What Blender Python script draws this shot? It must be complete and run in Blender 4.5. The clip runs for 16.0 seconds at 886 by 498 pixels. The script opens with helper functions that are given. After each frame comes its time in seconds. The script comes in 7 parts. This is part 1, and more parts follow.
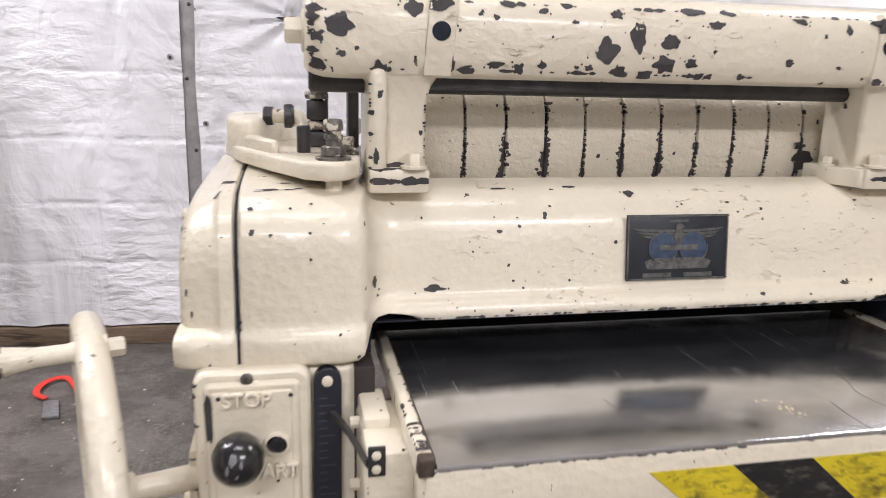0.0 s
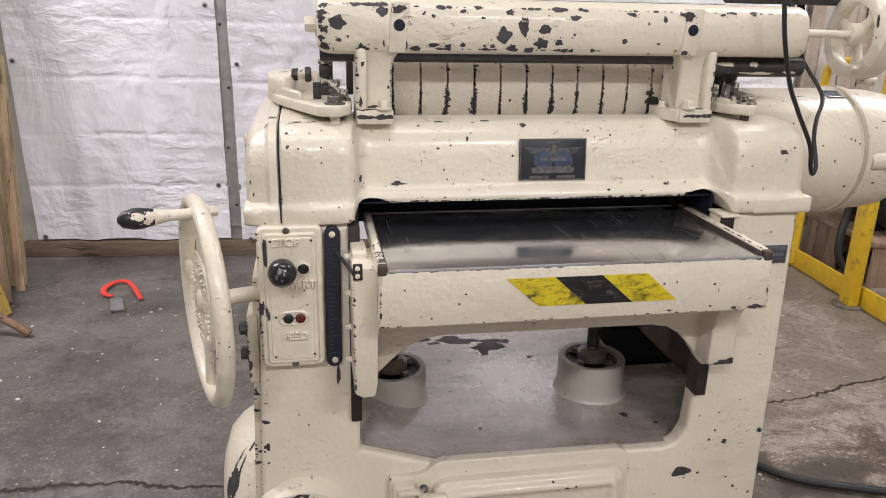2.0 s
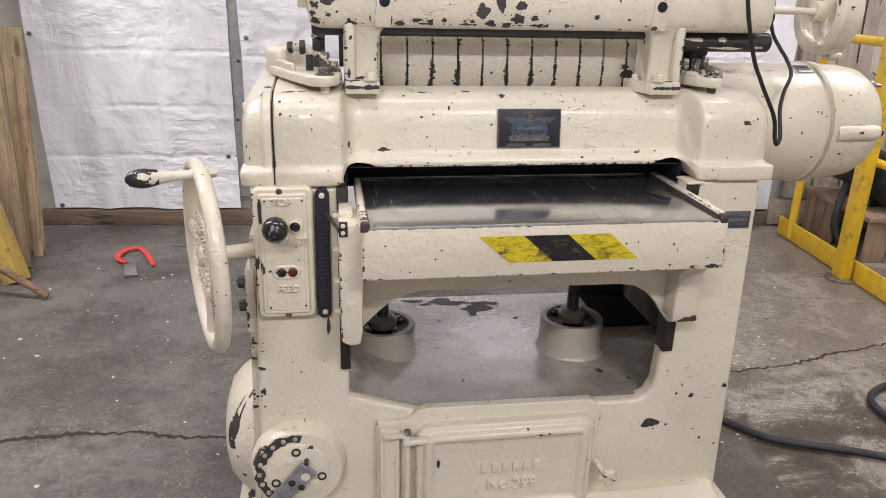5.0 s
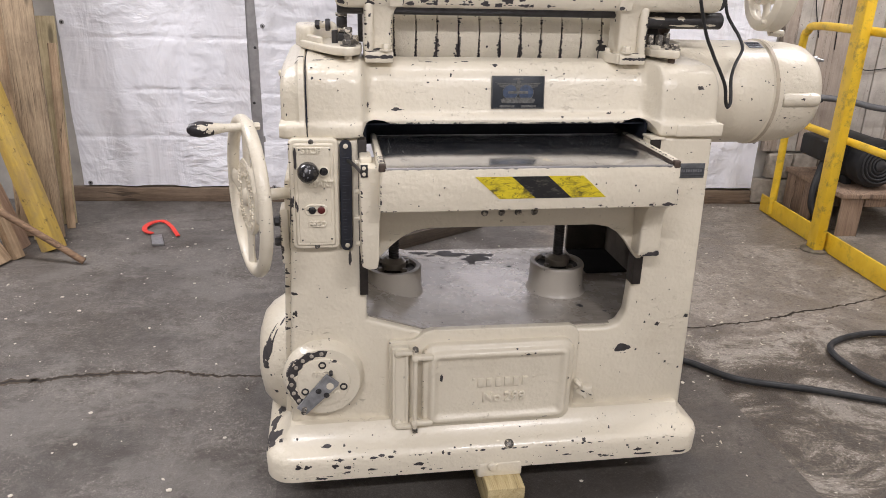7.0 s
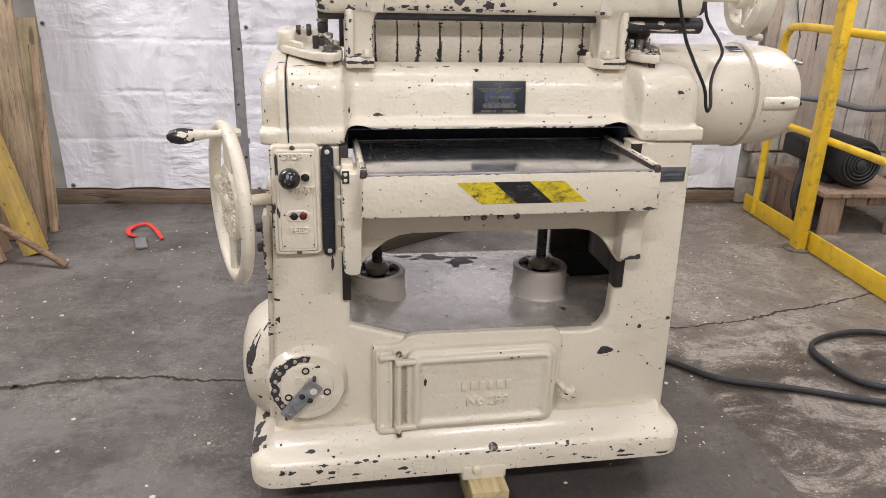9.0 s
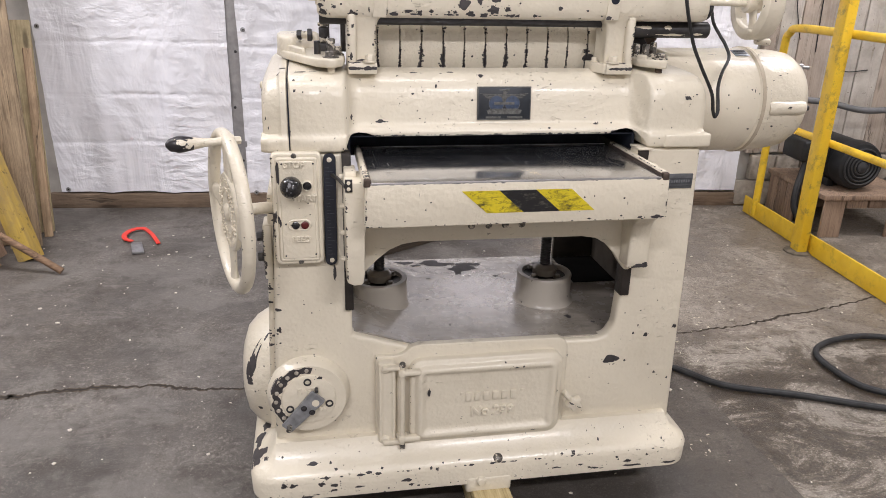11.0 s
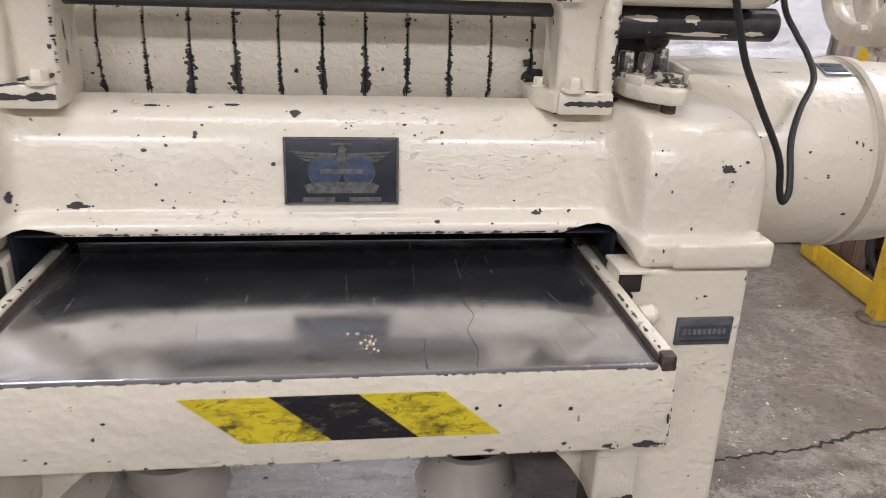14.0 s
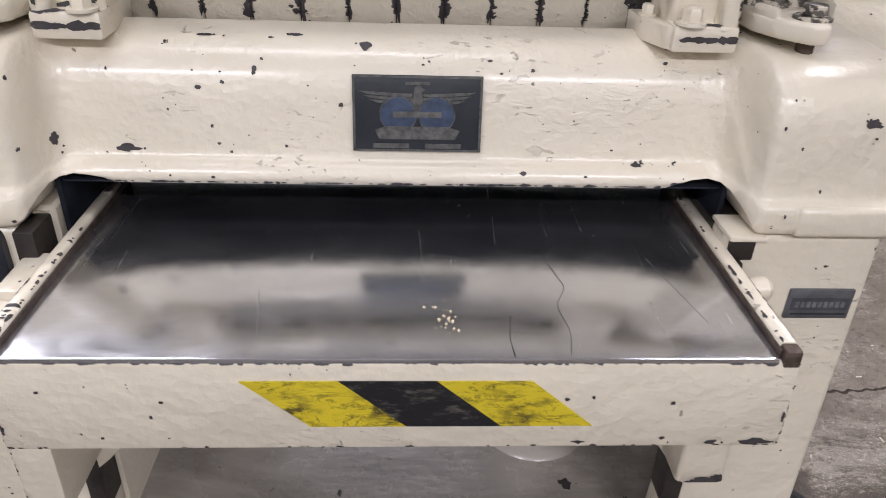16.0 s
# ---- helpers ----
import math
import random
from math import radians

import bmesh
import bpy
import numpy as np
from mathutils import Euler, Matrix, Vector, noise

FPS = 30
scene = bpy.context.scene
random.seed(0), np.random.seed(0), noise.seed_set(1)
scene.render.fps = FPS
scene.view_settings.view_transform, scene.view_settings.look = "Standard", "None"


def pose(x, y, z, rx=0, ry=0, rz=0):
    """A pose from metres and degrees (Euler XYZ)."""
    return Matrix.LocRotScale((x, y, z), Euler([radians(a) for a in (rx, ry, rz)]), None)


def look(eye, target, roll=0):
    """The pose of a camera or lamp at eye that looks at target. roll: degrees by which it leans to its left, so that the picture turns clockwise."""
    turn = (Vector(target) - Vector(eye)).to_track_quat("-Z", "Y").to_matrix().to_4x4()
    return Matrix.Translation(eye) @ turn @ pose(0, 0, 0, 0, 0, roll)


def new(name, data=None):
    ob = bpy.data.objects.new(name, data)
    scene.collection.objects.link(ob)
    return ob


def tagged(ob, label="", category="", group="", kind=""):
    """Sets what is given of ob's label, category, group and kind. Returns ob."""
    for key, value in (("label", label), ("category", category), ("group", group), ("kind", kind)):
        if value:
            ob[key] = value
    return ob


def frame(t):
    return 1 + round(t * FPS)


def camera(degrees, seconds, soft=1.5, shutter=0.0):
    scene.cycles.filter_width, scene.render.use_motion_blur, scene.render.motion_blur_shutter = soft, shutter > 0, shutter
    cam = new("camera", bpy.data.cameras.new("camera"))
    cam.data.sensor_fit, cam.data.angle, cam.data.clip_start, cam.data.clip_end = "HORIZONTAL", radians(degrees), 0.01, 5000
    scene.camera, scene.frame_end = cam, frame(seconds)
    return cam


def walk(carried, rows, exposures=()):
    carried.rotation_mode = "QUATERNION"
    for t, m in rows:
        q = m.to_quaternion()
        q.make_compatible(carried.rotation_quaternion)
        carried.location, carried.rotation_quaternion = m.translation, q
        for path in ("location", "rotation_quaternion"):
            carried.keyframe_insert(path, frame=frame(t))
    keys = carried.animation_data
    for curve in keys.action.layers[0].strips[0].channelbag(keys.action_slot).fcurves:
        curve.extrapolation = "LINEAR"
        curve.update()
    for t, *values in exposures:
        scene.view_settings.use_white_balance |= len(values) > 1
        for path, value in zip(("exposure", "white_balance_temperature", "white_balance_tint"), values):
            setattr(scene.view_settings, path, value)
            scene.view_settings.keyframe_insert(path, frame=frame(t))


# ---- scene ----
cam = camera(62.3, 16.0, 0.65, 0.4)
PATH = [
    (0, (-0.427, -0.519, 1.242), (-0.022, 1.386, 0.786), 1.4),
    (0.5, (-0.477, -0.699, 1.274), (-0.094, 1.206, 0.799), 1.4),
    (1, (-0.501, -0.829, 1.3), (-0.135, 1.07, 0.79), 1.3),
    (1.5, (-0.452, -0.965, 1.316), (-0.102, 0.916, 0.734), 1.3),
    (2, (-0.424, -1.039, 1.32), (-0.081, 0.828, 0.691), 1.3),
    (2.5, (-0.401, -1.059, 1.329), (-0.067, 0.798, 0.668), 1.3),
    (3, (-0.376, -1.089, 1.343), (-0.051, 0.762, 0.659), 1.4),
    (3.5, (-0.358, -1.104, 1.349), (-0.039, 0.744, 0.655), 1.5),
    (3.7, (-0.369, -1.104, 1.341), (-0.037, 0.746, 0.657), 1.5),
    (5.8, (-0.395, -1.287, 1.314), (-0.106, 0.564, 0.615), 1.5),
    (6, (-0.419, -1.335, 1.304), (-0.13, 0.515, 0.603), 1.5),
    (6.5, (-0.448, -1.434, 1.306), (-0.157, 0.416, 0.605), 1.5),
    (7, (-0.429, -1.462, 1.312), (-0.133, 0.387, 0.611), 1.5),
    (7.5, (-0.415, -1.465, 1.322), (-0.11, 0.382, 0.62), 1.5),
    (8, (-0.419, -1.465, 1.324), (-0.105, 0.381, 0.622), 1.5),
    (8.5, (-0.419, -1.459, 1.325), (-0.097, 0.385, 0.621), 1.5),
    (9, (-0.416, -1.461, 1.328), (-0.088, 0.382, 0.623), 1.5),
    (11.5, (-0.432, -1.386, 1.336), (-0.09, 0.454, 0.632), 1.5),
    (12, (-0.319, -1.271, 1.321), (0.023, 0.569, 0.615), 1.6),
    (12.5, (-0.194, -1.092, 1.316), (0.139, 0.749, 0.609), 1.6),
    (13, (-0.126, -0.882, 1.302), (0.188, 0.961, 0.593), 1.8),
    (13.5, (-0.062, -0.717, 1.297), (0.218, 1.131, 0.586), 1.8),
    (14, (0.026, -0.568, 1.285), (0.264, 1.274, 0.543), 2.1),
    (14.5, (0.043, -0.52, 1.281), (0.232, 1.31, 0.497), 2.1),
    (15, (0.039, -0.503, 1.284), (0.183, 1.29, 0.41), 2.2),
    (15.5, (0.029, -0.492, 1.286), (0.141, 1.268, 0.343), 2.2),
    (16, (0.002, -0.459, 1.305), (0.102, 1.27, 0.305), 2.1),
]
EXPOSURE = [(0, -0.08, 6350, 10), (0.5, -0.26, 6350, 10), (1, -0.30, 6350, 10), (2.5, -0.16, 6500, 10), (3.5, -0.15, 6550, 10), (6, -0.13, 6360, 9.5), (9, -0.08, 6360, 9.5), (11.5, -0.06, 6360, 9.5), (12.5, -0.12, 6320, 9), (14, -0.18, 6130, 10.5), (16, -0.19, 6050, 12)]
walk(cam, [(t, look(eye, target, roll)) for t, eye, target, roll in PATH], EXPOSURE)

# ---------------------------------------------------------------- light
world = bpy.data.worlds.new("world")
scene.world = world
world.use_nodes = True
world.node_tree.nodes["Background"].inputs[0].default_value = (0.5, 0.55, 0.6, 1)
world.node_tree.nodes["Background"].inputs[1].default_value = 0.05
scene.view_settings.exposure = 0.0

ROOM = pose(0.2, 2.85, 0, 0, 0, -4.8)      # local x along the far wall, y into the wall


def rm(u, v, z):
    """A place in the room: u along the far wall, v metres in front of it."""
    return ROOM @ Vector((u, -v, z))


# ---------------------------------------------------------------- helpers
def part(name, bm, mat, parent=None, label="", smooth=35, m=None, kind=""):
    """Links a bmesh as one mesh object."""
    me = bpy.data.meshes.new(name)
    bm.normal_update()
    bmesh.ops.recalc_face_normals(bm, faces=bm.faces)
    bm.to_mesh(me)
    bm.free()
    me.materials.append(mat)
    if smooth:
        me.shade_smooth()
        me.set_sharp_from_angle(angle=radians(smooth))
    ob = new(name, me)
    ob.parent = parent
    if m is not None:
        ob.matrix_basis = m
    return tagged(ob, label=label, kind=kind)


def thing(name, label, category, at=(0, 0, 0), m=None, group=""):
    e = new(name)
    e.empty_display_size = 0.05
    e.matrix_basis = m if m is not None else Matrix.Translation(at)
    return tagged(e, label, category, group)


def rbox(x0, x1, y0, y1, z0, z1, r=0.004, seg=2, bm=None):
    bm = bm or bmesh.new()
    g = bmesh.ops.create_cube(bm, size=1, matrix=Matrix.LocRotScale(
        ((x0 + x1) / 2, (y0 + y1) / 2, (z0 + z1) / 2), None, (x1 - x0, y1 - y0, z1 - z0)))
    if r:
        es = list({e for v in g["verts"] for e in v.link_edges})
        bmesh.ops.bevel(bm, geom=es, offset=r, segments=seg, profile=0.5, affect="EDGES")
    return bm


def prism(pts, axis, a, b, r=0.0, seg=2, bm=None, sel=None):
    """A polygon extruded along an axis. pts: (x,z) for y, (y,z) for x, (x,y) for z."""
    bm = bm or bmesh.new()

    def at(p, c):
        return {"y": (p[0], c, p[1]), "x": (c, p[0], p[1]), "z": (p[0], p[1], c)}[axis]
    lo = [bm.verts.new(at(p, a)) for p in pts]
    hi = [bm.verts.new(at(p, b)) for p in pts]
    fs = [bm.faces.new(lo), bm.faces.new(hi[::-1])]
    n = len(pts)
    for i in range(n):
        fs.append(bm.faces.new((lo[i], hi[i], hi[(i + 1) % n], lo[(i + 1) % n])))
    bmesh.ops.recalc_face_normals(bm, faces=fs)
    if r:
        es = list({e for f in fs for e in f.edges})
        if sel:
            es = [e for e in es if sel(e)]
        bmesh.ops.bevel(bm, geom=es, offset=r, segments=seg, profile=0.5, affect="EDGES", clamp_overlap=True)
    return bm


def loft(rings, closed=True, caps=True, bm=None):
    bm = bm or bmesh.new()
    vs = [[bm.verts.new(p) for p in ring] for ring in rings]
    n = len(vs[0])
    for a, b in zip(vs, vs[1:]):
        for i in range(n if closed else n - 1):
            j = (i + 1) % n
            bm.faces.new((a[i], a[j], b[j], b[i]))
    if caps:
        bm.faces.new(vs[0][::-1])
        bm.faces.new(vs[-1])
    return bm


def basis(d):
    d = Vector(d).normalized()
    return d.to_track_quat("Z", "Y").to_matrix().to_4x4()


def lathe(profile, origin, d, n=32, bm=None, ring=False):
    """Revolves (radius, along) pairs round the axis d through origin."""
    bm = bm or bmesh.new()
    m = Matrix.Translation(origin) @ basis(d)
    rings = []
    for r, h in profile:
        rings.append([bm.verts.new(m @ Vector((max(r, 1e-5) * math.cos(2 * math.pi * k / n), max(r, 1e-5) * math.sin(2 * math.pi * k / n), h))) for k in range(n)])
    for a, b in zip(rings, rings[1:]):
        for i in range(n):
            j = (i + 1) % n
            bm.faces.new((a[i], a[j], b[j], b[i]))
    if ring:
        for i in range(n):
            j = (i + 1) % n
            bm.faces.new((rings[-1][i], rings[-1][j], rings[0][j], rings[0][i]))
    else:
        bm.faces.new(rings[0][::-1])
        bm.faces.new(rings[-1])
    return bm


def rod(a, b, r, n=20, bev=0.0, bm=None):
    a, b = Vector(a), Vector(b)
    L = (b - a).length
    bev = min(bev, L / 2.5, r * 0.9)
    pr = [(r - bev, 0), (r, bev), (r, L - bev), (r - bev, L)] if bev else [(r, 0), (r, L)]
    return lathe(pr, a, b - a, n, bm)


def spline(pts, k=8):
    """Catmull-Rom through the points."""
    pts = [Vector(p) for p in pts]
    q = [2 * pts[0] - pts[1], *pts, 2 * pts[-1] - pts[-2]]
    out = []
    for i in range(1, len(q) - 2):
        for s in range(k):
            t = s / k
            a, b, c, d = q[i - 1], q[i], q[i + 1], q[i + 2]
            out.append(0.5 * (2 * b + (c - a) * t + (2 * a - 5 * b + 4 * c - d) * t * t + (3 * b - a - 3 * c + d) * t ** 3))
    out.append(pts[-1])
    return out


def tube(pts, r, n=10, bm=None, taper=None):
    pts = [Vector(p) for p in pts]
    rings = []
    up = Vector((0.13, 0.21, 0.97))
    for i, p in enumerate(pts):
        d = (pts[min(i + 1, len(pts) - 1)] - pts[max(i - 1, 0)]).normalized()
        s = d.cross(up)
        s = s.normalized() if s.length > 0.05 else d.orthogonal().normalized()
        up = s.cross(d).normalized()
        rr = r if taper is None else taper(i / (len(pts) - 1)) * r
        rings.append([p + rr * (math.cos(2 * math.pi * k / n) * s + math.sin(2 * math.pi * k / n) * up) for k in range(n)])
    return loft(rings, bm=bm)


def hexbolt(at, d, r, h, washer=True, n=6):
    bm = bmesh.new()
    m = Matrix.Translation(at) @ basis(d)
    if washer:
        lathe([(r * 1.45, 0), (r * 1.45, h * 0.18), (r * 1.3, h * 0.22)], at, d, 20, bm)
    rings = []
    for rr, z in ((r, h * 0.2), (r, h * 0.88), (r * 0.86, h)):
        rings.append([m @ Vector((rr * math.cos(math.pi * k / 3), rr * math.sin(math.pi * k / 3), z)) for k in range(6)])
    return loft(rings, bm=bm)


def rrect(x0, x1, z0, z1, r, n=6):
    """A rectangle with round corners, as (x, z) points."""
    out = []
    for cx, cz, a0 in ((x0 + r, z0 + r, 180), (x1 - r, z0 + r, 270), (x1 - r, z1 - r, 0), (x0 + r, z1 - r, 90)):
        for k in range(n + 1):
            a = radians(a0 + 90 * k / n)
            out.append((cx + r * math.cos(a), cz + r * math.sin(a)))
    return out


def moulded(x0, x1, z0, z1, r, profile):
    """A plate facing -y whose edge follows (inset, y) pairs."""
    rings = []
    for g, y in profile:
        rings.append([(x, y, z) for x, z in rrect(x0 + g, x1 - g, z0 + g, z1 - g, max(r - g * 0.7, 0.002))])
    return loft(rings)


def textmesh(name, text, size, m, mat, parent, depth=0.0015, align="CENTER", label=""):
    cu = bpy.data.curves.new(name, "FONT")
    cu.body, cu.size, cu.extrude, cu.align_x, cu.align_y = text, size, depth, align, "CENTER"
    cu.bevel_depth, cu.bevel_resolution, cu.resolution_u = min(depth * 0.4, size * 0.045), 1, 4
    tmp = new("tmp_text", cu)
    bpy.context.view_layer.update()
    me = bpy.data.meshes.new_from_object(tmp.evaluated_get(bpy.context.evaluated_depsgraph_get()))
    bpy.data.objects.remove(tmp)
    me.name = name
    me.materials.clear()
    me.materials.append(mat)
    ob = new(name, me)
    ob.parent = parent
    ob.matrix_basis = m
    return tagged(ob, label)


FRONT = lambda x, y, z: pose(x, y, z, 90, 0, 0)


# ---------------------------------------------------------------- materials
class Nodes:
    """A small builder for node materials."""

    def __init__(self, name):
        self.mat = bpy.data.materials.new(name)
        self.mat.use_nodes = True
        self.t = self.mat.node_tree
        self.bsdf = self.t.nodes["Principled BSDF"]
        self.co = self.add("ShaderNodeTexCoord").outputs["Object"]

    def add(self, kind, **inputs):
        n = self.t.nodes.new(kind)
        for k, v in inputs.items():
            k = k.replace("_", " ")
            if isinstance(v, bpy.types.NodeSocket):
                self.t.links.new(v, n.inputs[k])
            else:
                n.inputs[k].default_value = v
        return n

    def link(self, a, b):
        self.t.links.new(a, b)

    def noise(self, scale, detail=4.0, rough=0.55, co=None, distort=0.0):
        return self.add("ShaderNodeTexNoise", Vector=co or self.co, Scale=scale, Detail=detail, Roughness=rough, Distortion=distort).outputs["Fac"]

    def stretch(self, x, y, z, co=None):
        n = self.add("ShaderNodeMapping", Vector=co or self.co)
        n.inputs["Scale"].default_value = (x, y, z)
        return n.outputs["Vector"]

    def ramp(self, fac, *stops):
        n = self.add("ShaderNodeValToRGB", Fac=fac)
        e = n.color_ramp.elements
        while len(e) < len(stops):
            e.new(0.5)
        for k, (p, c) in zip(e, stops):
            k.position = p
            k.color = (*c, 1) if not isinstance(c, (int, float)) else (c, c, c, 1)
        return n.outputs["Color"]

    def mix(self, fac, a, b):
        n = self.t.nodes.new("ShaderNodeMix")
        n.data_type = "RGBA"
        for s, v in ((n.inputs[0], fac), (n.inputs[6], a), (n.inputs[7], b)):
            if isinstance(v, bpy.types.NodeSocket):
                self.link(v, s)
            elif isinstance(v, (int, float)):
                s.default_value = v
            else:
                s.default_value = (*v, 1)
        return n.outputs[2]

    def math(self, op, a, b=0.0):
        n = self.t.nodes.new("ShaderNodeMath")
        n.operation = op
        for s, v in ((n.inputs[0], a), (n.inputs[1], b)):
            if isinstance(v, bpy.types.NodeSocket):
                self.link(v, s)
            else:
                s.default_value = v
        return n.outputs[0]

    def bump(self, height, dist, strength=1.0, normal=None):
        n = self.add("ShaderNodeBump", Height=height, Distance=dist, Strength=strength)
        if normal is not None:
            self.link(normal, n.inputs["Normal"])
        return n.outputs["Normal"]

    def done(self, color=None, rough=None, metal=0.0, normal=None, coat=0.0, spec=None):
        b = self.bsdf
        for key, v in (("Base Color", color), ("Roughness", rough), ("Metallic", metal), ("Normal", normal)):
            if v is None:
                continue
            if isinstance(v, bpy.types.NodeSocket):
                self.link(v, b.inputs[key])
            else:
                b.inputs[key].default_value = (*v, 1) if key == "Base Color" else v
        b.inputs["Coat Weight"].default_value = coat
        b.inputs["Coat Roughness"].default_value = 0.17
        if spec is not None:
            b.inputs["Specular IOR Level"].default_value = spec
        return self.mat


def plain(name, color, rough=0.5, metal=0.0, vary=0.12, scale=40.0, bump=0.0003, coat=0.0):
    n = Nodes(name)
    f = n.noise(scale, 5)
    lo = tuple(c * (1 - vary) for c in color)
    hi = tuple(min(1, c * (1 + vary)) for c in color)
    c = n.ramp(f, (0.3, lo), (0.7, hi))
    r = n.math("ADD", n.math("MULTIPLY", n.noise(scale * 0.4, 3), 0.2), rough - 0.1)
    return n.done(c, r, metal, n.bump(n.noise(scale * 4, 3), bump), coat)


CREAM = (0.735, 0.672, 0.545)
BARE = (0.045, 0.040, 0.042)


def cream_paint(name, chips=0.0, lump=0.0034, tone=None, coat=0.4):
    """Thick old cream enamel, brushed over cast iron, with dark bare spots."""
    n = Nodes(name)
    tone = tone or CREAM
    big = n.noise(3.5, 3)
    c = n.mix(n.ramp(big, (0.3, 0.0), (0.75, 1.0)), tuple(k * 0.94 for k in tone), tone)
    grime = n.ramp(n.noise(9, 6, 0.7), (0.55, 0.0), (0.8, 1.0))
    c = n.mix(n.math("MULTIPLY", grime, 0.14), c, (0.42, 0.34, 0.22))
    spot = n.ramp(n.noise(62, 3, 0.5), (0.715 - chips * 0.3, 0.0), (0.73 - chips * 0.3, 1.0))
    zone = n.ramp(n.noise(7, 2), (0.48 - chips, 0.0), (0.56 - chips, 1.0))
    worn = n.math("MULTIPLY", spot, zone)
    c = n.mix(worn, c, BARE)
    peel = n.add("ShaderNodeTexVoronoi", Vector=n.co, Scale=95.0).outputs["Distance"]
    h = n.math("ADD", n.math("MULTIPLY", n.noise(24, 5, 0.6), 1.0), n.math("MULTIPLY", peel, 0.22))
    h = n.math("ADD", h, n.math("MULTIPLY", n.noise(8, 2), 1.9))
    patchy = n.ramp(n.noise(4.3, 3, 0.6), (0.50, 0.0), (0.60, 1.0))
    runs = n.math("MULTIPLY", n.ramp(n.noise(36, 4, 0.65, n.stretch(1.0, 1.0, 2.1), 0.5), (0.46, 0.0), (0.66, 1.0)), patchy)
    h = n.math("ADD", h, n.math("MULTIPLY", runs, 0.17))
    nicks = n.math("MULTIPLY", n.ramp(n.noise(48, 3, 0.6, n.stretch(1.0, 1.0, 2.6), 0.8), (0.655, 0.0), (0.675, 1.0)), patchy)
    h = n.math("SUBTRACT", h, n.math("MULTIPLY", nicks, 0.55))
    c = n.mix(n.math("MULTIPLY", nicks, 0.30), c, (0.26, 0.20, 0.14))
    h = n.math("SUBTRACT", h, n.math("MULTIPLY", worn, 0.5))
    rough = n.math("ADD", 0.26, n.math("MULTIPLY", n.noise(14, 4), 0.20))
    rough = n.math("ADD", rough, n.math("MULTIPLY", worn, 0.3))
    return n.done(c, rough, 0.0, n.bump(h, lump), coat)


cream = cream_paint("cream_enamel", 0.0)


def stippled_cream():
    """The same enamel over sand-cast iron whose fine grain shows through."""
    n = Nodes("stippled_cream_enamel")
    c = n.mix(n.ramp(n.noise(6, 5, 0.6), (0.35, 0.0), (0.7, 1.0)), tuple(k * 0.88 for k in CREAM), tuple(k * 0.97 for k in CREAM))
    c = n.mix(n.ramp(n.noise(16, 6, 0.7), (0.55, 0.0), (0.72, 0.22)), c, (0.36, 0.29, 0.20))
    h = n.math("ADD", n.math("MULTIPLY", n.noise(190, 3, 0.6), 0.55), n.math("ADD", n.noise(70, 4, 0.6), n.noise(18, 3)))
    return n.done(c, n.math("ADD", 0.20, n.math("MULTIPLY", n.noise(20, 4), 0.2)), 0.0, n.bump(h, 0.0030), 0.9)


cream_stipple = stippled_cream()
cream_worn = cream_paint("chipped_cream_enamel", 0.05)
bare = plain("bare_cast_iron", BARE, 0.55, 0.0, 0.3, 60, 0.0004)
iron = plain("dark_steel", (0.055, 0.053, 0.055), 0.42, 0.5, 0.3, 50, 0.0003)
# Bluish black that paints the dark of the throat, seam and holes
gap_shade = plain("gap_shade", (0.016, 0.019, 0.029), 0.7, 0.0, 0.3, 40)
gap_shade.node_tree.nodes["Principled BSDF"].inputs["Specular IOR Level"].default_value = 0.25
knob_black = plain("black_phenolic", (0.012, 0.012, 0.014), 0.22, 0.0, 0.2, 20, 0.0001, 0.5)
dull_steel = plain("dull_steel", (0.40, 0.40, 0.41), 0.38, 0.9, 0.2, 60)
sheet_steel = plain("sheet_steel", (0.82, 0.82, 0.84), 0.36, 0.55, 0.1, 12, 0.0002)
rubber = plain("black_rubber", (0.015, 0.015, 0.016), 0.55, 0.0, 0.3, 30)
red_button = plain("dark_red_plastic", (0.10, 0.012, 0.012), 0.35)
plastic_red = plain("red_strap", (0.75, 0.045, 0.03), 0.5)


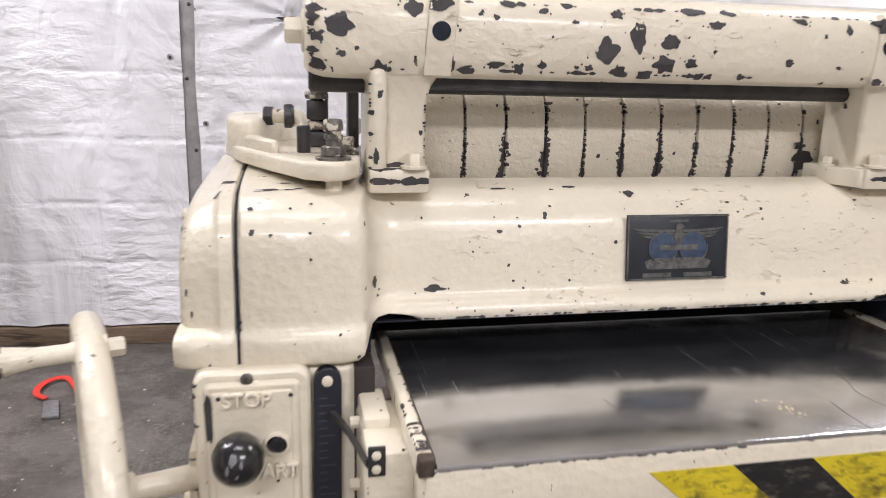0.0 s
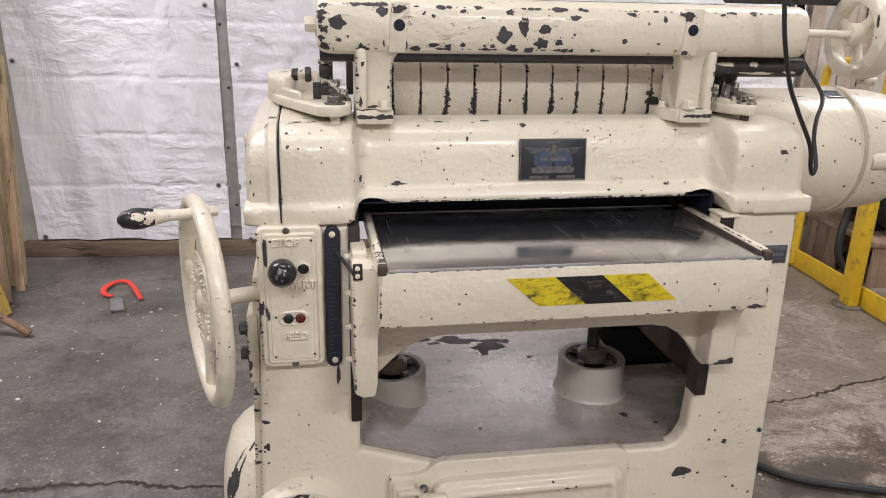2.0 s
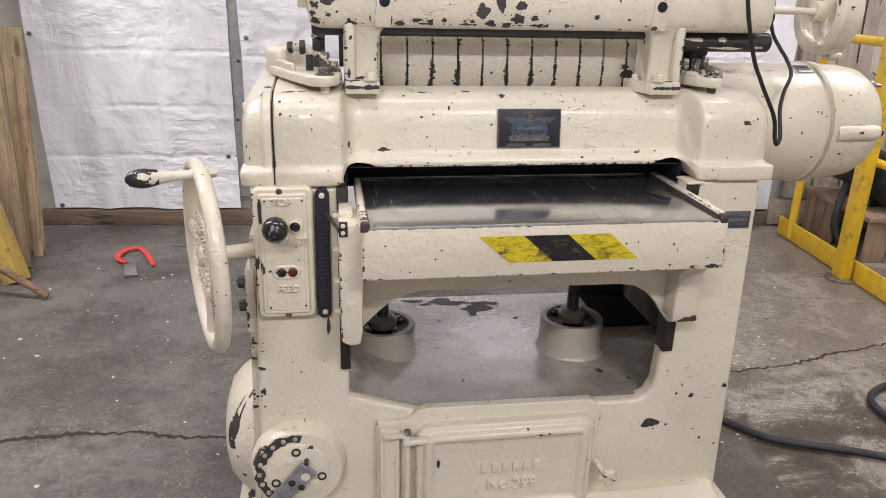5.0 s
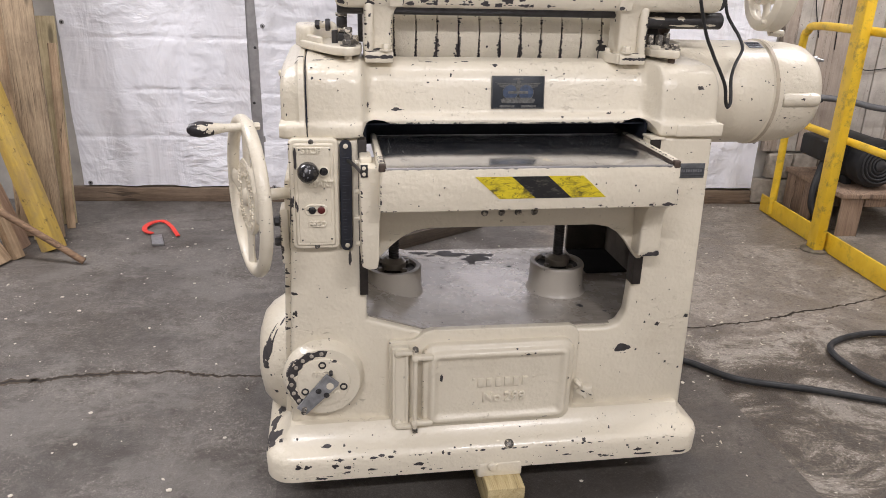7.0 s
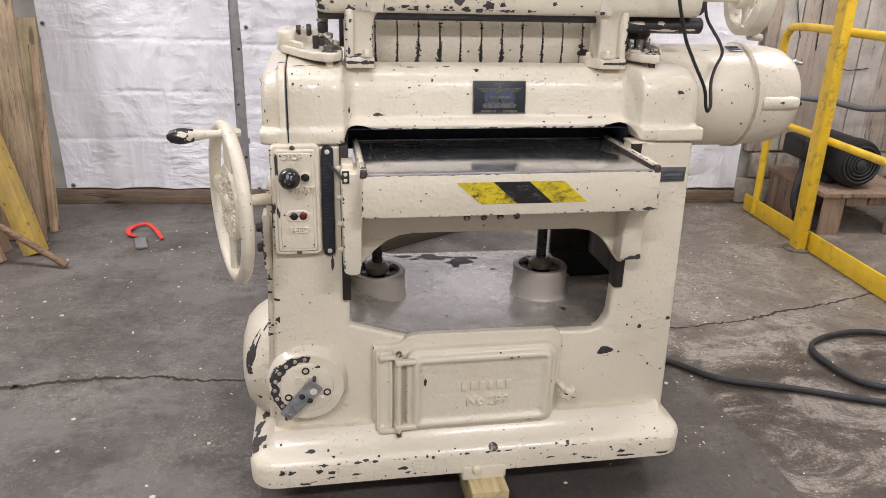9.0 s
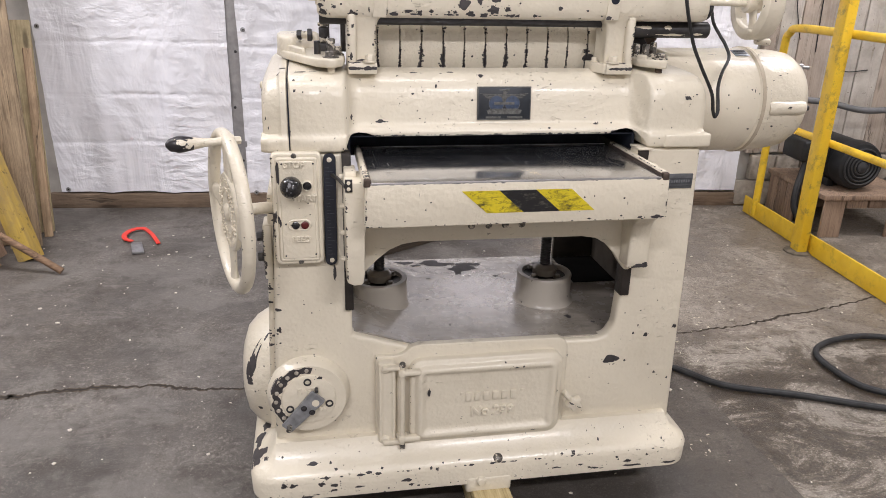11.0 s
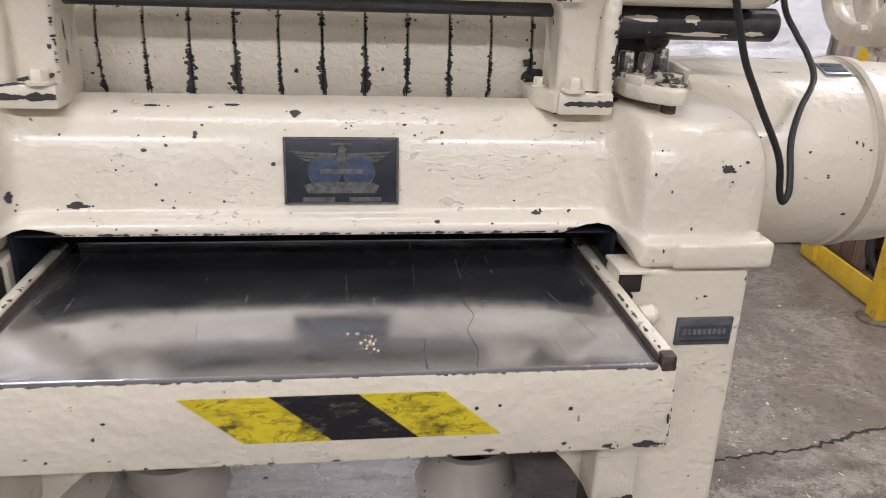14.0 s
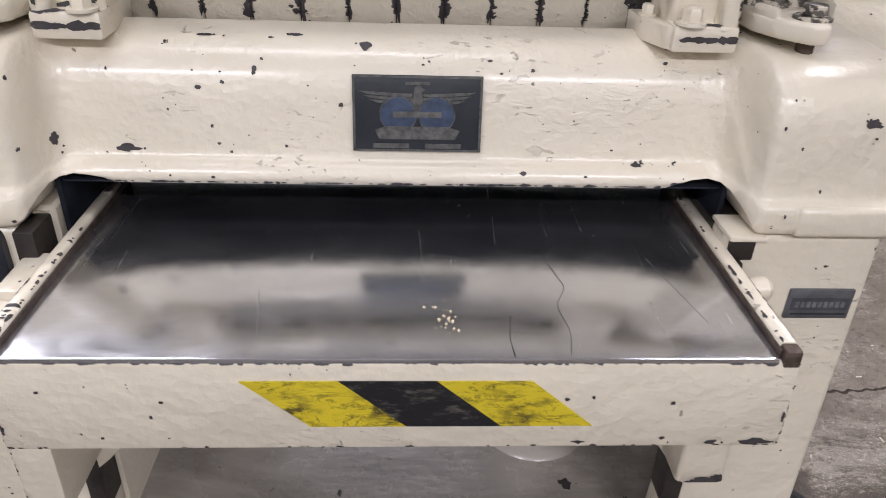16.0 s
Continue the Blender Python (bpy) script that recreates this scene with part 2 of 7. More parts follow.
def ground_steel():
    n = Nodes("ground_steel_table")
    fine = n.noise(70, 4, 0.6, n.stretch(1.0, 12.0, 1.0))
    broad = n.noise(7, 6, 0.65)
    c = n.ramp(n.math("ADD", n.math("MULTIPLY", fine, 0.3), n.math("MULTIPLY", broad, 0.7)), (0.35, (0.54, 0.55, 0.58)), (0.68, (0.74, 0.745, 0.77)))
    scratch = n.ramp(n.noise(40, 2, 0.5, n.stretch(7.0, 0.12, 1.0)), (0.70, 0.0), (0.74, 1.0))
    c = n.mix(n.math("MULTIPLY", scratch, 0.3), c, (0.7, 0.7, 0.72))
    dots = n.ramp(n.noise(240, 2), (0.74, 0.0), (0.77, 1.0))
    c = n.mix(n.math("MULTIPLY", dots, 0.5), c, (0.6, 0.58, 0.54))
    cloud = n.ramp(n.noise(8, 7, 0.7, n.stretch(1.0, 1.6, 1.0), 0.8), (0.38, 0.0), (0.66, 1.0))
    r = n.math("ADD", 0.120, n.math("MULTIPLY", cloud, 0.15))
    r = n.math("ADD", r, n.math("MULTIPLY", scratch, 0.08))
    r = n.math("ADD", r, n.math("MULTIPLY", dots, 0.2))
    c = n.mix(n.math("MULTIPLY", cloud, 0.22), c, (0.42, 0.42, 0.45))
    return n.done(c, r, n.math("SUBTRACT", 0.995, n.math("MULTIPLY", n.noise(7, 5, 0.6), 0.06)), n.bump(n.math("ADD", n.math("MULTIPLY", fine, 0.6), scratch), 0.00005))


table_steel = ground_steel()


def concrete(name="stained_concrete", dim=1.0):
    """Old workshop concrete: grey and trowelled to the left, worn open and brown to the right."""
    n = Nodes(name)
    sep = n.add("ShaderNodeSeparateXYZ", Vector=n.co)
    side = n.math("ADD", sep.outputs["X"], n.math("MULTIPLY", n.math("SUBTRACT", n.noise(1.7, 5), 0.5), 1.6))
    worn = n.ramp(side, (0.45, 0.0), (0.75, 1.0))
    a = n.noise(1.3, 7, 0.66)
    b = n.noise(14, 8, 0.74)
    c = n.ramp(n.math("ADD", n.math("MULTIPLY", a, 0.62), n.math("MULTIPLY", b, 0.38)), (0.36, (0.062, 0.054, 0.048)), (0.46, (0.110, 0.100, 0.092)), (0.55, (0.155, 0.142, 0.131)), (0.66, (0.215, 0.198, 0.182)))
    back = n.math("ADD", n.math("ADD", sep.outputs["Y"], 2.3), n.math("MULTIPLY", n.math("SUBTRACT", n.noise(2.1, 5, 0.6), 0.5), 0.7))
    sound = n.math("MULTIPLY", worn, n.ramp(back, (0.40, 0.0), (0.62, 1.0)))
    smear = n.ramp(n.noise(3.2, 6, 0.7, n.stretch(0.7, 1.9, 1.0), 0.8), (0.56, 0.0), (0.66, 0.42))
    c = n.mix(smear, c, (0.30, 0.28, 0.26))
    c = n.mix(n.ramp(n.noise(4.5, 7, 0.72), (0.40, 0.75), (0.49, 0.0)), c, (0.062, 0.052, 0.044))
    c = n.mix(n.math("MULTIPLY", worn, 0.5), c, (0.31, 0.275, 0.23))
    brown = n.math("MULTIPLY", n.ramp(n.noise(2.6, 7, 0.70), (0.37, 0.0), (0.49, 1.0)), n.ramp(n.noise(24, 6, 0.75), (0.36, 0.45), (0.56, 1.0)))
    c = n.mix(n.math("MULTIPLY", brown, n.math("ADD", 0.28, n.math("MULTIPLY", worn, 0.66))), c, (0.060, 0.042, 0.027))
    c = n.mix(n.math("MULTIPLY", sound, 0.5), c, (0.37, 0.315, 0.26))
    scab = n.math("MULTIPLY", n.ramp(n.noise(6.5, 9, 0.80), (0.535, 0.0), (0.575, 1.0)), n.ramp(n.noise(1.9, 4, 0.6), (0.40, 0.15), (0.58, 1.0)))
    c = n.mix(n.math("MULTIPLY", scab, n.math("ADD", 0.10, n.math("MULTIPLY", worn, 0.60))), c, (0.43, 0.385, 0.33))
    c = n.mix(n.ramp(n.noise(0.9, 7, 0.7), (0.50, 0.0), (0.62, 0.5)), c, (0.062, 0.052, 0.044))
    # exposed sand and cement skin, in grains
    grit = n.noise(62, 8, 0.82)
    zone = n.ramp(n.noise(2.6, 8, 0.72), (0.42, 0.0), (0.66, 1.0))
    amount = n.math("ADD", n.math("MULTIPLY", zone, 0.10), n.math("MULTIPLY", worn, 0.03))
    pale = n.ramp(n.math("ADD", grit, amount), (0.58, 0.0), (0.69, 1.0))
    pale = n.math("MULTIPLY", pale, n.math("SUBTRACT", 1.0, n.math("MULTIPLY", brown, n.math("MULTIPLY", worn, 0.65))))
    c = n.mix(n.math("MULTIPLY", pale, n.math("ADD", 0.48, n.math("MULTIPLY", worn, 0.38))), c, (0.48, 0.445, 0.39))
    light = n.ramp(n.noise(2.4, 8, 0.74), (0.50, 0.0), (0.57, 0.45))
    c = n.mix(n.math("MULTIPLY", light, n.math("SUBTRACT", 1.0, worn)), c, (0.235, 0.22, 0.20))
    field = n.noise(3.3, 10, 0.78, n.stretch(1.0, 1.35, 1.0), 0.6)
    spoiled = n.ramp(field, (0.44, (0.044, 0.032, 0.021)), (0.485, (0.086, 0.066, 0.046)), (0.52, (0.165, 0.137, 0.104)), (0.575, (0.35, 0.31, 0.26)))
    spoiled = n.mix(n.math("MULTIPLY", sound, 0.55), spoiled, (0.315, 0.27, 0.222))
    c = n.mix(n.math("MULTIPLY", worn, 0.82), c, spoiled)
    oily = n.math("MULTIPLY", worn, n.ramp(field, (0.45, 1.0), (0.50, 0.0)))
    crumb = n.ramp(n.math("ADD", n.noise(105, 6, 0.82), n.math("MULTIPLY", n.noise(4.0, 6, 0.7), 0.16)), (0.615, 0.0), (0.665, 1.0))
    crumb = n.math("MULTIPLY", crumb, n.ramp(field, (0.46, 0.10), (0.55, 1.0)))
    c = n.mix(n.math("MULTIPLY", crumb, n.math("ADD", 0.30, n.math("MULTIPLY", worn, 0.50))), c, (0.53, 0.48, 0.41))
    pits = n.ramp(n.noise(34, 8, 0.82), (0.37, 1.0), (0.48, 0.0))
    c = n.mix(n.math("MULTIPLY", pits, n.math("ADD", 0.34, n.math("MULTIPLY", worn, 0.45))), c, (0.045, 0.034, 0.025))
    grain = n.noise(330, 4, 0.7)
    c = n.mix(n.ramp(grain, (0.38, 0.45), (0.55, 0.0)), c, (0.035, 0.031, 0.028))
    c = n.mix(n.ramp(grain, (0.56, 0.0), (0.70, 0.35)), c, (0.36, 0.34, 0.31))
    speck = n.ramp(n.noise(170, 2), (0.71, 0.0), (0.74, 1.0))
    c = n.mix(n.math("MULTIPLY", speck, 0.65), c, (0.52, 0.49, 0.45))
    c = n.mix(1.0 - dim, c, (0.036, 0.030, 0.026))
    r = n.math("SUBTRACT", n.math("ADD", 0.32, n.math("MULTIPLY", n.noise(3.2, 6, 0.68), 0.55)), n.math("MULTIPLY", oily, 0.18))
    h = n.math("ADD", n.math("MULTIPLY", b, 0.45), n.math("ADD", n.math("MULTIPLY", grain, 0.18), n.math("MULTIPLY", grit, n.math("ADD", 0.22, n.math("MULTIPLY", worn, 0.16)))))
    return n.done(c, r, 0.0, n.bump(h, 0.005))


floor_mat = concrete()


def wood(name, light, dark, axis="z", scale=1.0):
    """Sawn softwood: streaky grain, splits, a few knots and grey weathering."""
    n = Nodes(name)
    s = {"x": (0.6, 12, 12), "y": (12, 0.6, 12), "z": (12, 12, 0.6)}[axis]
    k = {"x": (0.22, 1, 1), "y": (1, 0.22, 1), "z": (1, 1, 0.22)}[axis]
    rnd = n.add("ShaderNodeObjectInfo").outputs["Random"]
    shift = n.add("ShaderNodeVectorMath")
    shift.operation = "SCALE"
    shift.inputs[0].default_value = (7.3, 4.1, 9.7)
    n.link(rnd, shift.inputs["Scale"])
    co = n.add("ShaderNodeVectorMath", Vector=n.co)
    n.link(shift.outputs[0], co.inputs[1])
    co = co.outputs[0]
    g = n.noise(3 * scale, 6, 0.6, n.stretch(*s, co=co), 1.6)
    f = n.noise(26 * scale, 5, 0.65, n.stretch(*s, co=co))
    c = n.ramp(n.math("ADD", n.math("MULTIPLY", g, 0.6), n.math("MULTIPLY", f, 0.4)), (0.39, dark), (0.61, light))
    c = n.mix(n.ramp(n.noise(4, 6, 0.65, co), (0.46, 0.0), (0.7, 0.6)), c, tuple(q * 0.5 for q in dark))
    split = n.ramp(n.noise(2.2 * scale, 3, 0.5, n.stretch(*[q * 0.8 for q in s], co=co), 0.6), (0.485, 0.0), (0.5, 1.0), (0.515, 0.0))
    split = n.math("MULTIPLY", split, n.ramp(n.noise(2.5, 3, 0.5, co), (0.5, 0.0), (0.56, 1.0)))
    vor = n.add("ShaderNodeTexVoronoi", Vector=n.stretch(*k, co=co), Scale=9.0).outputs["Distance"]
    knot = n.ramp(vor, (0.07, 1.0), (0.14, 0.0))
    dents = n.ramp(n.noise(45, 4, 0.7, co), (0.66, 0.0), (0.72, 0.7))
    d = n.math("MAXIMUM", n.math("MAXIMUM", n.math("MULTIPLY", split, 0.85), n.math("MULTIPLY", knot, 0.75)), dents)
    c = n.mix(d, c, tuple(q * 0.28 for q in dark))
    return n.done(c, 0.72, 0.0, n.bump(n.math("SUBTRACT", f, split), 0.002))


pine = wood("pine", (0.60, 0.44, 0.285), (0.33, 0.225, 0.135))
pine_y = wood("pine_along", (0.60, 0.50, 0.28), (0.40, 0.30, 0.14), "y")
grey_wood = wood("weathered_wood", (0.45, 0.34, 0.22), (0.21, 0.15, 0.095))
brown_wood = wood("brown_wood", (0.25, 0.18, 0.125), (0.13, 0.09, 0.06), "x")


def yellow_paint(name, grime=0.3):
    n = Nodes(name)
    c = n.ramp(n.noise(14, 5), (0.3, (0.72, 0.45, 0.02)), (0.7, (0.82, 0.55, 0.035)))
    c = n.mix(n.math("MULTIPLY", n.ramp(n.noise(16, 7, 0.75), (0.52, 0.0), (0.66, 1.0)), grime), c, (0.13, 0.10, 0.05))
    return n.done(c, 0.42, 0.0, n.bump(n.noise(40, 4), 0.0008))


yellow = yellow_paint("yellow_paint", 0.35)


def yellow_timber_mat():
    n = Nodes("scuffed_yellow_timber")
    c = n.ramp(n.noise(6, 5, 0.6, n.stretch(8, 8, 0.8)), (0.3, (0.50, 0.33, 0.07)), (0.7, (0.66, 0.47, 0.10)))
    c = n.mix(n.ramp(n.noise(3.5, 7, 0.72, n.stretch(1, 1, 0.5)), (0.44, 0.0), (0.62, 0.85)), c, (0.34, 0.25, 0.13))
    c = n.mix(n.ramp(n.noise(22, 6, 0.75), (0.58, 0.0), (0.68, 0.9)), c, (0.07, 0.055, 0.03))
    return n.done(c, 0.6, 0.0, n.bump(n.noise(30, 5), 0.002))


yellow_timber = yellow_timber_mat()


def tarp_mat():
    n = Nodes("white_tarpaulin")
    a = n.noise(2.2, 5)
    c = n.ramp(a, (0.3, (0.80, 0.80, 0.85)), (0.7, (0.90, 0.90, 0.94)))
    c = n.mix(n.ramp(n.noise(1.5, 4, 0.5, n.stretch(1.6, 1.6, 0.5)), (0.56, 0.0), (0.76, 0.22)), c, (0.62, 0.56, 0.54))
    fine = n.noise(5.0, 3, 0.5, n.stretch(1.9, 1.9, 4.6), 0.4)
    big = n.noise(2.6, 4, 0.5, n.stretch(1.5, 1.5, 0.8), 0.6)
    weave = n.noise(150, 2)
    zone = n.ramp(n.noise(2.0, 3), (0.42, 0.1), (0.64, 1.0))
    h = n.math("ADD", n.math("MULTIPLY", n.math("MULTIPLY", fine, zone), 0.34), n.math("ADD", n.math("MULTIPLY", big, 0.9), n.math("MULTIPLY", weave, 0.008)))
    return n.done(c, 0.36, 0.0, n.bump(h, 0.07, 0.9))


tarp_white = tarp_mat()
wall_block = plain("grey_wall", (0.40, 0.38, 0.35), 0.8, 0.0, 0.2, 6, 0.002)
ceiling_mat = plain("white_ceiling", (0.72, 0.72, 0.70), 0.8, 0.0, 0.05, 4, 0.001)

# ---------------------------------------------------------------- the room
part("floor", rbox(-5, 3.1, -6.5, 0.12, -0.12, 0.0, 0), floor_mat, None, "stained grey concrete floor with pale scuffs", 0, ROOM, "structure")
part("wall_far", rbox(-5, 3.1, 0.0, 0.12, 0.0, 3.2, 0), wall_block, None, "", 0, ROOM, "structure")
part("wall_near", rbox(-5, 3.1, -6.6, -6.5, 0.0, 3.2, 0), wall_block, None, "", 0, ROOM, "structure")
part("wall_left", rbox(-5.1, -5, -6.6, 0.12, 0.0, 3.2, 0), wall_block, None, "", 0, ROOM, "structure")
part("wall_right", rbox(3.0, 3.1, -6.6, 0.0, 0.0, 3.2, 0), wall_block, None, "", 0, ROOM, "structure")
part("ceiling", rbox(-5, 3.1, -6.5, 0.12, 3.2, 3.3, 0), ceiling_mat, None, "", 0, ROOM, "structure")

# ---------------------------------------------------------------- ceiling lamps, all out of view
def ceiling_lamp(u, v, length, power):
    e = thing("ceiling_light", "unseen white metal tube lamp under the ceiling", "ceiling light", m=ROOM @ pose(u, -v, 3.2), group="ceiling lights")
    part("housing", rbox(-length / 2, length / 2, -0.12, 0.12, -0.09, 0.0, 0.01), ceiling_mat, e)
    lamp = bpy.data.lights.new("lamp", "AREA")
    lamp.shape, lamp.size, lamp.size_y, lamp.energy, lamp.color = "RECTANGLE", length - 0.04, 0.2, power, (1.0, 0.953, 0.975)
    ob = new("lamp", lamp)
    ob.parent = e
    ob.matrix_basis = pose(0, 0, -0.095)


# The last four are added to brighten the tarpaulins, planks and right side
for lu, lv, lp in ((-1.1, 5.7, 88), (1.3, 5.6, 86), (-0.15, 3.1, 17), (2.72, 1.4, 66), (2.0, 2.1, 26), (-3.3, 1.5, 90), (-1.9, 2.1, 34)):
    ceiling_lamp(lu, lv, 1.25, lp)

# ---------------------------------------------------------------- tarpaulins on the far wall
def tarp(u0, u1, z0, z1, seed, label, skew=0.0, v=0.02, gather=None):
    """A hanging sheet with shallow folds and a hem."""
    rng = random.Random(seed)
    nu, nz = max(8, int((u1 - u0) / 0.013)), int((z1 - z0) / 0.0105)
    folds = [(rng.uniform(u0, u1), rng.uniform(0.03, 0.12), rng.uniform(-0.012, 0.016), rng.uniform(-0.25, 0.25)) for _ in range(9)]
    hcrease = [z0 + 0.285 * k + rng.uniform(-0.012, 0.012) for k in range(1, 11)]
    vcrease = [u0 + (u1 - u0) * (k + rng.uniform(0.3, 0.7)) / 4 for k in range(4)]
    bm = bmesh.new()
    grid = []
    for i in range(nu + 1):
        row = []
        for j in range(nz + 1):
            u, z = u0 + (u1 - u0) * i / nu, z0 + (z1 - z0) * j / nz
            d = v + 0.008
            for c, w, a, s in folds:
                d += a * math.exp(-((u - c - s * (z - 0.8)) / w) ** 2)
            for h in hcrease:
                d -= 0.0075 * math.exp(-((z - h - 0.005 * math.sin(u * 4 + h)) / 0.008) ** 2) * max(0.0, 0.75 + 0.9 * noise.noise(Vector((u * 2.2, h * 9, seed))))
            for h in vcrease:
                d += 0.006 * math.exp(-((u - h - 0.01 * math.sin(z * 3)) / 0.012) ** 2) * (0.3 + noise.noise(Vector((z * 2.5, h * 7, seed))))
            d += 0.0035 * noise.noise(Vector((u * 5, z * 24, seed + 5))) * max(0.0, 0.6 + noise.noise(Vector((u * 3, z * 2, seed + 9))))
            if gather:
                gu, gz = u - gather[0], (z - gather[1]) * 1.15
                far = math.hypot(gu, gz)
                turn = math.atan2(gz, gu)
                d += 0.020 * math.cos(8 * turn + 2.5 * math.sin(2 * turn)) * math.exp(-far / 0.20) * min(1.0, far / 0.07) - 0.012 * math.exp(-(gu / 0.08) ** 2 - (gz / 0.015) ** 2)
            d += 0.010 * noise.noise(Vector((u * 2.3, z * 2.6, seed))) + 0.003 * noise.noise(Vector((u * 7, z * 9, seed + 7)))
            uu = u + skew * (z - z0) * (1 - (u - u0) / (u1 - u0)) + 0.006 * noise.noise(Vector((z * 3, seed, 0)))
            row.append(bm.verts.new((uu, -max(d, 0.006), z + 0.006 * noise.noise(Vector((u * 4, seed, 3))))))
        grid.append(row)
    for i in range(nu):
        for j in range(nz):
            bm.faces.new((grid[i][j], grid[i + 1][j], grid[i + 1][j + 1], grid[i][j + 1]))
    g = bmesh.ops.extrude_face_region(bm, geom=bm.faces[:])
    bmesh.ops.translate(bm, verts=[x for x in g["geom"] if isinstance(x, bmesh.types.BMVert)], vec=(0, 0.002, 0))
    e = thing("tarpaulin", label, "tarpaulin", m=ROOM @ Matrix.Translation((0, 0, 0)), group="tarpaulins on the wall")
    part("sheet", bm, tarp_white, e, smooth=60)
    for uu, zz in ((u0 + 0.05, z0 + 0.02), (u0 + 0.035 + skew * (1.02 - z0), 1.02), (u1 - 0.04, z0 + 0.3), (u1 - 0.04, 1.3)):
        if z0 < zz < z1:
            part("grommet", lathe([(0.013, 0), (0.013, 0.004), (0.006, 0.005), (0.006, 0.0)], (uu, -v - 0.03, zz), (0, -1, 0), 16, ring=True), dull_steel, e)
            part("nail", lathe([(0.0058, 0), (0.005, 0.003), (0.001, 0.004)], (uu, -v - 0.03, zz), (0, -1, 0), 10), iron, e)
    return e


tarp(-2.08, -1.075, 0.095, 3.1, 3, "wrinkled white tarpaulin hanging on the wall", -0.014)
gathered = tarp(-1.015, -0.30, 0.075, 3.1, 8, "white tarpaulin with folds gathered round a short tear", gather=(-0.60, 1.475))
slit = [(0.068 * math.cos(a), 0.0075 * math.sin(a) * (1 + 0.35 * math.sin(5 * a))) for a in [2 * math.pi * k / 28 for k in range(28)]]
# Flat dark lens painted in for the depth of the slit
part("tear", prism([(-0.60 + p, 1.475 + q) for p, q in slit], "y", -0.034, -0.030), plain("dark_tear", (0.05, 0.046, 0.042), 0.9, 0.0, 0.6, 120), gathered, "dark slit of a tear", 0)
tarp(-0.26, 0.93, 0.085, 3.1, 12, "wrinkled white tarpaulin hanging on the wall")
tarp(0.98, 1.99, 0.10, 3.1, 17, "wrinkled white tarpaulin hanging on the wall")
for k, (a, b) in enumerate(((-1.085, -1.005), (-0.33, -0.26), (0.91, 0.99))):
    bm = rbox(a, b, -0.022, -0.001, 0.16, 3.1, 0.003)
    strip = part("wall_batten", bm, plain("grey_batten", (0.36, 0.35, 0.35), 0.5, 0.3, 0.2, 20), None, "", 35, ROOM, "structure")
    for j in range(9):
        part("screw", lathe([(0.008, 0), (0.008, 0.002), (0.004, 0.004)], ((a + b) / 2 + 0.012 * (-1) ** j, -0.022, 0.28 + 0.31 * j), (0, -1, 0), 12), iron, strip)
part("baseboard", rbox(-2.15, 2.2, -0.045, -0.001, 0.0, 0.085, 0.004), brown_wood, None, "scuffed brown timber along the wall's foot", 35, ROOM, "structure")

# ---------------------------------------------------------------- the planer
planer = thing("thickness_planer", "large old cream-painted cast iron thickness planer with chipped paint", "planer")


def hull(name, bm, label="", mat=None, parent=None, smooth=40):
    return part(name, bm, mat or cream, parent or planer, label, smooth)




def flecked_steel():
    """Oily dark steel with remnants of cream paint."""
    n = Nodes("grimy_steel")
    c = n.ramp(n.noise(90, 5, 0.7), (0.35, (0.06, 0.055, 0.05)), (0.65, (0.21, 0.195, 0.175)))
    fleck = n.ramp(n.noise(75, 4, 0.65), (0.53, 0.0), (0.57, 1.0))
    c = n.mix(fleck, c, (0.56, 0.51, 0.42))
    return n.done(c, 0.45, n.math("MULTIPLY", n.math("SUBTRACT", 1.0, fleck), 0.5), n.bump(n.noise(240, 4), 0.0008))


grimy_steel = flecked_steel()
rust = plain("brown_stud", (0.085, 0.06, 0.045), 0.6, 0.3, 0.4, 80, 0.0006)

# base casting: two columns and a deck between them
outline = [(-0.552, 0.12), (0.508, 0.12), (0.486, 0.962), (0.322, 0.962), (0.322, 0.575), (0.318, 0.50), (0.30, 0.469), (0.27, 0.461),
           (-0.20, 0.467), (-0.352, 0.514), (-0.352, 0.962), (-0.517, 0.962)]
hollow = [((0.4755 if 0.29 < p < 0.33 else p), (0.459 if q == 0.469 else q)) for p, q in outline]
body = hull("body", prism(hollow, "y", 0.2125, 0.755, 0.004, 1, prism(outline, "y", 0.17, 0.212, 0.010, 3)))


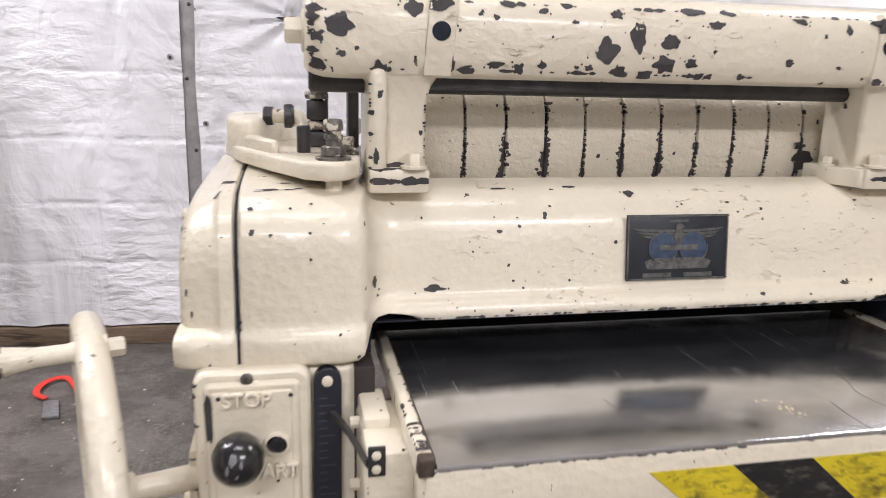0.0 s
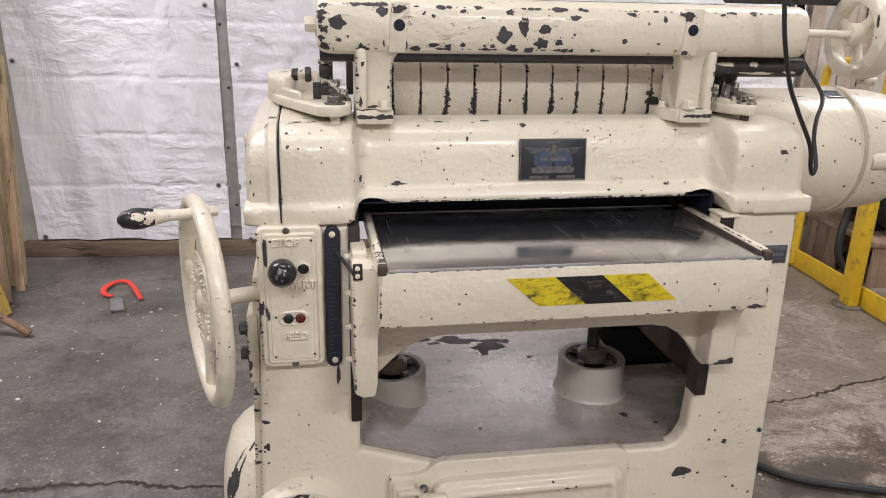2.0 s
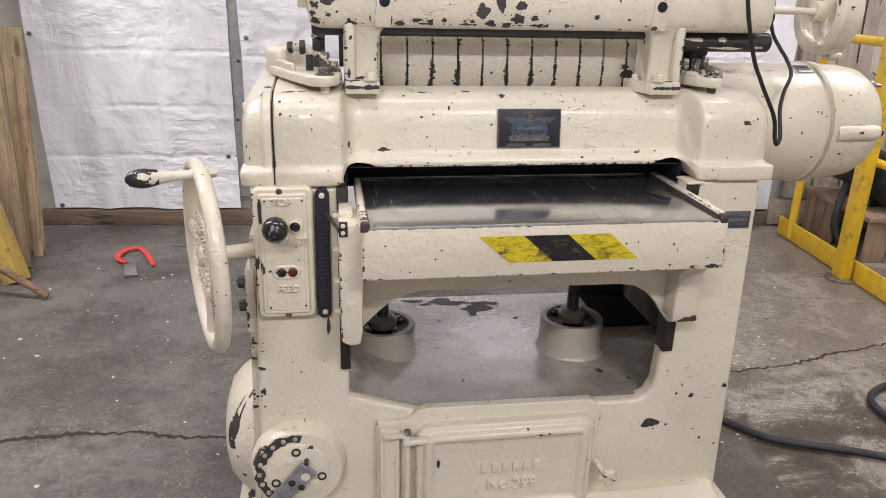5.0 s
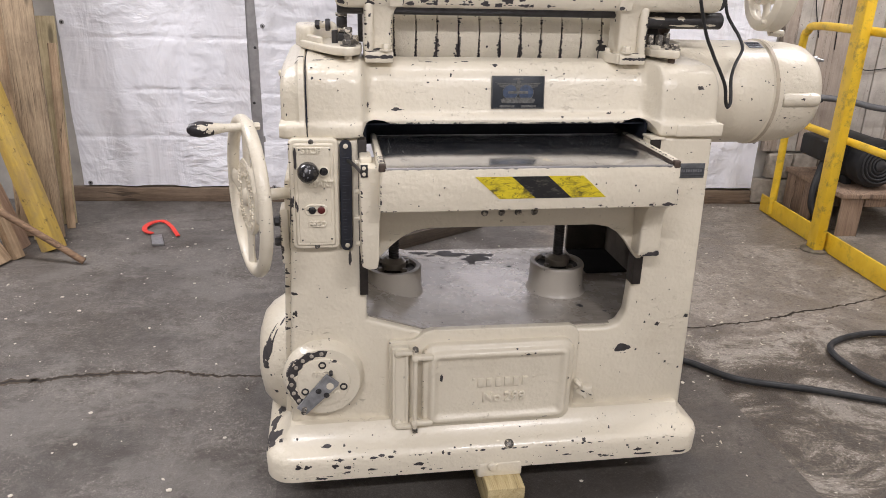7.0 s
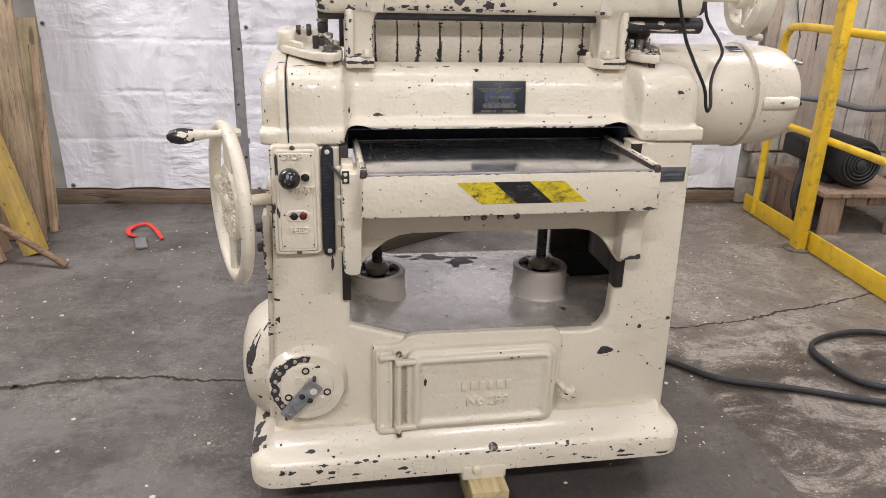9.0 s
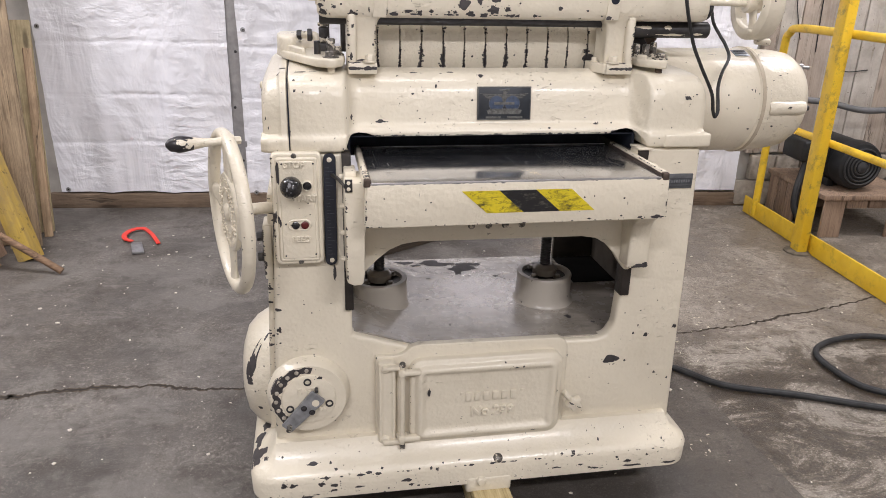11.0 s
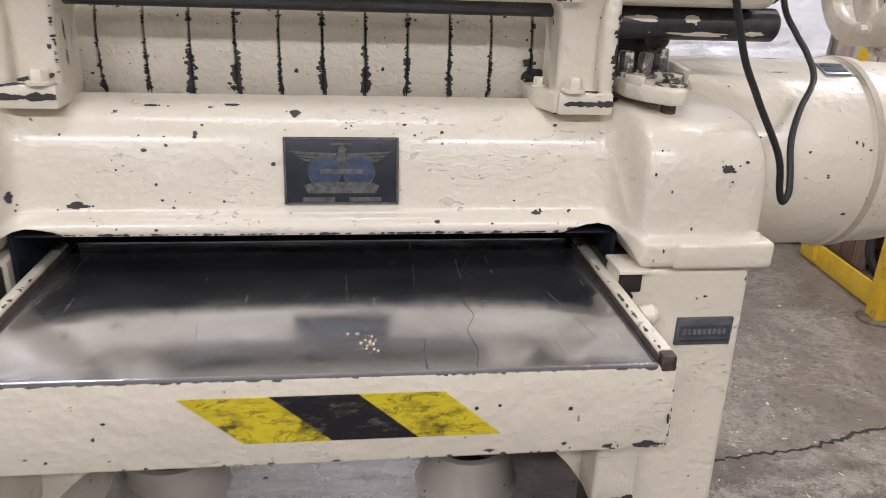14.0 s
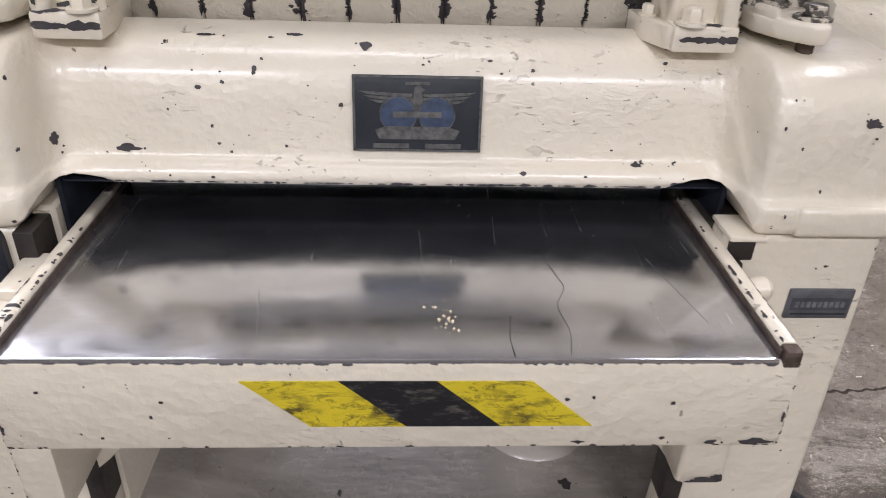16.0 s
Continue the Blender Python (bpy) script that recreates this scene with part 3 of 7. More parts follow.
def deck_paint():
    """Streaky grey-beige enamel, darker than the castings, with a highlight painted in as bright metal."""
    n = Nodes("grey_deck_enamel")
    streak = n.noise(7, 6, 0.65, n.stretch(1.0, 3.2, 1.0), 0.4)
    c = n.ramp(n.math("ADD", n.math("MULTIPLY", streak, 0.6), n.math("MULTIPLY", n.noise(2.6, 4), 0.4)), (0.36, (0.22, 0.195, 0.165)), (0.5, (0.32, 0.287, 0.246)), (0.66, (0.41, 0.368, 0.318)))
    c = n.mix(n.ramp(n.noise(60, 3, 0.6), (0.69, 0.0), (0.72, 0.9)), c, (0.05, 0.045, 0.042))
    # Pale metal patch put where the deck's highlight sits
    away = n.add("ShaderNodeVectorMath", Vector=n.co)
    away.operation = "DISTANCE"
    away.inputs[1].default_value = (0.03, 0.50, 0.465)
    deck_glint = n.ramp(n.math("ADD", away.outputs["Value"], n.math("MULTIPLY", n.math("SUBTRACT", n.noise(7, 5, 0.6), 0.5), 0.20)), (0.06, 0.9), (0.30, 0.0))
    c = n.mix(deck_glint, c, (0.70, 0.67, 0.65))
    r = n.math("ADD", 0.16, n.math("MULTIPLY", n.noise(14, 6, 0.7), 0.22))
    h = n.math("ADD", n.math("MULTIPLY", n.noise(9, 3, 0.5, n.stretch(1.0, 2.6, 1.0)), 1.6), n.math("MULTIPLY", n.noise(34, 4, 0.6), 0.25))
    return n.done(c, r, n.math("MULTIPLY", deck_glint, 0.9), n.bump(h, 0.0022), 1.0)


deck_enamel = deck_paint()
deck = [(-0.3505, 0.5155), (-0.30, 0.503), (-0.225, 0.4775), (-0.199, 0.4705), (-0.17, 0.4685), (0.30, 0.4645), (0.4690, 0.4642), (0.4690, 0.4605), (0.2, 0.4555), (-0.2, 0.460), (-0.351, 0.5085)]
part("deck", prism(deck, "y", 0.190, 0.758), deck_enamel, planer, "shiny grey-painted deck under the table with a highlight painted in", 40)
# Near-black brown paints the shade inside the hollow right column
inner_shade = plain("inner_shade", (0.060, 0.050, 0.040), 0.65, 0.0, 0.35, 14, 0.001)
part("inner_wall", rbox(0.4695, 0.4750, 0.214, 0.735, 0.4650, 0.925, 0), inner_shade, planer, "", 0)
part("rear_web", rbox(0.3370, 0.4750, 0.736, 0.752, 0.4650, 0.925, 0.003), inner_shade, planer)
# Unseen cap added to keep light out of the hollow
part("inner_top", rbox(0.3235, 0.4750, 0.214, 0.752, 0.926, 0.945, 0), inner_shade, planer, "", 0)
# Black plate painted where the deck has an unlit hole
hole_black = plain("deck_hole_shade", (0.006, 0.0055, 0.005), 0.95)
hole_black.node_tree.nodes["Principled BSDF"].inputs["Specular IOR Level"].default_value = 0.1
part("belt_opening", rbox(0.335, 0.4690, 0.525, 0.735, 0.4648, 0.4662, 0), hole_black, planer, "", 0)
# foot with round corners and a sloping top
rings = []
for z, g in ((0.104, -0.006), (0.108, 0.0), (0.158, 0.002), (0.172, -0.004), (0.182, -0.018), (0.20, -0.044), (0.235, -0.062)):
    ring = []
    for cx, cy, a0 in ((-0.545, 0.155, 180), (0.480, 0.155, 270), (0.480, 0.76, 0), (-0.545, 0.76, 90)):
        for k in range(9):
            a = radians(a0 + 90 * k / 8)
            ring.append((cx + (0.066 + g) * math.cos(a), cy + (0.066 + g) * math.sin(a), z))
    rings.append(ring)
foot = hull("foot", loft(rings), mat=cream_worn)
hull("jack_boss", rbox(-0.075, 0.045, 0.0865, 0.13, 0.080, 0.128, 0.008, 3), mat=cream, parent=foot)
part("boss_bolt", lathe([(0.013, 0), (0.013, 0.006), (0.009, 0.011), (0.001, 0.012)], (-0.036, 0.088, 0.117), (0, -1, 0), 20), cream, foot)
part("plug", lathe([(0.013, 0), (0.011, 0.006), (0.004, 0.010)], (0.008, 0.098, 0.174), (0, -0.6, 0.8), 16), grimy_steel, foot)

# hood: one casting whose section grows into the two side housings
MID = [(0.30, 0.988), (0.222, 0.986), (0.2185, 0.994), (0.224, 1.004), (0.233, 1.010), (0.2365, 1.022), (0.2405, 1.055), (0.2445, 1.077), (0.252, 1.0955), (0.2635, 1.110), (0.280, 1.1215), (0.302, 1.1295), (0.307, 1.124), (0.307, 1.0)]
SIDE = [(0.30, 0.965), (0.166, 0.964), (0.160, 0.970), (0.160, 0.992), (0.168, 1.001), (0.1705, 1.018), (0.1725, 1.060), (0.1765, 1.085), (0.186, 1.104), (0.203, 1.118), (0.235, 1.128), (0.36, 1.134), (0.66, 1.134), (0.66, 1.0)]


def section(x, w, up=None, back=0.0, shrink=0.0):
    out = []
    for i, ((ya, za), (yb, zb)) in enumerate(zip(MID, SIDE)):
        y, z = ya + (yb - ya) * w + (back if i < 11 else 0), za + (zb - za) * w - shrink * (5 <= i <= 12)
        if up is not None and i < 5:
            z = max(z, 0.986 + up)
        out.append((x, y, z))
    return out


def fair(ring):
    """The same section with a smooth curve through its front and top."""
    return [Vector(ring[0]), *spline(ring[1:13], 4), Vector(ring[13])]


N = None
arch_l = [(-0.377, 1, N), (-0.364, 0.96, N), (-0.358, 0.9, -0.014), (-0.354, 0.75, -0.006), (-0.350, 0.5, 0.001), (-0.346, 0.25, 0.006), (-0.339, 0.08, 0.0092), (-0.327, 0.0, 0.0108), (-0.313, 0, 0.0095), (-0.303, 0, 0.006), (-0.296, 0, 0.0025), (-0.291, 0, 0.0005), (-0.284, 0, N)]
arch_r = [(0.262, 0, N), (0.270, 0, 0.0005), (0.276, 0, 0.0025), (0.284, 0, 0.007), (0.295, 0, 0.0115), (0.311, 0, 0.0135), (0.323, 0.08, 0.012), (0.330, 0.25, 0.008), (0.335, 0.5, 0.002), (0.340, 0.75, -0.006), (0.3435, 0.91, -0.014), (0.3475, 0.98, N), (0.3535, 1, N)]
stations = [(-0.477, 1, N, 0.004, 0.003), (-0.473, 1, N), (-0.40, 1, N)] + arch_l + [(-0.284 + k * 0.0546, 0, N) for k in range(1, 10)] + arch_r
stations += [(0.38, 1, N), (0.466, 1, N, 0, 0.001), (0.480, 1, N, 0.003, 0.006), (0.488, 1, N, 0.008, 0.014), (0.493, 1, N, 0.016, 0.026)]
hood = hull("hood", loft([fair(section(*s)) for s in stations]), smooth=50)
hull("hood_flange", rbox(0.382, 0.5015, 0.1565, 0.64, 0.9635, 0.996, 0.006, 3), parent=hood)
# side cover beyond the seam
cover_rings = []
for x, back, dn in ((-0.4795, 0.006, 0.004), (-0.482, 0.0, 0.0), (-0.494, 0.0, 0.0), (-0.498, 0.005, 0.004), (-0.503, 0.008, 0.008), (-0.518, 0.012, 0.012), (-0.528, 0.020, 0.020), (-0.535, 0.034, 0.034)):
    ring = []
    for i, (y, z) in enumerate(SIDE):
        flare = 1 <= i <= 3
        ring.append((x - (0.004 if i <= 3 or i == 13 else 0.0) * (x < -0.5), y + (back * (0.4 if flare else 1.0) if i < 11 else 0), z - (dn if 5 <= i <= 12 else 0)))
    cover_rings.append(ring)
hull("side_cover", loft([fair(r) for r in cover_rings]), smooth=50)
part("seam", prism([(y + 0.003, z - (0.003 if i > 4 else -0.002)) for i, (y, z) in enumerate(SIDE)], "x", -0.4796, -0.4769), gap_shade, planer, "", 0)
for y, z in ((0.30, 1.09), (0.33, 1.02), (0.25, 0.985), (0.42, 1.05)):
    part("cover_bolt", lathe([(0.008, 0), (0.008, 0.003), (0.005, 0.0055), (0.001, 0.006)], (-0.536, y, z), (-1, 0, 0), 14), cream_worn, planer)

# pressure segments behind the hood
ARC = [(0.385, 1.085), (0.366, 1.105), (0.3575, 1.13), (0.355, 1.155), (0.355, 1.185), (0.3575, 1.205), (0.364, 1.219), (0.376, 1.228), (0.395, 1.231), (0.43, 1.231), (0.43, 1.085)]
edges = [-0.31, -0.271] + [-0.2175 + 0.0517 * k for k in range(10)] + [0.285]
for a, b in zip(edges, edges[1:]):
    rr = [[(x, y + o, z - o * 0.6) for y, z in ARC] for x, o in ((a + 0.0008, 0.002), (a + 0.0022, 0.0), (b - 0.0022, 0.0), (b - 0.0008, 0.002))]
    hull("pressure_segment", loft(rr), mat=cream_stipple, smooth=45)
part("segment_core", rod((-0.305, 0.43, 1.151), (0.30, 0.43, 1.151), 0.0715, 32), bare, planer)

# cross beam on two posts, with a dark bar under it
BEAM = [(0.262, 1.241), (0.251, 1.247), (0.2455, 1.262), (0.246, 1.298), (0.251, 1.315), (0.262, 1.327), (0.279, 1.333), (0.335, 1.333), (0.346, 1.322), (0.346, 1.252), (0.335, 1.241)]
beam_rings = []
for x, s in ((-0.409, 0.78), (-0.406, 0.90), (-0.400, 0.98), (-0.390, 1.03), (-0.375, 1.05), (-0.2915, 1.05), (-0.2885, 1.04), (-0.288, 1.0), (0.48, 1.0), (0.492, 0.985), (0.499, 0.93), (0.503, 0.82)):
    beam_rings.append([(x, 0.296 + (y - 0.296) * s, 1.287 + (z - 1.287) * s) for y, z in BEAM])
beam = hull("beam", loft(beam_rings), mat=cream_worn, smooth=50)
part("bar", rod((-0.405, 0.30, 1.240), (0.31, 0.30, 1.240), 0.0165, 28, 0.003), iron, planer, "dark round steel bar")
part("bar_guard", rod((0.315, 0.305, 1.2205), (0.532, 0.305, 1.2205), 0.0195, 28, 0.003), iron, planer, "dark bar with flakes of cream paint")
part("beam_end_bolt", hexbolt((-0.407, 0.292, 1.286), (-1, 0, 0), 0.015, 0.022), cream_worn, beam)
for x, w in ((-0.272, 0.0155), (0.262, 0.016)):
    pad = hull("pad", prism([(x - w - 0.003, 1.243), (x + w - 0.004, 1.243), (x + w + 0.003, 1.325), (x - w + 0.004, 1.325)], "y", 0.2425, 0.27, 0.002, 2), mat=cream_worn, parent=beam)
    # Black disc painted in for the dark inside of the hole
    part("hole", lathe([(0.0098, 0), (0.0098, 0.001), (0.008, 0.0012)], (x, 0.2426, 1.288), (0, -1, 0), 20), gap_shade, pad)


def post(s, xc):
    """s: side on which the post's rib and the foot's long end lie."""
    flare = ((0.0, 0.262, 1.14), (0.0, 0.262, 1.205), (0.001, 0.261, 1.220), (0.004, 0.258, 1.232), (0.010, 0.253, 1.242), (0.018, 0.249, 1.249), (0.028, 0.2465, 1.254))
    rings = []
    for g, y, z in flare:
        rings.append([(x, yy, z) for x, yy in rrect(-0.028 - g, 0.030 + g, y, 0.335, 0.008, 4)])
    pieces = (("post", loft(rings)),
              ("rib", rbox(-0.034, -0.014, 0.244, 0.335, 1.125, 1.252, 0.009, 4)),
              ("post_foot", rbox(-0.034, 0.031, 0.242, 0.33, 1.121, 1.147, 0.004, 2)))
    p = None
    for name, bm in pieces:
        for v in bm.verts:
            v.co.x = xc + s * v.co.x
        ob = hull(name, bm, mat=cream_worn, parent=p or planer)
        p = p or ob
    part("foot_bolt", hexbolt((xc + s * 0.014, 0.248, 1.147), (0, 0, 1), 0.010, 0.016), cream_worn, p)
    return p


post(1, -0.312)
pr = post(-1, 0.287)
hull("toe", prism([(0.2335, 0.328), (0.236, 0.288), (0.252, 0.250), (0.259, 0.2445), (0.262, 0.2445), (0.262, 0.328)], "z", 1.1225, 1.1445, 0.003, 2), mat=cream_worn, parent=pr)
part("toe_bolt", hexbolt((0.246, 0.300, 1.1445), (0, 0, 1), 0.0065, 0.011), cream_worn, pr)

# bell-crank brackets with spring bolts


def bracket(s):
    out = [(-0.392, 0.207), (-0.372, 0.211), (-0.356, 0.235), (-0.35, 0.29), (-0.352, 0.42), (-0.40, 0.53), (-0.455, 0.552), (-0.506, 0.54), (-0.506, 0.45), (-0.482, 0.365), (-0.447, 0.285), (-0.416, 0.222)]
    if s > 0:
        out = [(0.338, 0.262), (0.352, 0.232), (0.374, 0.208), (0.390, 0.208), (0.404, 0.235), (0.416, 0.29), (0.420, 0.37), (0.40, 0.44), (0.345, 0.45), (0.335, 0.36)]
    b = hull("bracket", prism(out, "z", 1.1385, 1.158, 0.005, 3), mat=cream_worn)
    if s < 0:
        hull("bracket_arm", prism([(-0.507, 0.50), (-0.502, 0.43), (-0.478, 0.365), (-0.460, 0.37), (-0.442, 0.43), (-0.40, 0.52), (-0.455, 0.55), (-0.505, 0.538)], "z", 1.142, 1.190, 0.009, 3), mat=cream_worn, parent=b)
        hull("bracket_rim", prism([(-0.478, 0.366), (-0.444, 0.29), (-0.436, 0.294), (-0.464, 0.37)], "z", 1.15, 1.172, 0.003, 1), mat=cream_worn, parent=b)
    x, y0 = s * 0.383, 0.234
    part("stud", rod((x, y0, 1.100), (x, y0, 1.16), 0.0085, 14, 0.001), cream_worn if s < 0 else rust, b)
    part("flange_washer", lathe([(0.018, 0), (0.018, 0.0025), (0.015, 0.0035)], (x, y0, 1.158), (0, 0, 1), 24), grimy_steel, b)
    part("nut", hexbolt((x, y0, 1.160), (0, 0, 1), 0.0125, 0.012, False), grimy_steel, b)
    if s < 0:
        part("adjuster", lathe([(0.0075, 0.0), (0.0075, 0.007), (0.0095, 0.008), (0.0095, 0.012), (0.008, 0.013), (0.008, 0.016), (0.010, 0.017), (0.010, 0.025), (0.0085, 0.0275), (0.003, 0.028)], (x, y0, 1.171), (0, 0, 1), 20), grimy_steel, b)
    if s < 0:
        part("set_screw", rod((-0.411, 0.306, 1.157), (-0.411, 0.306, 1.187), 0.0075, 12, 0.0012), iron, b)
        part("set_nut", hexbolt((-0.368, 0.29, 1.157), (0, 0, 1), 0.011, 0.02), grimy_steel, b)
        x2, y2 = -0.394, 0.375
        part("spring_bolt", rod((x2, y2, 1.15), (x2, y2, 1.243), 0.0075, 12), iron, b)
        for k, (w, z0, z1) in enumerate(((0.0125, 1.158, 1.176), (0.0105, 1.178, 1.188), (0.0115, 1.190, 1.212), (0.0135, 1.214, 1.222))):
            part("spring_block", rbox(x2 - w, x2 + w, y2 - w, y2 + w, z0, z1, 0.002), grimy_steel if k % 2 else iron, b)
        part("spring_plate", rbox(x2 + 0.010, x2 + 0.013, y2 - 0.012, y2 + 0.012, 1.176, 1.218, 0.001), iron, b)
    if s < 0:
        pj = part("pipe_joint", tube(spline([(-0.447, 0.40, 1.192), (-0.43, 0.40, 1.192), (-0.414, 0.395, 1.190), (-0.406, 0.385, 1.170), (-0.406, 0.383, 1.155)], 5), 0.0085, 12), cream_worn, b)
        part("joint_collar", lathe([(0.0135, 0), (0.0145, 0.003), (0.0145, 0.009), (0.012, 0.012)], (-0.432, 0.40, 1.192), (1, 0, 0), 14), iron, b)
        part("pipe_nut", hexbolt((-0.442, 0.40, 1.192), (-1, 0.1, 0), 0.0125, 0.014, False), iron, b)
        part("rear_block", rbox(-0.352, -0.338, 0.44, 0.47, 1.15, 1.235, 0.002), iron, b)
    else:
        hull("bracket_rim", prism([(0.396, 0.222), (0.404, 0.238), (0.4165, 0.292), (0.4205, 0.37), (0.412, 0.37), (0.407, 0.296), (0.396, 0.243)], "z", 1.150, 1.176, 0.003, 2), mat=cream_worn, parent=b)
        hull("bracket_rim", prism([(0.338, 0.266), (0.350, 0.238), (0.357, 0.242), (0.346, 0.268)], "z", 1.150, 1.166, 0.003, 2), mat=cream_worn, parent=b)
        for px, py, r, h in ((0.352, 0.302, 0.0105, 0.030), (0.372, 0.292, 0.0095, 0.030), (0.395, 0.300, 0.0085, 0.034)):
            part("set_nut", hexbolt((px, py, 1.157), (0, 0, 1), r, h), grimy_steel, b)
        part("rear_block", rbox(0.330, 0.403, 0.352, 0.40, 1.150, 1.214, 0.003), iron, b)
        part("eye_bolt", rod((0.398, 0.33, 1.158), (0.398, 0.33, 1.19), 0.007, 12), rust, b)
        part("eye_knob", lathe([(0.003, 0), (0.010, 0.003), (0.0145, 0.010), (0.0145, 0.018), (0.010, 0.025), (0.003, 0.028)], (0.398, 0.342, 1.198), (0, -1, 0.15), 20), rust, b)


bracket(-1)
bracket(1)

# table
table = part("table", rbox(-0.3175, 0.3075, 0.001, 0.325, 0.925, 0.938, 0.0015), table_steel, planer, "scratched bare ground steel table top")
apron = [(-0.331, 0.842), (0.330, 0.842), (0.326, 0.934), (-0.326, 0.934)]
front = hull("table_front", prism(apron, "y", 0.0, 0.05, 0.003, 2), parent=table)
arch = [(-0.345, 0.92), (-0.345, 0.66), (-0.332, 0.672), (-0.318, 0.688), (-0.29, 0.716), (-0.265, 0.736), (-0.235, 0.749), (-0.20, 0.754), (0.20, 0.752), (0.235, 0.746), (0.262, 0.730), (0.285, 0.705), (0.305, 0.676), (0.318, 0.66), (0.33, 0.66), (0.33, 0.92)]
hull("table_skirt", prism(arch, "y", 0.150, 0.172, 0.003, 2), parent=table)
leg = prism([(-0.368, 0.925), (-0.367, 0.70), (-0.352, 0.692), (-0.332, 0.694), (-0.328, 0.72), (-0.327, 0.80), (-0.322, 0.835), (-0.318, 0.925)], "y", 0.052, 0.158, 0.005, 2)
hull("slide_left", leg, parent=table)
leg = loft([[(x, y, z) for x, y in rrect(xl, xr, yf, 0.158, 0.006, 3)] for z, xl, xr, yf in (
    (0.843, 0.288, 0.3275, 0.004), (0.836, 0.290, 0.331, 0.022), (0.826, 0.292, 0.336, 0.046), (0.812, 0.294, 0.342, 0.070), (0.794, 0.297, 0.347, 0.088),
    (0.765, 0.299, 0.3500, 0.097), (0.72, 0.300, 0.352, 0.100), (0.688, 0.300, 0.3535, 0.100), (0.684, 0.303, 0.352, 0.103))])
hull("slide_right", leg, parent=table)
chip_iron = plain("brown_bare_iron", (0.085, 0.062, 0.05), 0.5, 0.3, 0.5, 90, 0.0006)
for x0, x1 in ((-0.3325, -0.3190), (0.3095, 0.3245)):
    rail_bar = hull("side_rail", prism([(x0, 0.926), (x1, 0.926), (x1, 0.9445), (x1 - 0.002, 0.9475), (x0 + 0.002, 0.9475), (x0, 0.9445)], "y", 0.012, 0.306, 0.0012, 1), mat=cream_worn, parent=table)
    part("rail_tip", prism([(x0, 0.929), (x1 + 0.0005, 0.929), (x1, 0.9458), (x0 + 0.001, 0.9458)], "y", -0.0006, 0.0130, 0.0022, 2), chip_iron, rail_bar, "worn bare iron end")
    inner = x1 + 0.0002 if x0 < 0 else x0 - 0.0017
    part("rail_shim", rbox(inner, inner + 0.0015, 0.006, 0.306, 0.928, 0.9435, 0), chip_iron, rail_bar, "", 0)
hull("slide_stop", lathe([(0.011, 0), (0.0125, 0.003), (0.0125, 0.016), (0.008, 0.021), (0.001, 0.022)], (0.336, 0.128, 0.922), (1, 0, 0.1), 20), parent=table)
hull("slide_block", rbox(-0.366, -0.340, 0.10, 0.17, 0.90, 0.935, 0.004, 2), parent=table)
for k, z in enumerate((0.918, 0.852, 0.790, 0.728)):
    part("gib_screw", rod((-0.377, 0.13, z), (-0.366, 0.13, z), 0.006, 8, 0.001), cream, planer)
way_recess_dark = plain("greasy_way_recess_shade", (0.030, 0.025, 0.022), 0.45, 0.2, 0.4, 30, 0.0006)
part("way_left", rbox(-0.3685, -0.3485, 0.158, 0.2, 0.585, 0.962, 0.002), way_recess_dark, planer)
part("way_right", rbox(0.3185, 0.342, 0.160, 0.2, 0.585, 0.932, 0.002), way_recess_dark, planer)
part("way_block", rbox(0.3265, 0.3525, 0.166, 0.20, 0.9325, 0.9575, 0.002), way_recess_dark, planer)
hull("way_cap", rbox(0.321, 0.359, 0.158, 0.21, 0.9578, 0.9632, 0.002, 2))
for x in (-0.074, -0.033, 0.007, 0.047):
    part("skirt_bolt", hexbolt((x, 0.150, 0.789), (0, -1, 0), 0.0058, 0.008), grimy_steel, table)
# Dark slab stands for the shade in the gap below the table
part("table_void", rbox(-0.316, 0.306, 0.10, 0.72, 0.90, 0.9235, 0), bare, table, "", 0)

def scratch(pts, w, mat):
    """A thin mark scored into the table top."""
    line = spline(pts, 6)
    bm = bmesh.new()
    a, b = [], []
    for i, p in enumerate(line):
        d = (line[min(i + 1, len(line) - 1)] - line[max(i - 1, 0)]).normalized()
        q = Vector((-d.y, d.x, 0)) * w * (0.6 + 0.5 * noise.noise(p * 60))
        a.append(bm.verts.new((p + q).to_tuple()[:2] + (0.9382,)))
        b.append(bm.verts.new((p - q).to_tuple()[:2] + (0.9382,)))
    for i in range(len(a) - 1):
        bm.faces.new((a[i], a[i + 1], b[i + 1], b[i]))
    part("scratch", bm, mat, table, "", 0)


dark_score = plain("dark_score", (0.03, 0.03, 0.033), 0.5)
light_score = plain("bright_score", (0.36, 0.36, 0.38), 0.4, 0.8)
scratch([(0.167, 0.266, 0), (0.153, 0.228, 0), (0.158, 0.201, 0), (0.140, 0.163, 0), (0.144, 0.128, 0), (0.148, 0.106, 0), (0.137, 0.075, 0), (0.141, 0.038, 0), (0.136, 0.006, 0)], 0.0004, dark_score)
scratch([(0.015, 0.215, 0), (0.017, 0.16, 0), (0.018, 0.115, 0)], 0.00028, light_score)
scratch([(0.093, 0.06, 0), (0.089, 0.03, 0), (0.090, 0.003, 0)], 0.0006, dark_score)
scratch([(0.095, 0.245, 0), (0.092, 0.187, 0)], 0.00028, light_score)
scratch([(-0.13, 0.10, 0), (-0.12, 0.03, 0)], 0.0004, light_score)
scratch([(0.24, 0.16, 0), (0.265, 0.05, 0)], 0.0004, light_score)

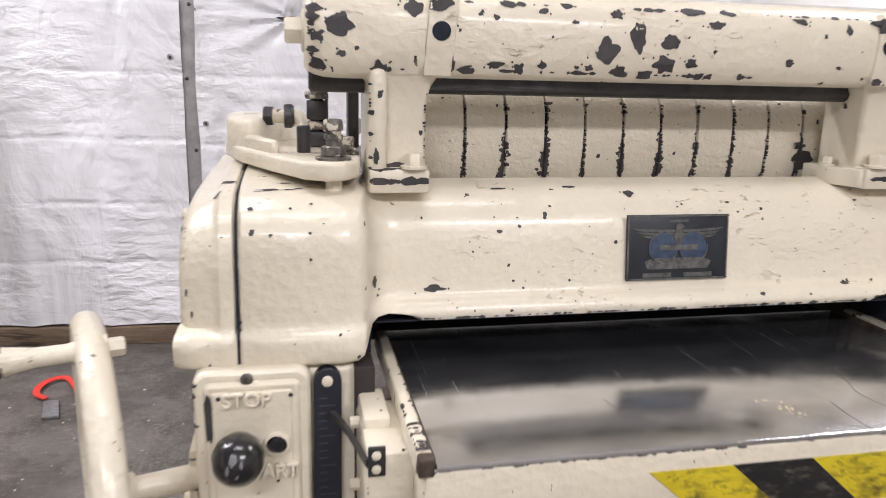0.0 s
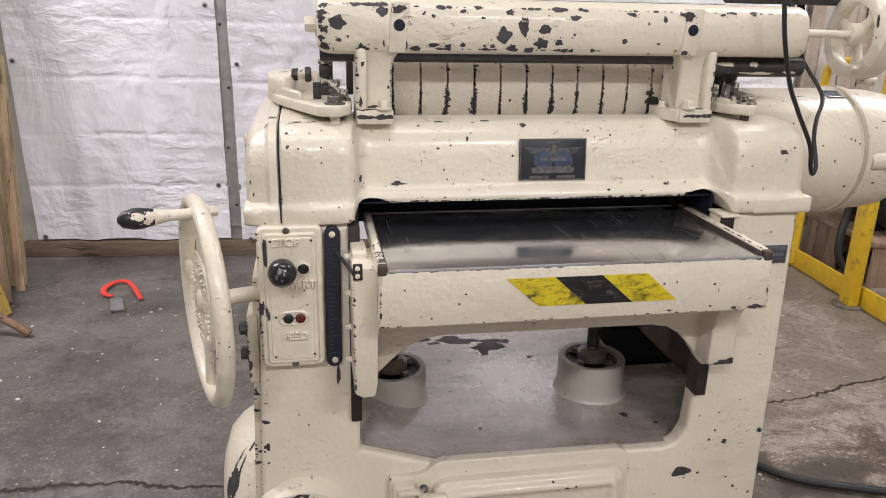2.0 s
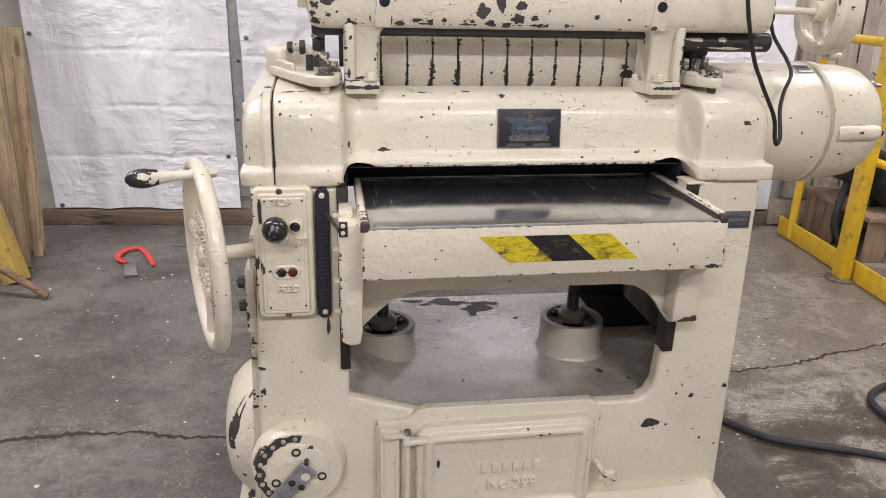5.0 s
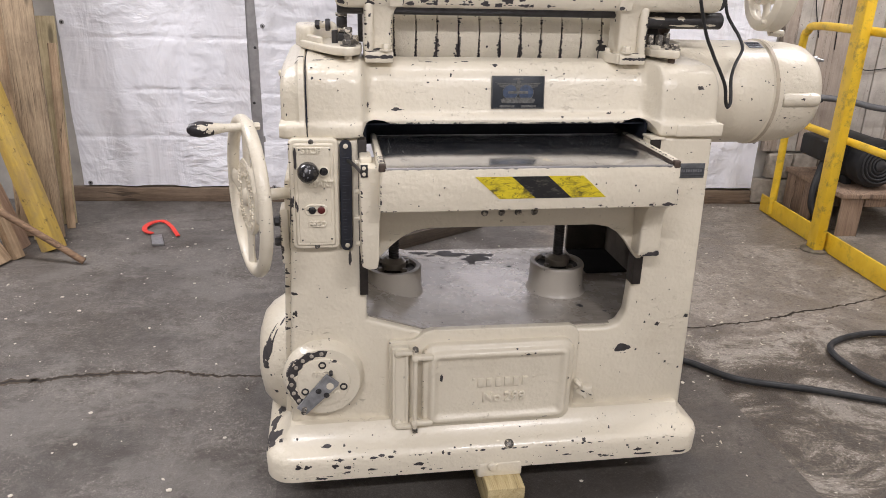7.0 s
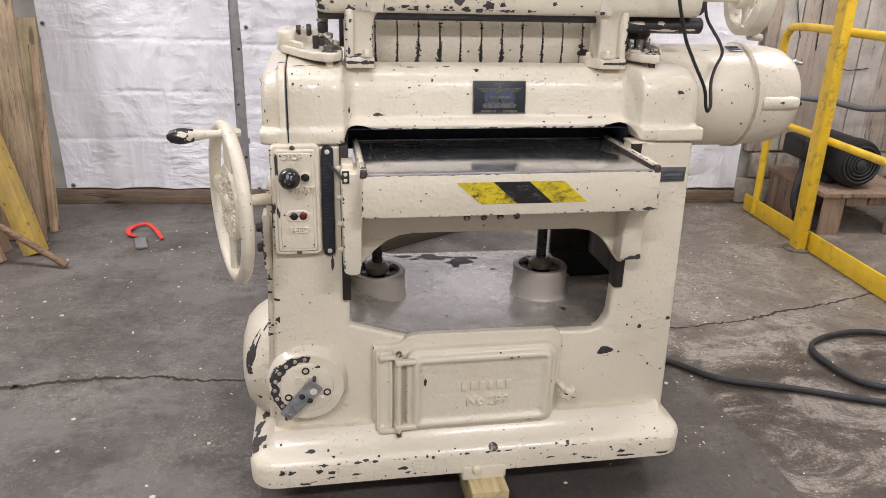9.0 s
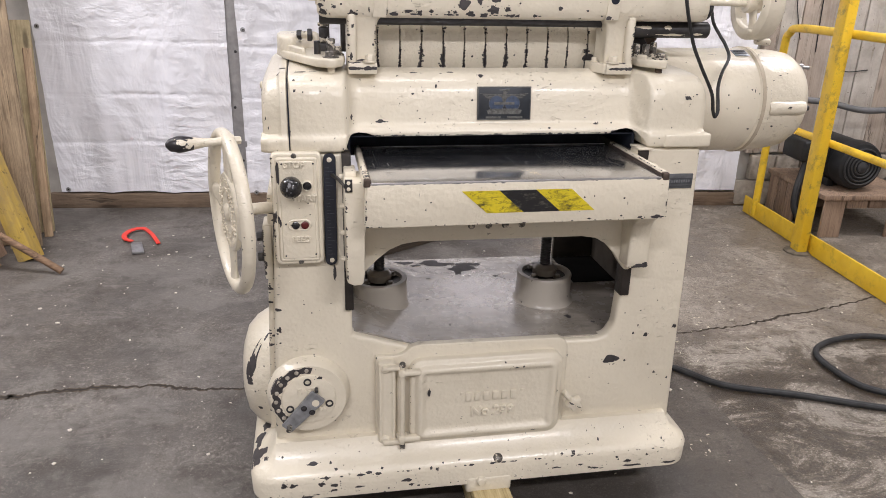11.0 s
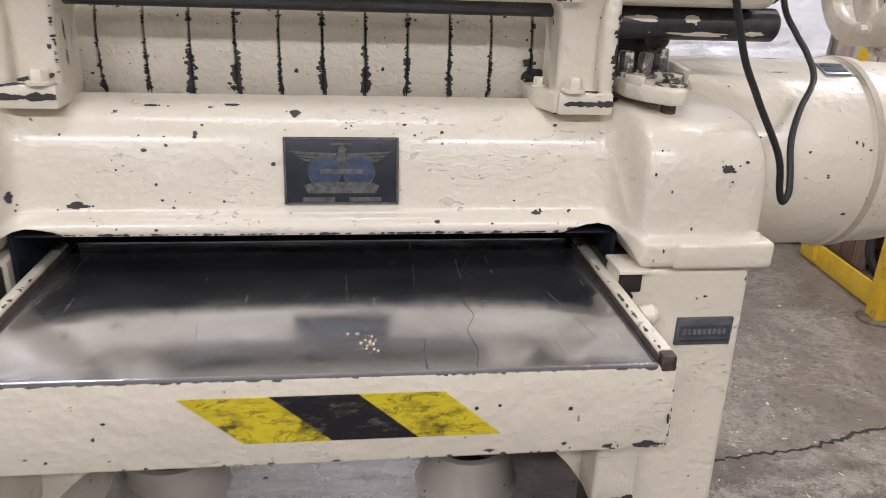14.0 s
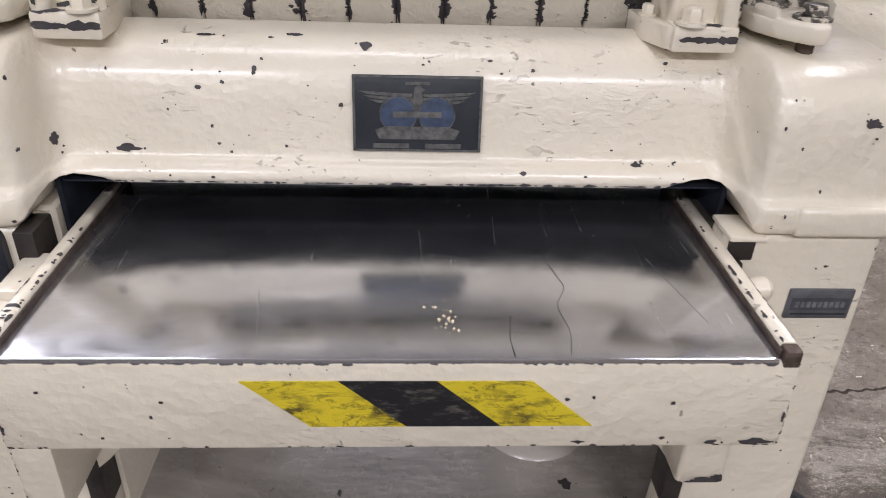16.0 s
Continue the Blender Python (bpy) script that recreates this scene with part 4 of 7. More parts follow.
# Bright rod added to carry the glint along the table's rear edge
part("table_nose", rod((-0.3165, 0.3262, 0.9368), (0.3065, 0.3262, 0.9368), 0.0019, 10), sheet_steel, table, "thin bright rod added for the glint on the table's edge")
# Black back, roll, top and sides paint the throat's shade
part("throat_liner", rbox(-0.348, 0.336, 0.40, 0.44, 0.90, 1.05, 0.002), gap_shade, planer, "", 0)
part("feed_roll", rod((-0.344, 0.372, 0.992), (0.331, 0.372, 0.992), 0.036, 36), gap_shade, planer, "dark feed roll inside the throat")
part("throat_roof", rbox(-0.343, 0.330, 0.2275, 0.40, 0.9835, 0.9852, 0), gap_shade, planer, "", 0)
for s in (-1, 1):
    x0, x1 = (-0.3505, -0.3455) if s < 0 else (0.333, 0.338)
    part("throat_side", rbox(x0, x1, 0.226, 0.40, 0.90, 0.992, 0), gap_shade, planer, "", 0)

# hazard tape on the table's front
tape = thing("hazard_tape", "scuffed yellow and black striped hazard tape on the table front", "tape")
def tape_mat():
    n = Nodes("scuffed_yellow_tape")
    c = n.ramp(n.noise(20, 4), (0.3, (0.60, 0.47, 0.015)), (0.7, (0.70, 0.57, 0.03)))
    scuff = n.ramp(n.noise(30, 7, 0.72, n.stretch(0.55, 1.0, 1.9), 1.2), (0.472, 0.0), (0.497, 0.95), (0.522, 0.0))
    zone = n.ramp(n.noise(17, 4, 0.65), (0.42, 0.0), (0.55, 1.0))
    smear = n.ramp(n.noise(46, 7, 0.78, n.stretch(0.6, 1.0, 1.6)), (0.485, 0.0), (0.57, 0.92))
    f = n.math("MAXIMUM", n.math("MULTIPLY", scuff, zone), n.math("MULTIPLY", smear, n.ramp(n.noise(15, 3), (0.44, 0.12), (0.56, 1.0))))
    c = n.mix(f, c, (0.05, 0.041, 0.017))
    return n.done(c, 0.38, 0.0, n.bump(n.noise(60, 3), 0.0002))


TAPE_Y = tape_mat()


def black_tape():
    n = Nodes("scuffed_black_tape")
    c = n.mix(n.ramp(n.noise(60, 7, 0.78, n.stretch(0.5, 1.0, 1.5)), (0.53, 0.0), (0.63, 0.6)), (0.012, 0.012, 0.014), (0.16, 0.145, 0.115))
    return n.done(c, 0.38, 0.0, n.bump(n.noise(60, 4), 0.0003))


tape_black = black_tape()
x0, xw = -0.131, 0.0795
for k, m in ((0, TAPE_Y), (1, tape_black), (2, TAPE_Y)):
    a = x0 + k * xw
    b = a + (xw if k < 2 else 0.0775)
    part("stripe", prism([(a, 0.9165), (b, 0.9165), (b + 0.055, 0.868), (a + 0.055, 0.868)], "y", -0.0012, -0.0002), m, tape, "", 0)

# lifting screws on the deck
# Cream toned down on bosses and collars for the shade under the table
boss_shade = cream_paint("shaded_cream_enamel", 0.02, 0.001, (0.42, 0.385, 0.335))
collar_shade = cream_paint("shaded_collar_enamel", 0.06, 0.001, (0.20, 0.178, 0.152))
for x, y in ((-0.263, 0.44), (0.207, 0.43)):
    boss = hull("screw_boss", lathe([(0.089, 0), (0.084, 0.004), (0.0805, 0.011), (0.0785, 0.023), (0.0765, 0.07), (0.078, 0.08), (0.075, 0.085), (0.063, 0.085), (0.060, 0.074), (0.02, 0.074)], (x, y, 0.463), (0, 0, 1), 40), mat=boss_shade)
    # Dark disc paints the shade inside the boss's recess
    part("recess", lathe([(0.0615, 0), (0.0615, 0.0008), (0.03, 0.001)], (x, y, 0.537), (0, 0, 1), 32), way_recess_dark, boss)
    part("nut_collar", lathe([(0.034, 0), (0.034, 0.018), (0.027, 0.026), (0.022, 0.03)], (x, y, 0.542), (0, 0, 1), 24), collar_shade, boss)
    prof = []
    for k in range(42):
        prof += [(0.0152, 0.565 - 0.463 + k * 0.008), (0.0132, 0.569 - 0.463 + k * 0.008)]
    part("lifting_screw", lathe(prof, (x, y, 0.463), (0, 0, 1), 20), iron, boss)
    for k in range(4):
        a = k * math.pi / 2 + 0.6
        part("collar_bolt", hexbolt((x + 0.047 * math.cos(a), y + 0.047 * math.sin(a), 0.542), (0, 0, 1), 0.008, 0.010), collar_shade, boss)

# switch panel
panel = hull("switch_panel", moulded(-0.521, -0.412, 0.711, 0.969, 0.014, [(0, 0.174), (0, 0.153), (0.0012, 0.1495), (0.0035, 0.147), (0.007, 0.1462), (0.0095, 0.1468), (0.0108, 0.1452), (0.0113, 0.143), (0.013, 0.1414), (0.0155, 0.1411), (0.0172, 0.1418), (0.0182, 0.1409), (0.019, 0.1396), (0.022, 0.1393)]), smooth=30)
for x, z in ((-0.431, 0.946), (-0.497, 0.946), (-0.497, 0.736), (-0.431, 0.738)):
    part("rivet", lathe([(0.0022, 0), (0.0018, 0.0008), (0.0006, 0.001)], (x, 0.1393, z), (0, -1, 0), 10), iron, panel)
for txt, x, z in (("STOP", -0.4715, 0.944), ("START", -0.452, 0.869), ("FEED", -0.462, 0.775)):
    textmesh("lettering", txt, 0.0185, FRONT(x, 0.1385, z), cream, panel, 0.0034)
part("stop_knob", lathe([(0.006, 0), (0.006, 0.012), (0.010, 0.014), (0.018, 0.021), (0.0225, 0.032), (0.0235, 0.04), (0.021, 0.052), (0.014, 0.060), (0.006, 0.063), (0.0005, 0.0635)], (-0.478, 0.1395, 0.905), (0, -1, 0), 32), knob_black, panel, "glossy black ball knob")
part("start_bezel", lathe([(0.0125, 0), (0.0125, 0.004), (0.0098, 0.005), (0.0095, 0.0)], (-0.445, 0.1395, 0.897), (0, -1, 0), 24, ring=True), cream, panel)
part("start_button", lathe([(0.0092, 0), (0.0092, 0.002), (0.006, 0.003)], (-0.445, 0.1395, 0.897), (0, -1, 0), 24), knob_black, panel)
part("feed_recess", moulded(-0.491, -0.438, 0.794, 0.822, 0.0135, [(0, 0.1398), (0.001, 0.1375), (0.0025, 0.1366), (0.004, 0.137), (0.005, 0.1386), (0.006, 0.1387)]), cream, panel)
part("feed_button", lathe([(0.0085, 0), (0.0085, 0.003), (0.006, 0.0045)], (-0.473, 0.1385, 0.808), (0, -1, 0), 24), knob_black, panel)
part("feed_stop_button", lathe([(0.0085, 0), (0.0085, 0.003), (0.006, 0.0045)], (-0.453, 0.1385, 0.808), (0, -1, 0), 24), red_button, panel)
for x, z in ((-0.471, 0.962), (-0.465, 0.719)):
    part("panel_screw", lathe([(0.006, 0), (0.0058, 0.002), (0.003, 0.004)], (x, 0.1455, z), (0, -1, 0), 16), grimy_steel, panel)
# depth gauge
ol = [(-0.395 + 0.0135 * math.cos(radians(a)), 0.9485 + 0.0135 * math.sin(radians(a))) for a in range(0, 181, 15)] + [(-0.397 + 0.0135 * math.cos(radians(a)), 0.7145 + 0.0135 * math.sin(radians(a))) for a in range(180, 361, 15)]
gauge = part("depth_gauge", prism(ol, "y", 0.160, 0.172, 0.001, 1), plain("black_gauge", (0.018, 0.02, 0.03), 0.45), planer, "black graduated depth scale")
tick_mat = plain("tick_grey", (0.06, 0.065, 0.08), 0.4)
for k in range(26):
    z = 0.728 + k * 0.0081
    part("tick", rbox(-0.404, -0.396 if k % 4 else -0.388, 0.1593, 0.1602, z, z + 0.0008, 0), tick_mat, gauge, "", 0)
for z in (0.949, 0.714):
    part("gauge_screw", lathe([(0.0055, 0), (0.0055, 0.002), (0.003, 0.0035)], (-0.3955, 0.160, z), (0, -1, 0), 16), cream, gauge)
pointer = part("pointer_plate", rbox(-0.367, -0.352, 0.0485, 0.0525, 0.906, 0.933, 0.0006), iron, table)
for z in (0.926, 0.913):
    part("pointer_screw", lathe([(0.0042, 0), (0.004, 0.0014), (0.0015, 0.0024)], (-0.360, 0.0486, z), (0, -1, 0), 14), cream, pointer)
part("pointer", prism([(-0.366, 0.0505), (-0.367, 0.056), (-0.377, 0.110), (-0.388, 0.150), (-0.394, 0.150), (-0.380, 0.108), (-0.369, 0.050)], "z", 0.915, 0.922), iron, table)

# maker's plates (without their lettering)
plate_mat = plain("dark_plate", (0.022, 0.026, 0.033), 0.38, 0.2, 0.25, 30)
plate_edge = plain("plate_relief", (0.105, 0.105, 0.10), 0.4, 0.3, 0.45, 150)
plate_blue = plain("plate_blue", (0.036, 0.055, 0.100), 0.4, 0.0, 0.4, 120)
tilt = math.degrees(math.atan2(0.009, 0.075))
pl = part("maker_plate", rbox(-0.064, 0.064, -0.0015, 0.0015, -0.038, 0.038, 0.0008), plate_mat, planer, "dark enamelled maker's plate with a winged blue emblem", 35, pose(0.012, 0.2375, 1.0565, -tilt, 0, 0))
for bx in ((-0.064, 0.064, 0.0355, 0.0375), (-0.064, 0.064, -0.0375, -0.0355), (-0.0635, -0.0615, -0.037, 0.037), (0.0615, 0.0635, -0.037, 0.037)):
    part("plate_border", rbox(bx[0], bx[1], -0.0021, -0.001, bx[2], bx[3], 0), plate_edge, pl, "", 0)
for sx in (-1, 1):
    part("globe", lathe([(0.0185, 0), (0.0185, 0.0006), (0.016, 0.001)], (sx * 0.019, -0.0015, 0.0), (0, -1, 0), 28), plate_blue, pl)
    for k, (tip, tz, root) in enumerate(((0.0575, 0.0225, 0.0205), (0.053, 0.0185, 0.0165), (0.048, 0.0145, 0.0125))):
        part("feather", prism([(sx * 0.005, root), (sx * 0.026, root + 0.0005), (sx * tip, tz), (sx * (tip - 0.008), tz - 0.0030), (sx * 0.026, root - 0.0028), (sx * 0.006, root - 0.0032)], "y", -0.0024, -0.0012), plate_edge, pl, "", 0)
    part("globe_band", tube([(sx * 0.019 + 0.0182 * math.cos(a), -0.0026, 0.0182 * math.sin(a)) for a in [2 * math.pi * q / 28 for q in range(29)]], 0.0006, 5), plate_edge, pl, "", 0)
    part("serial_field", rbox(min(sx * 0.008, sx * 0.044), max(sx * 0.008, sx * 0.044), -0.0022, -0.0012, -0.0345, -0.0295, 0), plate_edge, pl, "", 0)
part("emblem_bird", prism([(-0.004, 0.020), (-0.003, 0.0265), (0.001, 0.029), (0.005, 0.026), (0.0075, 0.024), (0.004, 0.022), (0.0055, 0.012), (0.003, 0.004), (0.0, 0.0), (-0.004, 0.004), (-0.006, 0.012)], "y", -0.0028, -0.0012), plate_edge, pl, "", 0)
part("banner", prism([(-0.042, -0.016), (-0.03, -0.012), (0.03, -0.012), (0.042, -0.016), (0.038, -0.025), (-0.038, -0.025)], "y", -0.0026, -0.0012), plate_edge, pl, "", 0)
part("name_bar", rbox(-0.024, 0.024, -0.0032, -0.002, -0.003, 0.003, 0), plate_edge, pl, "", 0)
part("title_bar", rbox(-0.012, 0.012, -0.0022, -0.0012, 0.029, 0.032, 0), plate_edge, pl, "", 0)
mark_grey = plain("worn_plate_mark", (0.19, 0.195, 0.21), 0.4, 0.4, 0.4, 120)
dp = part("dealer_plate", rbox(0.404, 0.474, 0.1665, 0.171, 0.861, 0.897, 0.001), plain("grey_plate", (0.12, 0.125, 0.135), 0.4, 0.4, 0.3, 60), planer, "small grey metal dealer's plate")
part("plate_bar", rbox(0.408, 0.471, 0.1656, 0.167, 0.872, 0.887, 0), plain("plate_groove", (0.075, 0.08, 0.09), 0.4, 0.3, 0.3, 60), dp, "", 0)
part("plate_rule", rbox(0.410, 0.470, 0.1656, 0.167, 0.8665, 0.8675, 0), plate_mat, dp, "", 0)
for k in range(9):
    part("plate_mark", rbox(0.412 + k * 0.0062, 0.4162 + k * 0.0062, 0.1652, 0.1658, 0.876, 0.883, 0), mark_grey, dp, "", 0)

# cleanout door with raised panel
dplate = hull("door_pad", prism([(-0.299, 0.214), (-0.295, 0.209), (0.186, 0.203), (0.192, 0.208), (0.192, 0.452), (0.184, 0.470), (0.168, 0.479), (-0.192, 0.483), (-0.212, 0.477), (-0.225, 0.464), (-0.240, 0.457), (-0.295, 0.457), (-0.299, 0.452)], "y", 0.156, 0.178, 0.007, 3))
hull("hinge_leaf", moulded(-0.294, -0.250, 0.218, 0.449, 0.008, [(0, 0.160), (0, 0.142), (0.003, 0.138), (0.008, 0.138), (0.011, 0.1415), (0.014, 0.142)]), parent=dplate)
door = hull("cleanout_door", moulded(-0.216, 0.176, 0.214, 0.4495, 0.032, [(0, 0.162), (0, 0.143), (0.0015, 0.138), (0.005, 0.1355), (0.011, 0.1348), (0.0145, 0.131), (0.018, 0.1245), (0.022, 0.1215), (0.027, 0.121), (0.032, 0.1235), (0.037, 0.129), (0.042, 0.1312), (0.048, 0.1318)]), "cast door with a raised rounded border and raised lettering", smooth=50)
textmesh("lettering", "No 299", 0.036, FRONT(-0.006, 0.1305, 0.297), cream, door, 0.0034)
for k in range(6):
    x = -0.076 + k * 0.0232
    part("name_bar", rbox(x, x + 0.0145, 0.1272, 0.1320, 0.329, 0.354, 0.0014), cream, door)
for x in (-0.090, 0.066):
    part("quote_mark", rbox(x, x + 0.007, 0.1295, 0.1320, 0.348, 0.355, 0.001), cream, door)
part("hinge_pin", rod((-0.236, 0.128, 0.220), (-0.236, 0.128, 0.442), 0.0058, 16), cream, door)
for z, up in ((0.424, 1), (0.236, -1)):
    hull("hinge_strap", rbox(-0.246, -0.190, 0.119, 0.137, z - 0.007, z + 0.007, 0.005, 3), parent=door)
    hull("hinge_knuckle", lathe([(0.0085, 0), (0.010, 0.002), (0.010, 0.016), (0.0085, 0.018)], (-0.236, 0.128, z - 0.009), (0, 0, 1), 18), parent=door)
    hull("hinge_ear", rbox(-0.285, -0.236, 0.127, 0.143, z + up * 0.012 - 0.006, z + up * 0.012 + 0.006, 0.004, 2), parent=dplate)
    part("pin_cap", lathe([(0.0075, 0), (0.0075, 0.008), (0.005, 0.011), (0.001, 0.012)], (-0.236, 0.128, z + up * 0.018), (0, 0, up), 14), grimy_steel, dplate)
    part("hinge_bolt", lathe([(0.012, 0), (0.012, 0.004), (0.008, 0.009), (0.001, 0.010)], (-0.277, 0.1415, z + up * 0.008), (0, -1, 0), 18), cream_worn, dplate)
LX, LZ = 0.201, 0.313
part("door_latch", rod((LX - 0.008, 0.155, LZ + 0.006), (LX, 0.118, LZ), 0.008, 12), cream_worn, door)
part("latch_knob", prism([(LX + 0.005 + (0.024 if k % 2 else 0.014) * math.cos(math.pi * k / 5 + 0.2), LZ - 0.003 + (0.024 if k % 2 else 0.014) * math.sin(math.pi * k / 5 + 0.2)) for k in range(10)], "y", 0.104, 0.128, 0.004, 3), cream_worn, door)
part("latch_arm", tube([(LX - 0.014, 0.128, LZ + 0.018), (LX - 0.004, 0.116, LZ + 0.008), (LX + 0.008, 0.112, LZ - 0.004)], 0.0075, 10), cream_worn, door)
# feed-speed dial with its lever
DC = (-0.462, 0.172, 0.366)
dial = hull("feed_dial", lathe([(0.100, 0), (0.100, 0.010), (0.095, 0.016), (0.093, 0.03), (0.089, 0.036), (0.066, 0.037), (0.064, 0.041), (0.058, 0.0425), (0.001, 0.0425)], DC, (0, -1, 0), 48))
def rim(a, r, wob):
    r += wob * noise.noise(Vector((a * 0.11, r * 90, 2.0)))
    return (r * math.cos(radians(a)), r * math.sin(radians(a)))


arc = [rim(a, 0.0865, 0.006) for a in range(82, 232, 3)] + [rim(a, 0.0685, 0.009) for a in range(229, 82, -3)]
part("dial_track", prism([(DC[0] + p, DC[2] + q) for p, q in arc], "y", 0.1348, 0.1372), bare, dial, "bare iron track round the dial", 0)
pin_paint = plain("dirty_cream_pin", (0.40, 0.36, 0.30), 0.5, 0.0, 0.3, 80)
for k in range(8):
    a = radians(92 + k * 18)
    part("stop_pin", lathe([(0.0052, 0), (0.0048, 0.003), (0.002, 0.0045)], (DC[0] + 0.078 * math.cos(a), 0.1355, DC[2] + 0.078 * math.sin(a)), (0, -1, 0), 12), pin_paint, dial)
for a in (92, 205, -14):
    part("dial_screw", lathe([(0.0095, 0), (0.0095, 0.003), (0.0062, 0.0035), (0.006, 0.0)], (DC[0] + 0.05 * math.cos(radians(a)), 0.1300, DC[2] + 0.05 * math.sin(radians(a))), (0, -1, 0), 18, ring=True), iron, dial)
    part("screw_centre", lathe([(0.0058, 0), (0.0052, 0.002), (0.002, 0.0022)], (DC[0] + 0.05 * math.cos(radians(a)), 0.1300, DC[2] + 0.05 * math.sin(radians(a))), (0, -1, 0), 12), cream, dial)
textmesh("lettering", "FAST", 0.021, FRONT(-0.466, 0.1292, 0.391), cream, dial, 0.0015)
lever = part("feed_lever", prism([(-0.015, -0.092), (0.015, -0.092), (0.021, 0.020), (0.018, 0.025), (-0.019, 0.025), (-0.021, 0.020)], "y", -0.009, 0.0, 0.0015, 1), plain("grey_lever", (0.27, 0.275, 0.285), 0.5, 0.3, 0.35), dial, "grey metal lever", 35, pose(-0.455, 0.122, 0.366, 0, 43, 0))
part("lever_pin", rod((0.0, -0.006, -0.080), (0.0, -0.026, -0.084), 0.006, 12, 0.001), grimy_steel, lever)
part("lever_hole", lathe([(0.009, 0), (0.009, 0.0006), (0.001, 0.0007)], (0.006, -0.0091, 0.006), (0, -1, 0), 18), cream, lever)
for px, pz in ((-0.006, -0.022), (0.016, -0.018)):
    part("lever_nut", hexbolt((px, -0.009, pz), (0, -1, 0), 0.005, 0.006), iron, lever)
part("lever_stud", rod((-0.014, 0.004, 0.032), (-0.014, -0.012, 0.032), 0.0045, 10, 0.001), iron, lever)
textmesh("lettering", "SLOW", 0.021, FRONT(-0.448, 0.1292, 0.338), cream, dial, 0.0015)
# bolted lug on the body's side
lug = hull("side_lug", rbox(-0.550, -0.530, 0.20, 0.27, 0.655, 0.79, 0.005, 2), mat=cream_worn)
for z in (0.756, 0.706):
    part("lug_bolt", hexbolt((-0.549, 0.225, z), (-1, 0, 0), 0.012, 0.016), iron, lug)
# cover plate along the body's side, behind the gear cover
hull("side_plate", prism([(-0.562, 0.24), (-0.545, 0.24), (-0.5205, 0.86), (-0.536, 0.86)], "y", 0.208, 0.70, 0.004, 2), mat=cream_worn)
# gear cover on the body's side
hull("gear_cover", lathe([(0.188, 0), (0.190, 0.004), (0.190, 0.014), (0.184, 0.018), (0.168, 0.020), (0.160, 0.034), (0.142, 0.062), (0.115, 0.085), (0.07, 0.098), (0.02, 0.101), (0.001, 0.101)], (-0.536, 0.41, 0.312), (-1, 0, 0.02), 56), mat=cream_worn)
# handwheel on an inclined shaft
WC, WD = Vector((-0.615, 0.185, 0.829)), Vector((0.956, 0.292, 0)).normalized()
wheel = hull("handwheel", tube([WC + 0.1715 * (math.cos(a) * Vector((-WD.y, WD.x, 0)) + math.sin(a) * Vector((0, 0, 1))) for a in [2 * math.pi * k / 72 for k in range(73)]], 0.0145, 14))
hull("hub", lathe([(0.010, -0.013), (0.016, -0.012), (0.021, -0.007), (0.022, 0.012), (0.018, 0.028), (0.016, 0.03)], WC, WD, 28), parent=wheel)
WS, WU = Vector((-WD.y, WD.x, 0)), Vector((0, 0, 1))
for k in range(4):
    a = math.pi / 2 + k * math.pi / 2 + 0.06
    d = math.cos(a) * WS + math.sin(a) * WU
    side = d.cross(WD)
    rr = []
    for t, w, h in ((0.012, 0.046, 0.006), (0.05, 0.044, 0.005), (0.09, 0.036, 0.005), (0.125, 0.024, 0.006), (0.150, 0.019, 0.008), (0.168, 0.024, 0.009)):
        c = WC + t * d
        rr.append([c + w * math.cos(b) * side + h * math.sin(b) * WD for b in [2 * math.pi * j / 16 for j in range(16)]])
    spoke = hull("spoke", loft(rr), parent=wheel)
web = hull("web", lathe([(0.086, -0.006), (0.088, -0.004), (0.088, 0.004), (0.086, 0.006)], WC, WD, 40), parent=wheel)
bm = bmesh.new()
for q in range(44):
    a = 2 * math.pi * q / 44
    for rr2 in (0.052, 0.073):
        if (q * 7 + int(rr2 * 1000)) % 5:
            d = math.cos(a) * WS + math.sin(a) * WU
            bmesh.ops.create_cube(bm, size=1, matrix=Matrix.Translation(WC + rr2 * d - 0.007 * WD) @ basis(d) @ Matrix.Diagonal((0.0045, 0.004, 0.009, 1)))
part("raised_lettering", bm, cream, web, "", 35, None, "stuff")
hd = WC + 0.168 * (math.cos(1.75) * Vector((-WD.y, WD.x, 0)) + math.sin(1.75) * Vector((0, 0, 1)))
part("handle", lathe([(0.010, -0.012), (0.010, 0.012), (0.0085, 0.02), (0.009, 0.045), (0.013, 0.07), (0.0165, 0.09), (0.0165, 0.10), (0.012, 0.116), (0.004, 0.123)], hd, -WD, 24), cream, wheel)
part("handle_tip", lathe([(0.0134, 0.07), (0.0170, 0.09), (0.0170, 0.10), (0.0125, 0.1165), (0.004, 0.1236)], hd, -WD, 24), plain("worn_dark_grip", (0.03, 0.027, 0.03), 0.35, 0.2), wheel, "worn dark tip")
part("handle_nut", hexbolt(hd + 0.01 * WD, WD, 0.009, 0.018), cream, wheel)
part("shaft", rod(WC + 0.02 * WD, WC + 0.16 * WD, 0.0135, 20), cream, planer)

